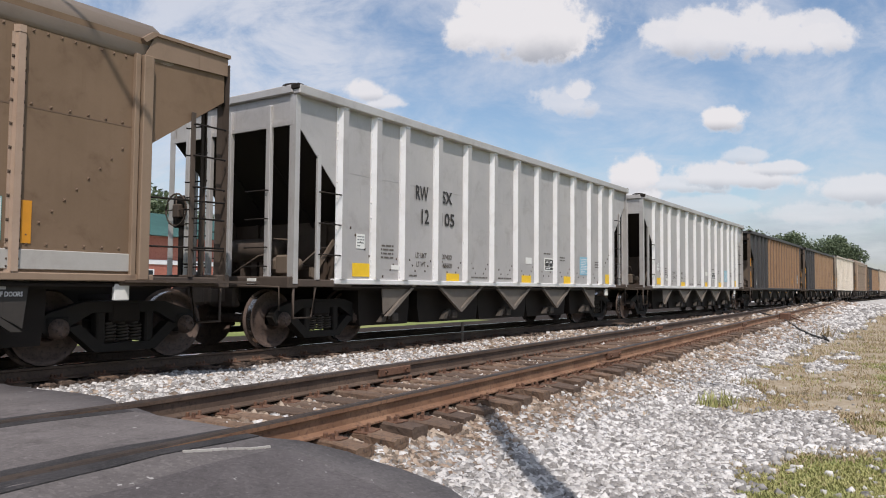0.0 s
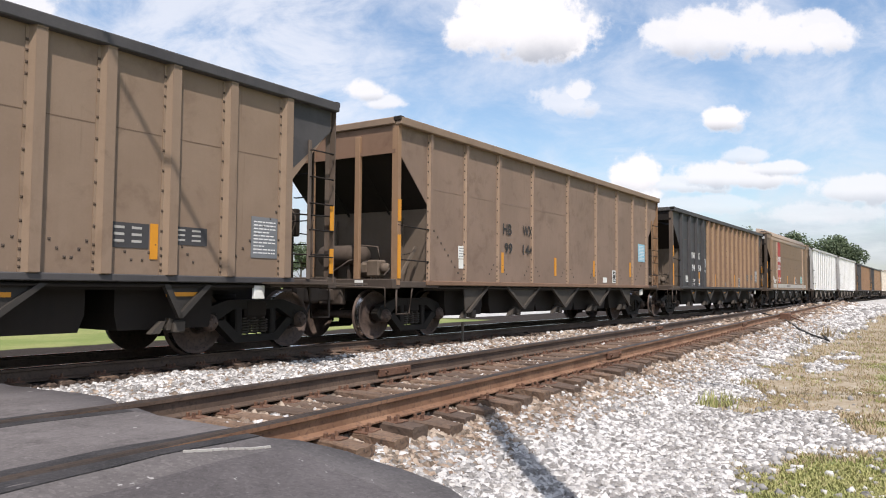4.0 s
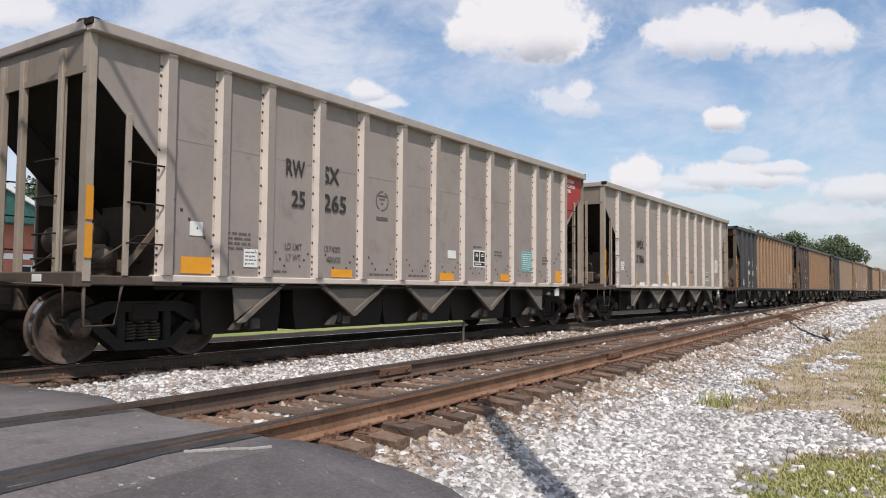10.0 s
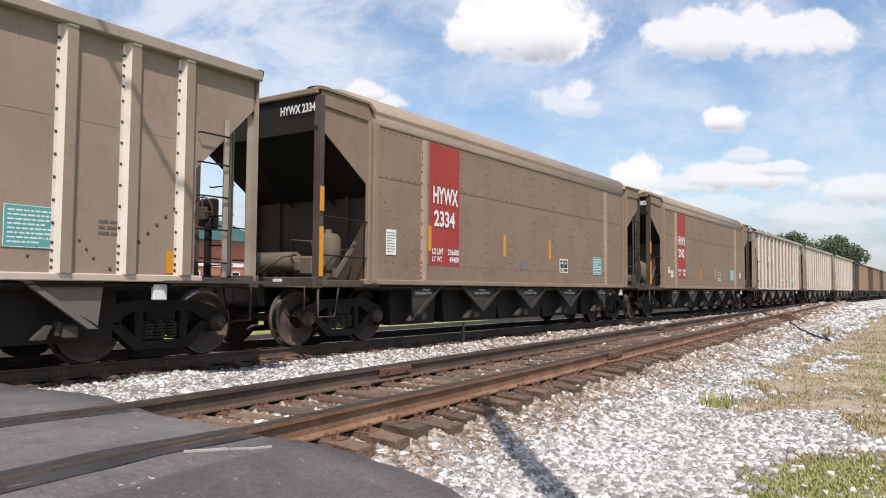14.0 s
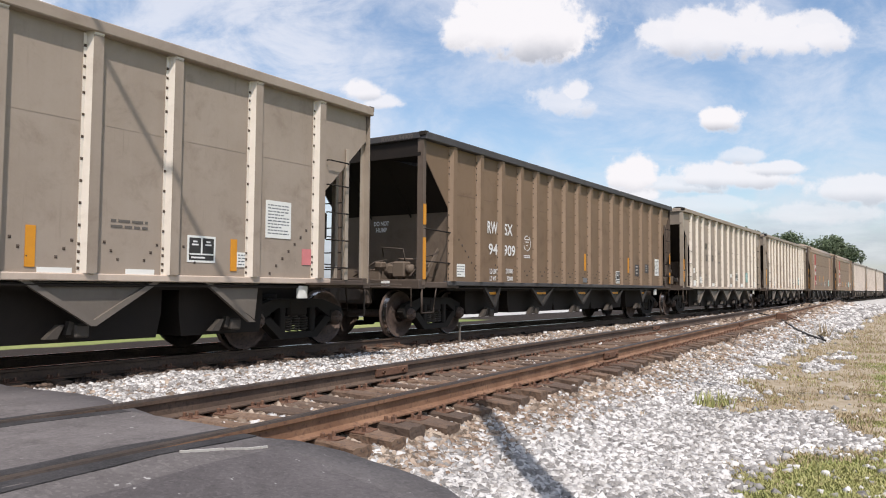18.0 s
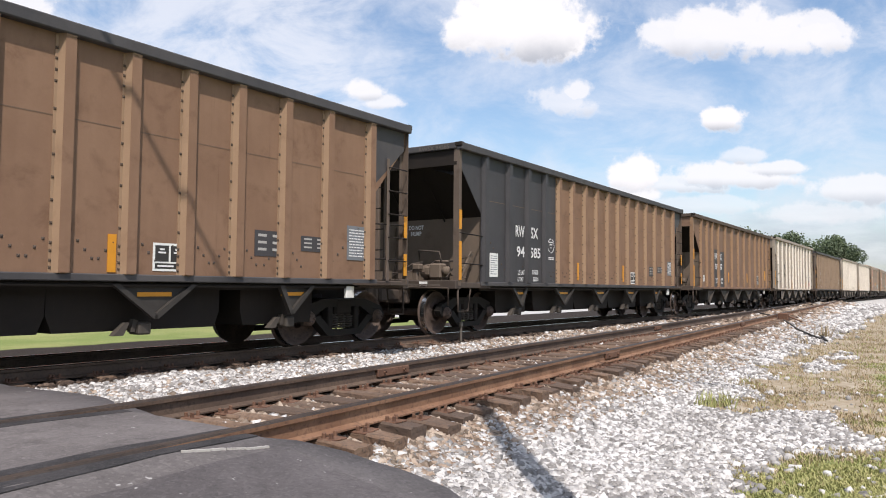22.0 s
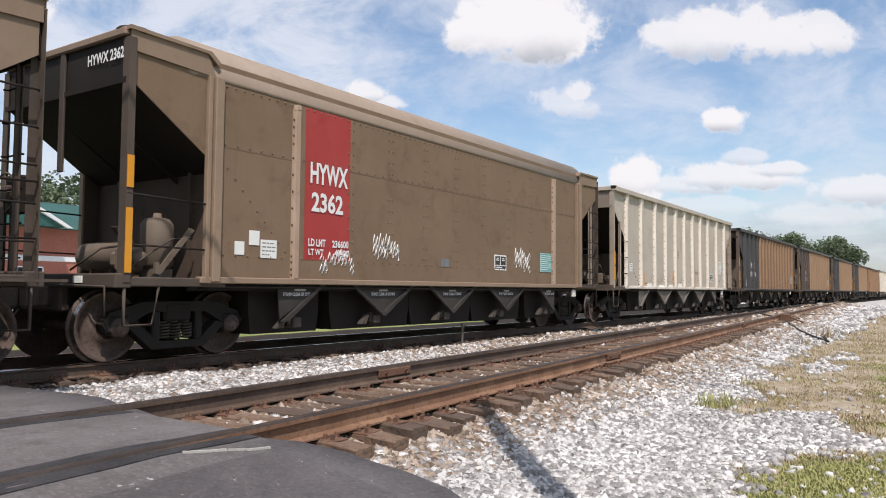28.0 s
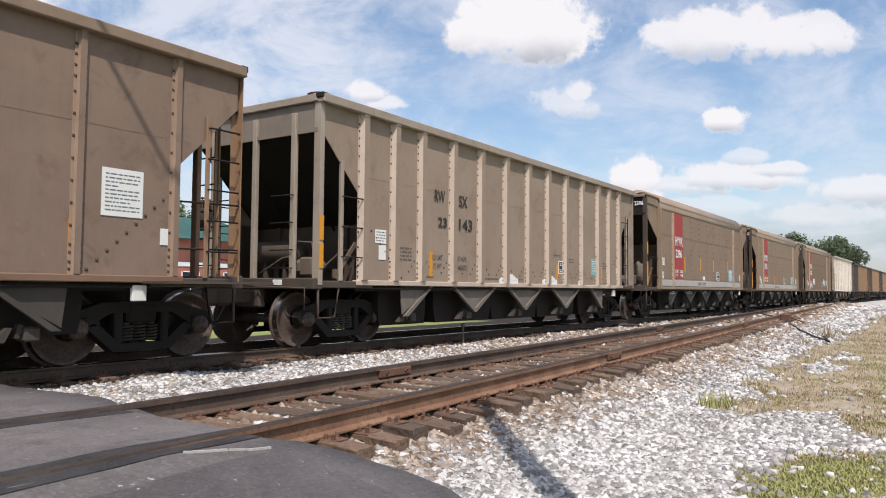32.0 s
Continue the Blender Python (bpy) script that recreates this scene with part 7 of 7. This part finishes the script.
car_at(-162.69, -148.53, "aluminium", "W 1.56 1.75 0.20 0.19; Q 1.58 1.26 0.49 0.22; Q 4.46 1.21 0.50 0.13; Q 7.57 1.21 0.49 0.15; Q 9.94 1.23 0.44 0.15; Q 12.79 1.29 0.51 0.29; W 2.51 1.39 0.25 0.26; W 7.75 1.66 0.29 0.16; B 8.82 1.61 0.49 0.36; T 11.01 1.62 0.60 0.47; tRW 3.36 2.81 0.40 0.26; tSX 4.17 2.80 0.38 0.28; t25 3.43 2.34 0.29 0.26; t265 4.26 2.35 0.55 0.29; C 5.50 2.52 0.36 0.45; fLDLMT 3.35 1.6 0.36 0.1; f237400 4.2 1.6 0.42 0.1; fLTWT 3.35 1.43 0.3 0.1; f48600 4.25 1.43 0.34 0.1; F 2.2 1.62 0.6 0.28; F 3.0 1.2 0.45 0.08; F 5.45 1.18 0.75 0.12; F 6.6 1.18 0.6 0.12; F 9.5 1.75 0.55 0.14; F 8.75 1.85 0.35 0.08; F 12.0 1.65 0.4 0.25",
       "grey-tan aluminium hopper car with a red end panel", sheet="grey", post="grey_post", chord="grey_rim", sill="grey_post", end_post="end_post", end_sheet="end_sheet", corner_colour="red")
car_at(-178.48, -164.31, "aluminium", "Q 4.45 1.20 0.47 0.12; Q 7.54 1.20 0.49 0.15; Q 9.96 1.21 0.58 0.16; Q 12.77 1.27 0.49 0.29; W 3.09 1.60 0.25 0.24; W 7.73 1.64 0.29 0.14; B 8.84 1.57 0.44 0.33; T 11.02 1.62 0.59 0.49; P 2.61 1.36 0.15 0.11; tRW 3.36 2.75 0.43 0.33; tSX 4.24 2.75 0.43 0.30; t452 3.34 2.33 0.48 0.23; t146 4.30 2.33 0.46 0.28; w 3.46 2.77 0.49 0.33; w 4.25 2.76 0.50 0.35; fLDLMT 3.35 1.6 0.36 0.1; f237400 4.2 1.6 0.42 0.1; fLTWT 3.35 1.43 0.3 0.1; f48600 4.25 1.43 0.34 0.1; F 2.2 1.62 0.6 0.28; F 3.0 1.2 0.45 0.08; F 5.45 1.18 0.75 0.12; F 6.6 1.18 0.6 0.12; F 9.5 1.75 0.55 0.14; F 8.75 1.85 0.35 0.08; F 12.0 1.65 0.4 0.25",
       "grey ribbed hopper car with pale lettering patches", sheet="grey", post="grey_post", chord="grey_rim", sill="grey_post", end_post="end_post", end_sheet="end_sheet", corner_colour="sky_blue")
car_at(-194.55, -179.83, "smooth", "O 6.21 1.62 0.12 0.46; O 8.42 1.64 0.12 0.46; B 9.10 1.57 0.45 0.35; T 11.42 1.66 0.72 0.50; O 11.72 1.67 0.15 0.49; W 12.94 1.69 0.22 0.23; G 13.24 1.55 0.26 0.20; W 2.46 1.56 0.29 0.26; W 2.12 1.68 0.21 0.21; tHYWX 3.62 2.81 0.89 0.34; t2002 3.58 2.35 0.74 0.32; tLDLMT 3.35 1.70 0.39 0.12; tLTWT 3.33 1.55 0.34 0.10; t236600 3.9 1.70 0.4 0.12; t49400 3.93 1.55 0.35 0.12",
       "olive-brown smooth-sided hopper car with a red stripe", number="HYWX 2002")
car_at(-210.36, -195.63, "smooth", "W 1.88 1.80 0.28 0.46; O 3.08 1.94 0.13 0.49; O 6.02 1.94 0.19 0.48; O 8.32 1.96 0.17 0.47; O 11.91 1.94 0.22 0.53; B 9.14 1.58 0.48 0.35; T 11.36 1.64 0.62 0.50; G 6.91 1.51 0.34 0.16; tHYWX 3.62 2.81 0.89 0.34; t2334 3.58 2.35 0.74 0.32; tLDLMT 3.35 1.70 0.39 0.12; tLTWT 3.33 1.55 0.34 0.10; t236600 3.9 1.70 0.4 0.12; t49400 3.93 1.55 0.35 0.12",
       "olive-brown smooth-sided hopper car with a red stripe", number="HYWX 2334")
car_at(-225.87, -211.71, "aluminium", "W 1.56 1.75 0.20 0.19; O 1.58 1.26 0.49 0.22; O 4.46 1.21 0.50 0.13; O 7.57 1.21 0.49 0.15; O 9.94 1.23 0.44 0.15; O 12.79 1.29 0.51 0.29; W 2.51 1.39 0.25 0.26; W 7.75 1.66 0.29 0.16; B 8.82 1.61 0.49 0.36; T 11.01 1.62 0.60 0.47; C 5.50 2.52 0.36 0.45; fLDLMT 3.35 1.6 0.36 0.1; f237400 4.2 1.6 0.42 0.1; fLTWT 3.35 1.43 0.3 0.1; f48600 4.25 1.43 0.34 0.1; F 2.2 1.62 0.6 0.28; F 3.0 1.2 0.45 0.08; F 5.45 1.18 0.75 0.12; F 6.6 1.18 0.6 0.12; F 9.5 1.75 0.55 0.14; F 8.75 1.85 0.35 0.08; F 12.0 1.65 0.4 0.25; tRW 3.36 2.81 0.40 0.26; tSX 4.2 2.80 0.38 0.26; t23 3.43 2.34 0.29 0.26; t122 4.26 2.35 0.5 0.26",
       "dusty tan ribbed hopper car", sheet="tan", post="pale_post", chord="dun", sill="tan_post", end_post="end_post", end_sheet="end_sheet")
car_at(-241.66, -227.49, "aluminium", "W 1.56 1.75 0.20 0.19; V 1.58 1.26 0.49 0.22; V 4.46 1.21 0.50 0.13; V 7.57 1.21 0.49 0.15; V 9.94 1.23 0.44 0.15; V 12.79 1.29 0.51 0.29; W 2.51 1.39 0.25 0.26; W 7.75 1.66 0.29 0.16; B 8.82 1.61 0.49 0.36; T 11.01 1.62 0.60 0.47; C 5.50 2.52 0.36 0.45; fLDLMT 3.35 1.6 0.36 0.1; f237400 4.2 1.6 0.42 0.1; fLTWT 3.35 1.43 0.3 0.1; f48600 4.25 1.43 0.34 0.1; F 2.2 1.62 0.6 0.28; F 3.0 1.2 0.45 0.08; F 5.45 1.18 0.75 0.12; F 6.6 1.18 0.6 0.12; F 9.5 1.75 0.55 0.14; F 8.75 1.85 0.35 0.08; F 12.0 1.65 0.4 0.25; tRW 3.36 2.81 0.40 0.26; tSX 4.2 2.80 0.38 0.26; t23 3.43 2.34 0.29 0.26; t143 4.26 2.35 0.5 0.26",
       "pale tan ribbed hopper car with worn stakes", sheet="dun", post="pale_post", chord="dun", sill="tan_post", end_post="end_post", end_sheet="end_sheet")
car_at(-258.80, -243.38, "brown", "O 7.83 1.73 0.13 0.47; O 11.25 1.74 0.14 0.48; B 10.42 1.35 0.49 0.37; K 12.19 1.60 0.67 0.38; K 13.13 1.68 0.63 0.29; W 14.15 1.75 0.62 0.57; G 7.85 1.23 0.31 0.13; W 1.39 1.35 0.33 0.26; tRW 2.68 2.33 0.44 0.27; tSX 3.41 2.33 0.39 0.27; t94 2.71 1.85 0.39 0.25; t909 3.46 1.85 0.55 0.25; tLDLMT 2.74 1.36 0.33 0.11; t211000 3.45 1.38 0.33 0.11; tLTWT 2.71 1.20 0.28 0.10; t52000 3.48 1.21 0.28 0.10; C 4.35 2.07 0.38 0.38",
       "all-brown ribbed hopper car with white stencils", black=0.0, chord="chord", sheet="olive", post="drab_post")
car_at(-274.89, -260.47, "panel", "O 8.70 1.41 0.11 0.46; B 10.98 1.48 0.46 0.36; O 11.53 1.42 0.14 0.45; W 11.71 1.36 0.25 0.21; W 12.37 1.99 0.51 0.56; P 12.99 1.45 0.22 0.25; W 8.98 1.14 0.40 0.08; W 10.06 1.15 0.40 0.07; W 1.55 1.61 0.28 0.25; O 5.84 1.40 0.20 0.55; tRWSX 3.08 2.46 0.88 0.27; t23616 3.11 1.98 0.80 0.25; F 6.4 2.3 0.35 0.3; F 9.9 1.7 0.5 0.2",
       "dusty tan ribbed hopper car", sheet="dun", post="pale_post")
car_at(-291.68, -276.37, "wide_brown", "k 3.54 1.94 0.81 1.61; k 4.62 1.90 0.97 1.57; W 1.55 1.47 0.30 0.27; O 3.19 1.56 0.10 0.48; O 5.82 1.57 0.14 0.46; O 9.62 1.60 0.15 0.45; B 12.14 1.52 0.70 0.42; tRW 3.56 2.45 0.44 0.27; tSX 4.34 2.44 0.40 0.28; t97 3.58 2.00 0.35 0.25; t197 4.37 2.00 0.43 0.27; A 13.80 1.79 0.54 0.51; tLDLMT 3.62 1.45 0.33 0.1; t235400 4.5 1.46 0.36 0.1; tLTWT 3.6 1.3 0.28 0.1; t50600 4.52 1.31 0.3 0.1",
       "dark umber hopper car with black lettering panels")
car_at(-308.75, -293.32, "brown", "O 6.03 1.46 0.11 0.47; O 9.45 1.47 0.13 0.50; B 10.34 1.34 0.50 0.37; K 12.09 1.59 0.44 0.32; O 12.41 1.50 0.17 0.48; K 13.04 1.66 0.62 0.22; G 14.12 1.74 0.57 0.50; W 1.47 1.50 0.35 0.53; tRW 2.68 2.33 0.44 0.27; tSX 3.41 2.33 0.39 0.27; t94 2.71 1.85 0.39 0.25; t585 3.46 1.85 0.55 0.25; tLDLMT 2.74 1.36 0.33 0.11; t211000 3.45 1.38 0.33 0.11; tLTWT 2.71 1.20 0.28 0.10; t52000 3.48 1.21 0.28 0.10; C 4.35 2.07 0.38 0.38; O 3.2 1.5 0.1 0.45",
       "brown ribbed hopper car with a black trailing third")
car_at(-325.99, -310.57, "brown", "O 9.57 1.37 0.11 0.46; B 10.38 1.35 0.49 0.36; K 12.12 1.62 0.63 0.38; O 12.44 1.37 0.12 0.49; K 13.07 1.66 0.65 0.24; G 14.11 1.73 0.58 0.58; W 1.43 1.53 0.27 0.27; tRW 2.68 2.33 0.44 0.27; tSX 3.41 2.33 0.39 0.27; t94 2.71 1.85 0.39 0.25; t430 3.46 1.85 0.55 0.25; tLDLMT 2.74 1.36 0.33 0.11; t211000 3.45 1.38 0.33 0.11; tLTWT 2.71 1.20 0.28 0.10; t52000 3.48 1.21 0.28 0.10; C 4.35 2.07 0.38 0.38; O 3.25 1.5 0.1 0.45; O 6.2 1.45 0.1 0.45",
       "brown ribbed hopper car with a black trailing third", sheet="brown")
car_at(-343.24, -327.81, "brown", "S 14.09 1.71 0.58 0.56; W 1.40 1.36 0.28 0.25; O 3.58 1.47 0.13 0.48; O 6.09 1.44 0.14 0.48; O 9.53 1.47 0.16 0.48; O 12.47 1.48 0.21 0.47; B 10.42 1.34 0.55 0.38; K 12.15 1.58 0.32 0.34; X 4.36 1.47 0.54 0.66; tRW 2.66 2.30 0.47 0.28; tSX 3.38 2.31 0.40 0.29; t93 2.69 1.85 0.38 0.28; t015 3.46 1.83 0.52 0.27",
       "brown ribbed hopper car with scratched dark end", black_mat="worn_black", chord="flaked_chord", bold=True)
car_at(-360.48, -345.06, "brown", "O 6.05 1.90 0.11 0.48; O 9.31 1.90 0.13 0.44; O 12.32 1.92 0.15 0.46; B 10.25 1.35 0.49 0.35; K 12.02 1.67 0.52 0.41; K 12.91 1.71 0.52 0.32; G 13.99 1.71 0.60 0.57; W 1.43 1.4 0.3 0.28; tRW 2.66 2.30 0.47 0.28; tSX 3.38 2.31 0.40 0.29; t93 2.69 1.85 0.38 0.28; t374 3.46 1.83 0.52 0.27",
       "dark brown ribbed hopper car with a black end", sheet="umber", post="umber_post", bold=True)
car_at(-376.57, -362.15, "panel", "W 1.52 1.71 0.25 0.26; O 2.73 1.30 0.16 0.46; O 5.89 1.38 0.18 0.54; O 8.71 1.38 0.15 0.48; W 12.49 1.99 0.50 0.52; B 11.11 1.53 0.45 0.34; W 3.26 1.15 0.46 0.14; W 4.54 1.13 0.50 0.10; W 5.62 1.14 0.51 0.11; W 6.69 1.16 0.45 0.16; F 2.9 1.2 0.5 0.1; F 8.9 1.65 0.5 0.2; F 6.4 2.3 0.35 0.3",
       "pale weathered ribbed hopper car", sheet="pale", post="pale_post", chord="pale", sill="pale_post", end_post="end_post", end_sheet="end_sheet")
car_at(-392.59, -377.86, "smooth", "W 2.34 1.55 0.31 0.27; W 2.06 1.70 0.19 0.21; W 1.79 1.54 0.17 0.19; B 9.24 1.58 0.53 0.34; T 11.53 1.65 0.66 0.47; X 5.13 1.69 0.75 0.53; X 10.29 1.67 0.76 0.56; X 3.84 1.41 0.82 0.42; G 7.01 1.50 0.28 0.16; tHYWX 3.62 2.81 0.89 0.34; t2362 3.58 2.35 0.74 0.32; tLDLMT 3.35 1.70 0.39 0.12; tLTWT 3.33 1.55 0.34 0.10; t236600 3.9 1.70 0.4 0.12; t49400 3.93 1.55 0.35 0.12",
       "olive-brown smooth-sided hopper car with spray-paint scrawls", number="HYWX 2362", sheet="olive")
car_at(-408.39, -393.67, "smooth", "O 3.63 1.64 0.12 0.46; O 6.02 1.65 0.13 0.46; O 8.77 1.64 0.15 0.46; B 9.22 1.58 0.47 0.34; T 11.50 1.66 0.65 0.50; O 12.00 1.66 0.17 0.48; W 2.36 1.53 0.29 0.25; W 2.10 1.67 0.19 0.20; W 13.06 1.62 0.25 0.34; tHYWX 3.62 2.81 0.89 0.34; t2430 3.58 2.35 0.74 0.32; tLDLMT 3.35 1.70 0.39 0.12; tLTWT 3.33 1.55 0.34 0.10; t236300 3.9 1.70 0.4 0.12; t49700 3.93 1.55 0.35 0.12",
       "olive-brown smooth-sided hopper car with a red stripe", number="HYWX 2430", light_sill=True)
car_at(-424.19, -409.47, "smooth", "O 6.50 2.02 0.12 0.51; O 8.49 2.02 0.13 0.50; O 10.97 2.05 0.15 0.52; B 9.21 1.60 0.48 0.37; S 11.46 1.68 0.66 0.52; W 13.30 1.60 0.25 0.28; W 7.01 1.49 0.31 0.16; W 1.77 2.01 0.32 0.26; W 1.72 1.53 0.23 0.23; O 4.37 1.97 0.24 0.58; tHYWX 3.62 2.81 0.89 0.34; t2396 3.58 2.35 0.74 0.32; tLDLMT 3.35 1.70 0.39 0.12; tLTWT 3.33 1.55 0.34 0.10; t236600 3.9 1.70 0.4 0.12; t49400 3.93 1.55 0.35 0.12",
       "olive-brown smooth-sided hopper car with a red stripe", number="HYWX 2396", light_sill=True)
car_at(-439.71, -425.54, "aluminium", "O 8.76 1.43 0.10 0.40; O 11.67 1.42 0.11 0.45; B 9.06 1.56 0.44 0.34; T 11.26 1.62 0.61 0.46; W 12.93 1.57 0.20 0.21; J 5.98 1.2 0.4 0.2; L 6.46 1.2 0.4 0.2; J 8.12 1.2 0.4 0.2; L 8.55 1.2 0.4 0.2; J 10.28 1.2 0.4 0.2; W 1.58 1.90 0.30 0.24; W 1.63 1.62 0.19 0.26; O 3.13 1.46 0.15 0.47; O 5.97 1.48 0.18 0.45; tRW 3.41 2.81 0.36 0.25; tSX 4.27 2.79 0.33 0.24; t23 3.51 2.30 0.31 0.20; t143 4.37 2.31 0.51 0.24; fLDLMT 3.35 1.6 0.36 0.1; f237400 4.2 1.6 0.42 0.1; fLTWT 3.35 1.43 0.3 0.1; f48600 4.25 1.43 0.34 0.1; F 2.2 1.62 0.6 0.28; F 3.0 1.2 0.45 0.08; F 5.45 1.18 0.75 0.12; F 6.6 1.18 0.6 0.12; F 9.5 1.75 0.55 0.14; F 8.75 1.85 0.35 0.08; F 12.0 1.65 0.4 0.25",
       "dusty tan ribbed hopper car", sheet="tan", post="tan_post", chord="dun", sill="tan_post", end_post="end_post", end_sheet="end_sheet")
car_at(-455.93, -441.36, "big_panel", "W 12.80 2.12 0.55 0.58; O 12.19 1.52 0.11 0.47; W 13.43 1.62 0.18 0.21; B 11 1.5 0.45 0.35",
       "dusty umber hopper car with widely spaced stakes")
car_at(-471.94, -457.52, "panel", "",
       "dusty tan ribbed hopper car")

# ---- motion of the train ----
RUN = [(0.0, 38.13), (1.0, 51.09), (2.0, 64.04), (3.0, 76.99), (6.0, 115.92), (7.0, 128.80), (8.0, 141.67), (9.0, 154.59), (10.0, 167.50), (11.0, 180.40), (12.0, 193.30), (13.0, 206.18), (14.0, 219.06), (17.0, 257.61), (18.0, 270.44), (19.0, 283.32), (20.0, 296.06), (21.0, 308.85), (22.0, 321.62), (23.0, 334.38), (24.0, 347.15), (25.0, 359.95), (28.0, 397.93), (29.0, 410.58), (30.0, 423.22), (31.0, 435.83), (32.0, 448.42)]


def motions():
    """The cars roll along the main track; their wheels turn with the way they go."""
    times = [t for t, s in RUN]
    for car, middle, axles in CONSIST:
        walk(car, [(t, pose(middle + s, MAIN, 0.0)) for t, s in RUN])
    first = {}
    steps = [i / FPS for i in range(int(32 * FPS) + 1)]
    for car, middle, axles in CONSIST:
        for side, axle in axles:
            if side not in first:
                turns = [math.degrees(float(np.interp(t, times, [s for _, s in RUN])) / 0.457) for t in steps]
                walk(axle, [(t, pose(side * 0.89, 0, 0.457, 0, a % 360.0, 0)) for t, a in zip(steps, turns)])
                first[side] = axle
            else:
                own = axle.animation_data_create()
                axle.rotation_mode = "QUATERNION"
                own.action = first[side].animation_data.action
                own.action_slot = first[side].animation_data.action_slot


motions()
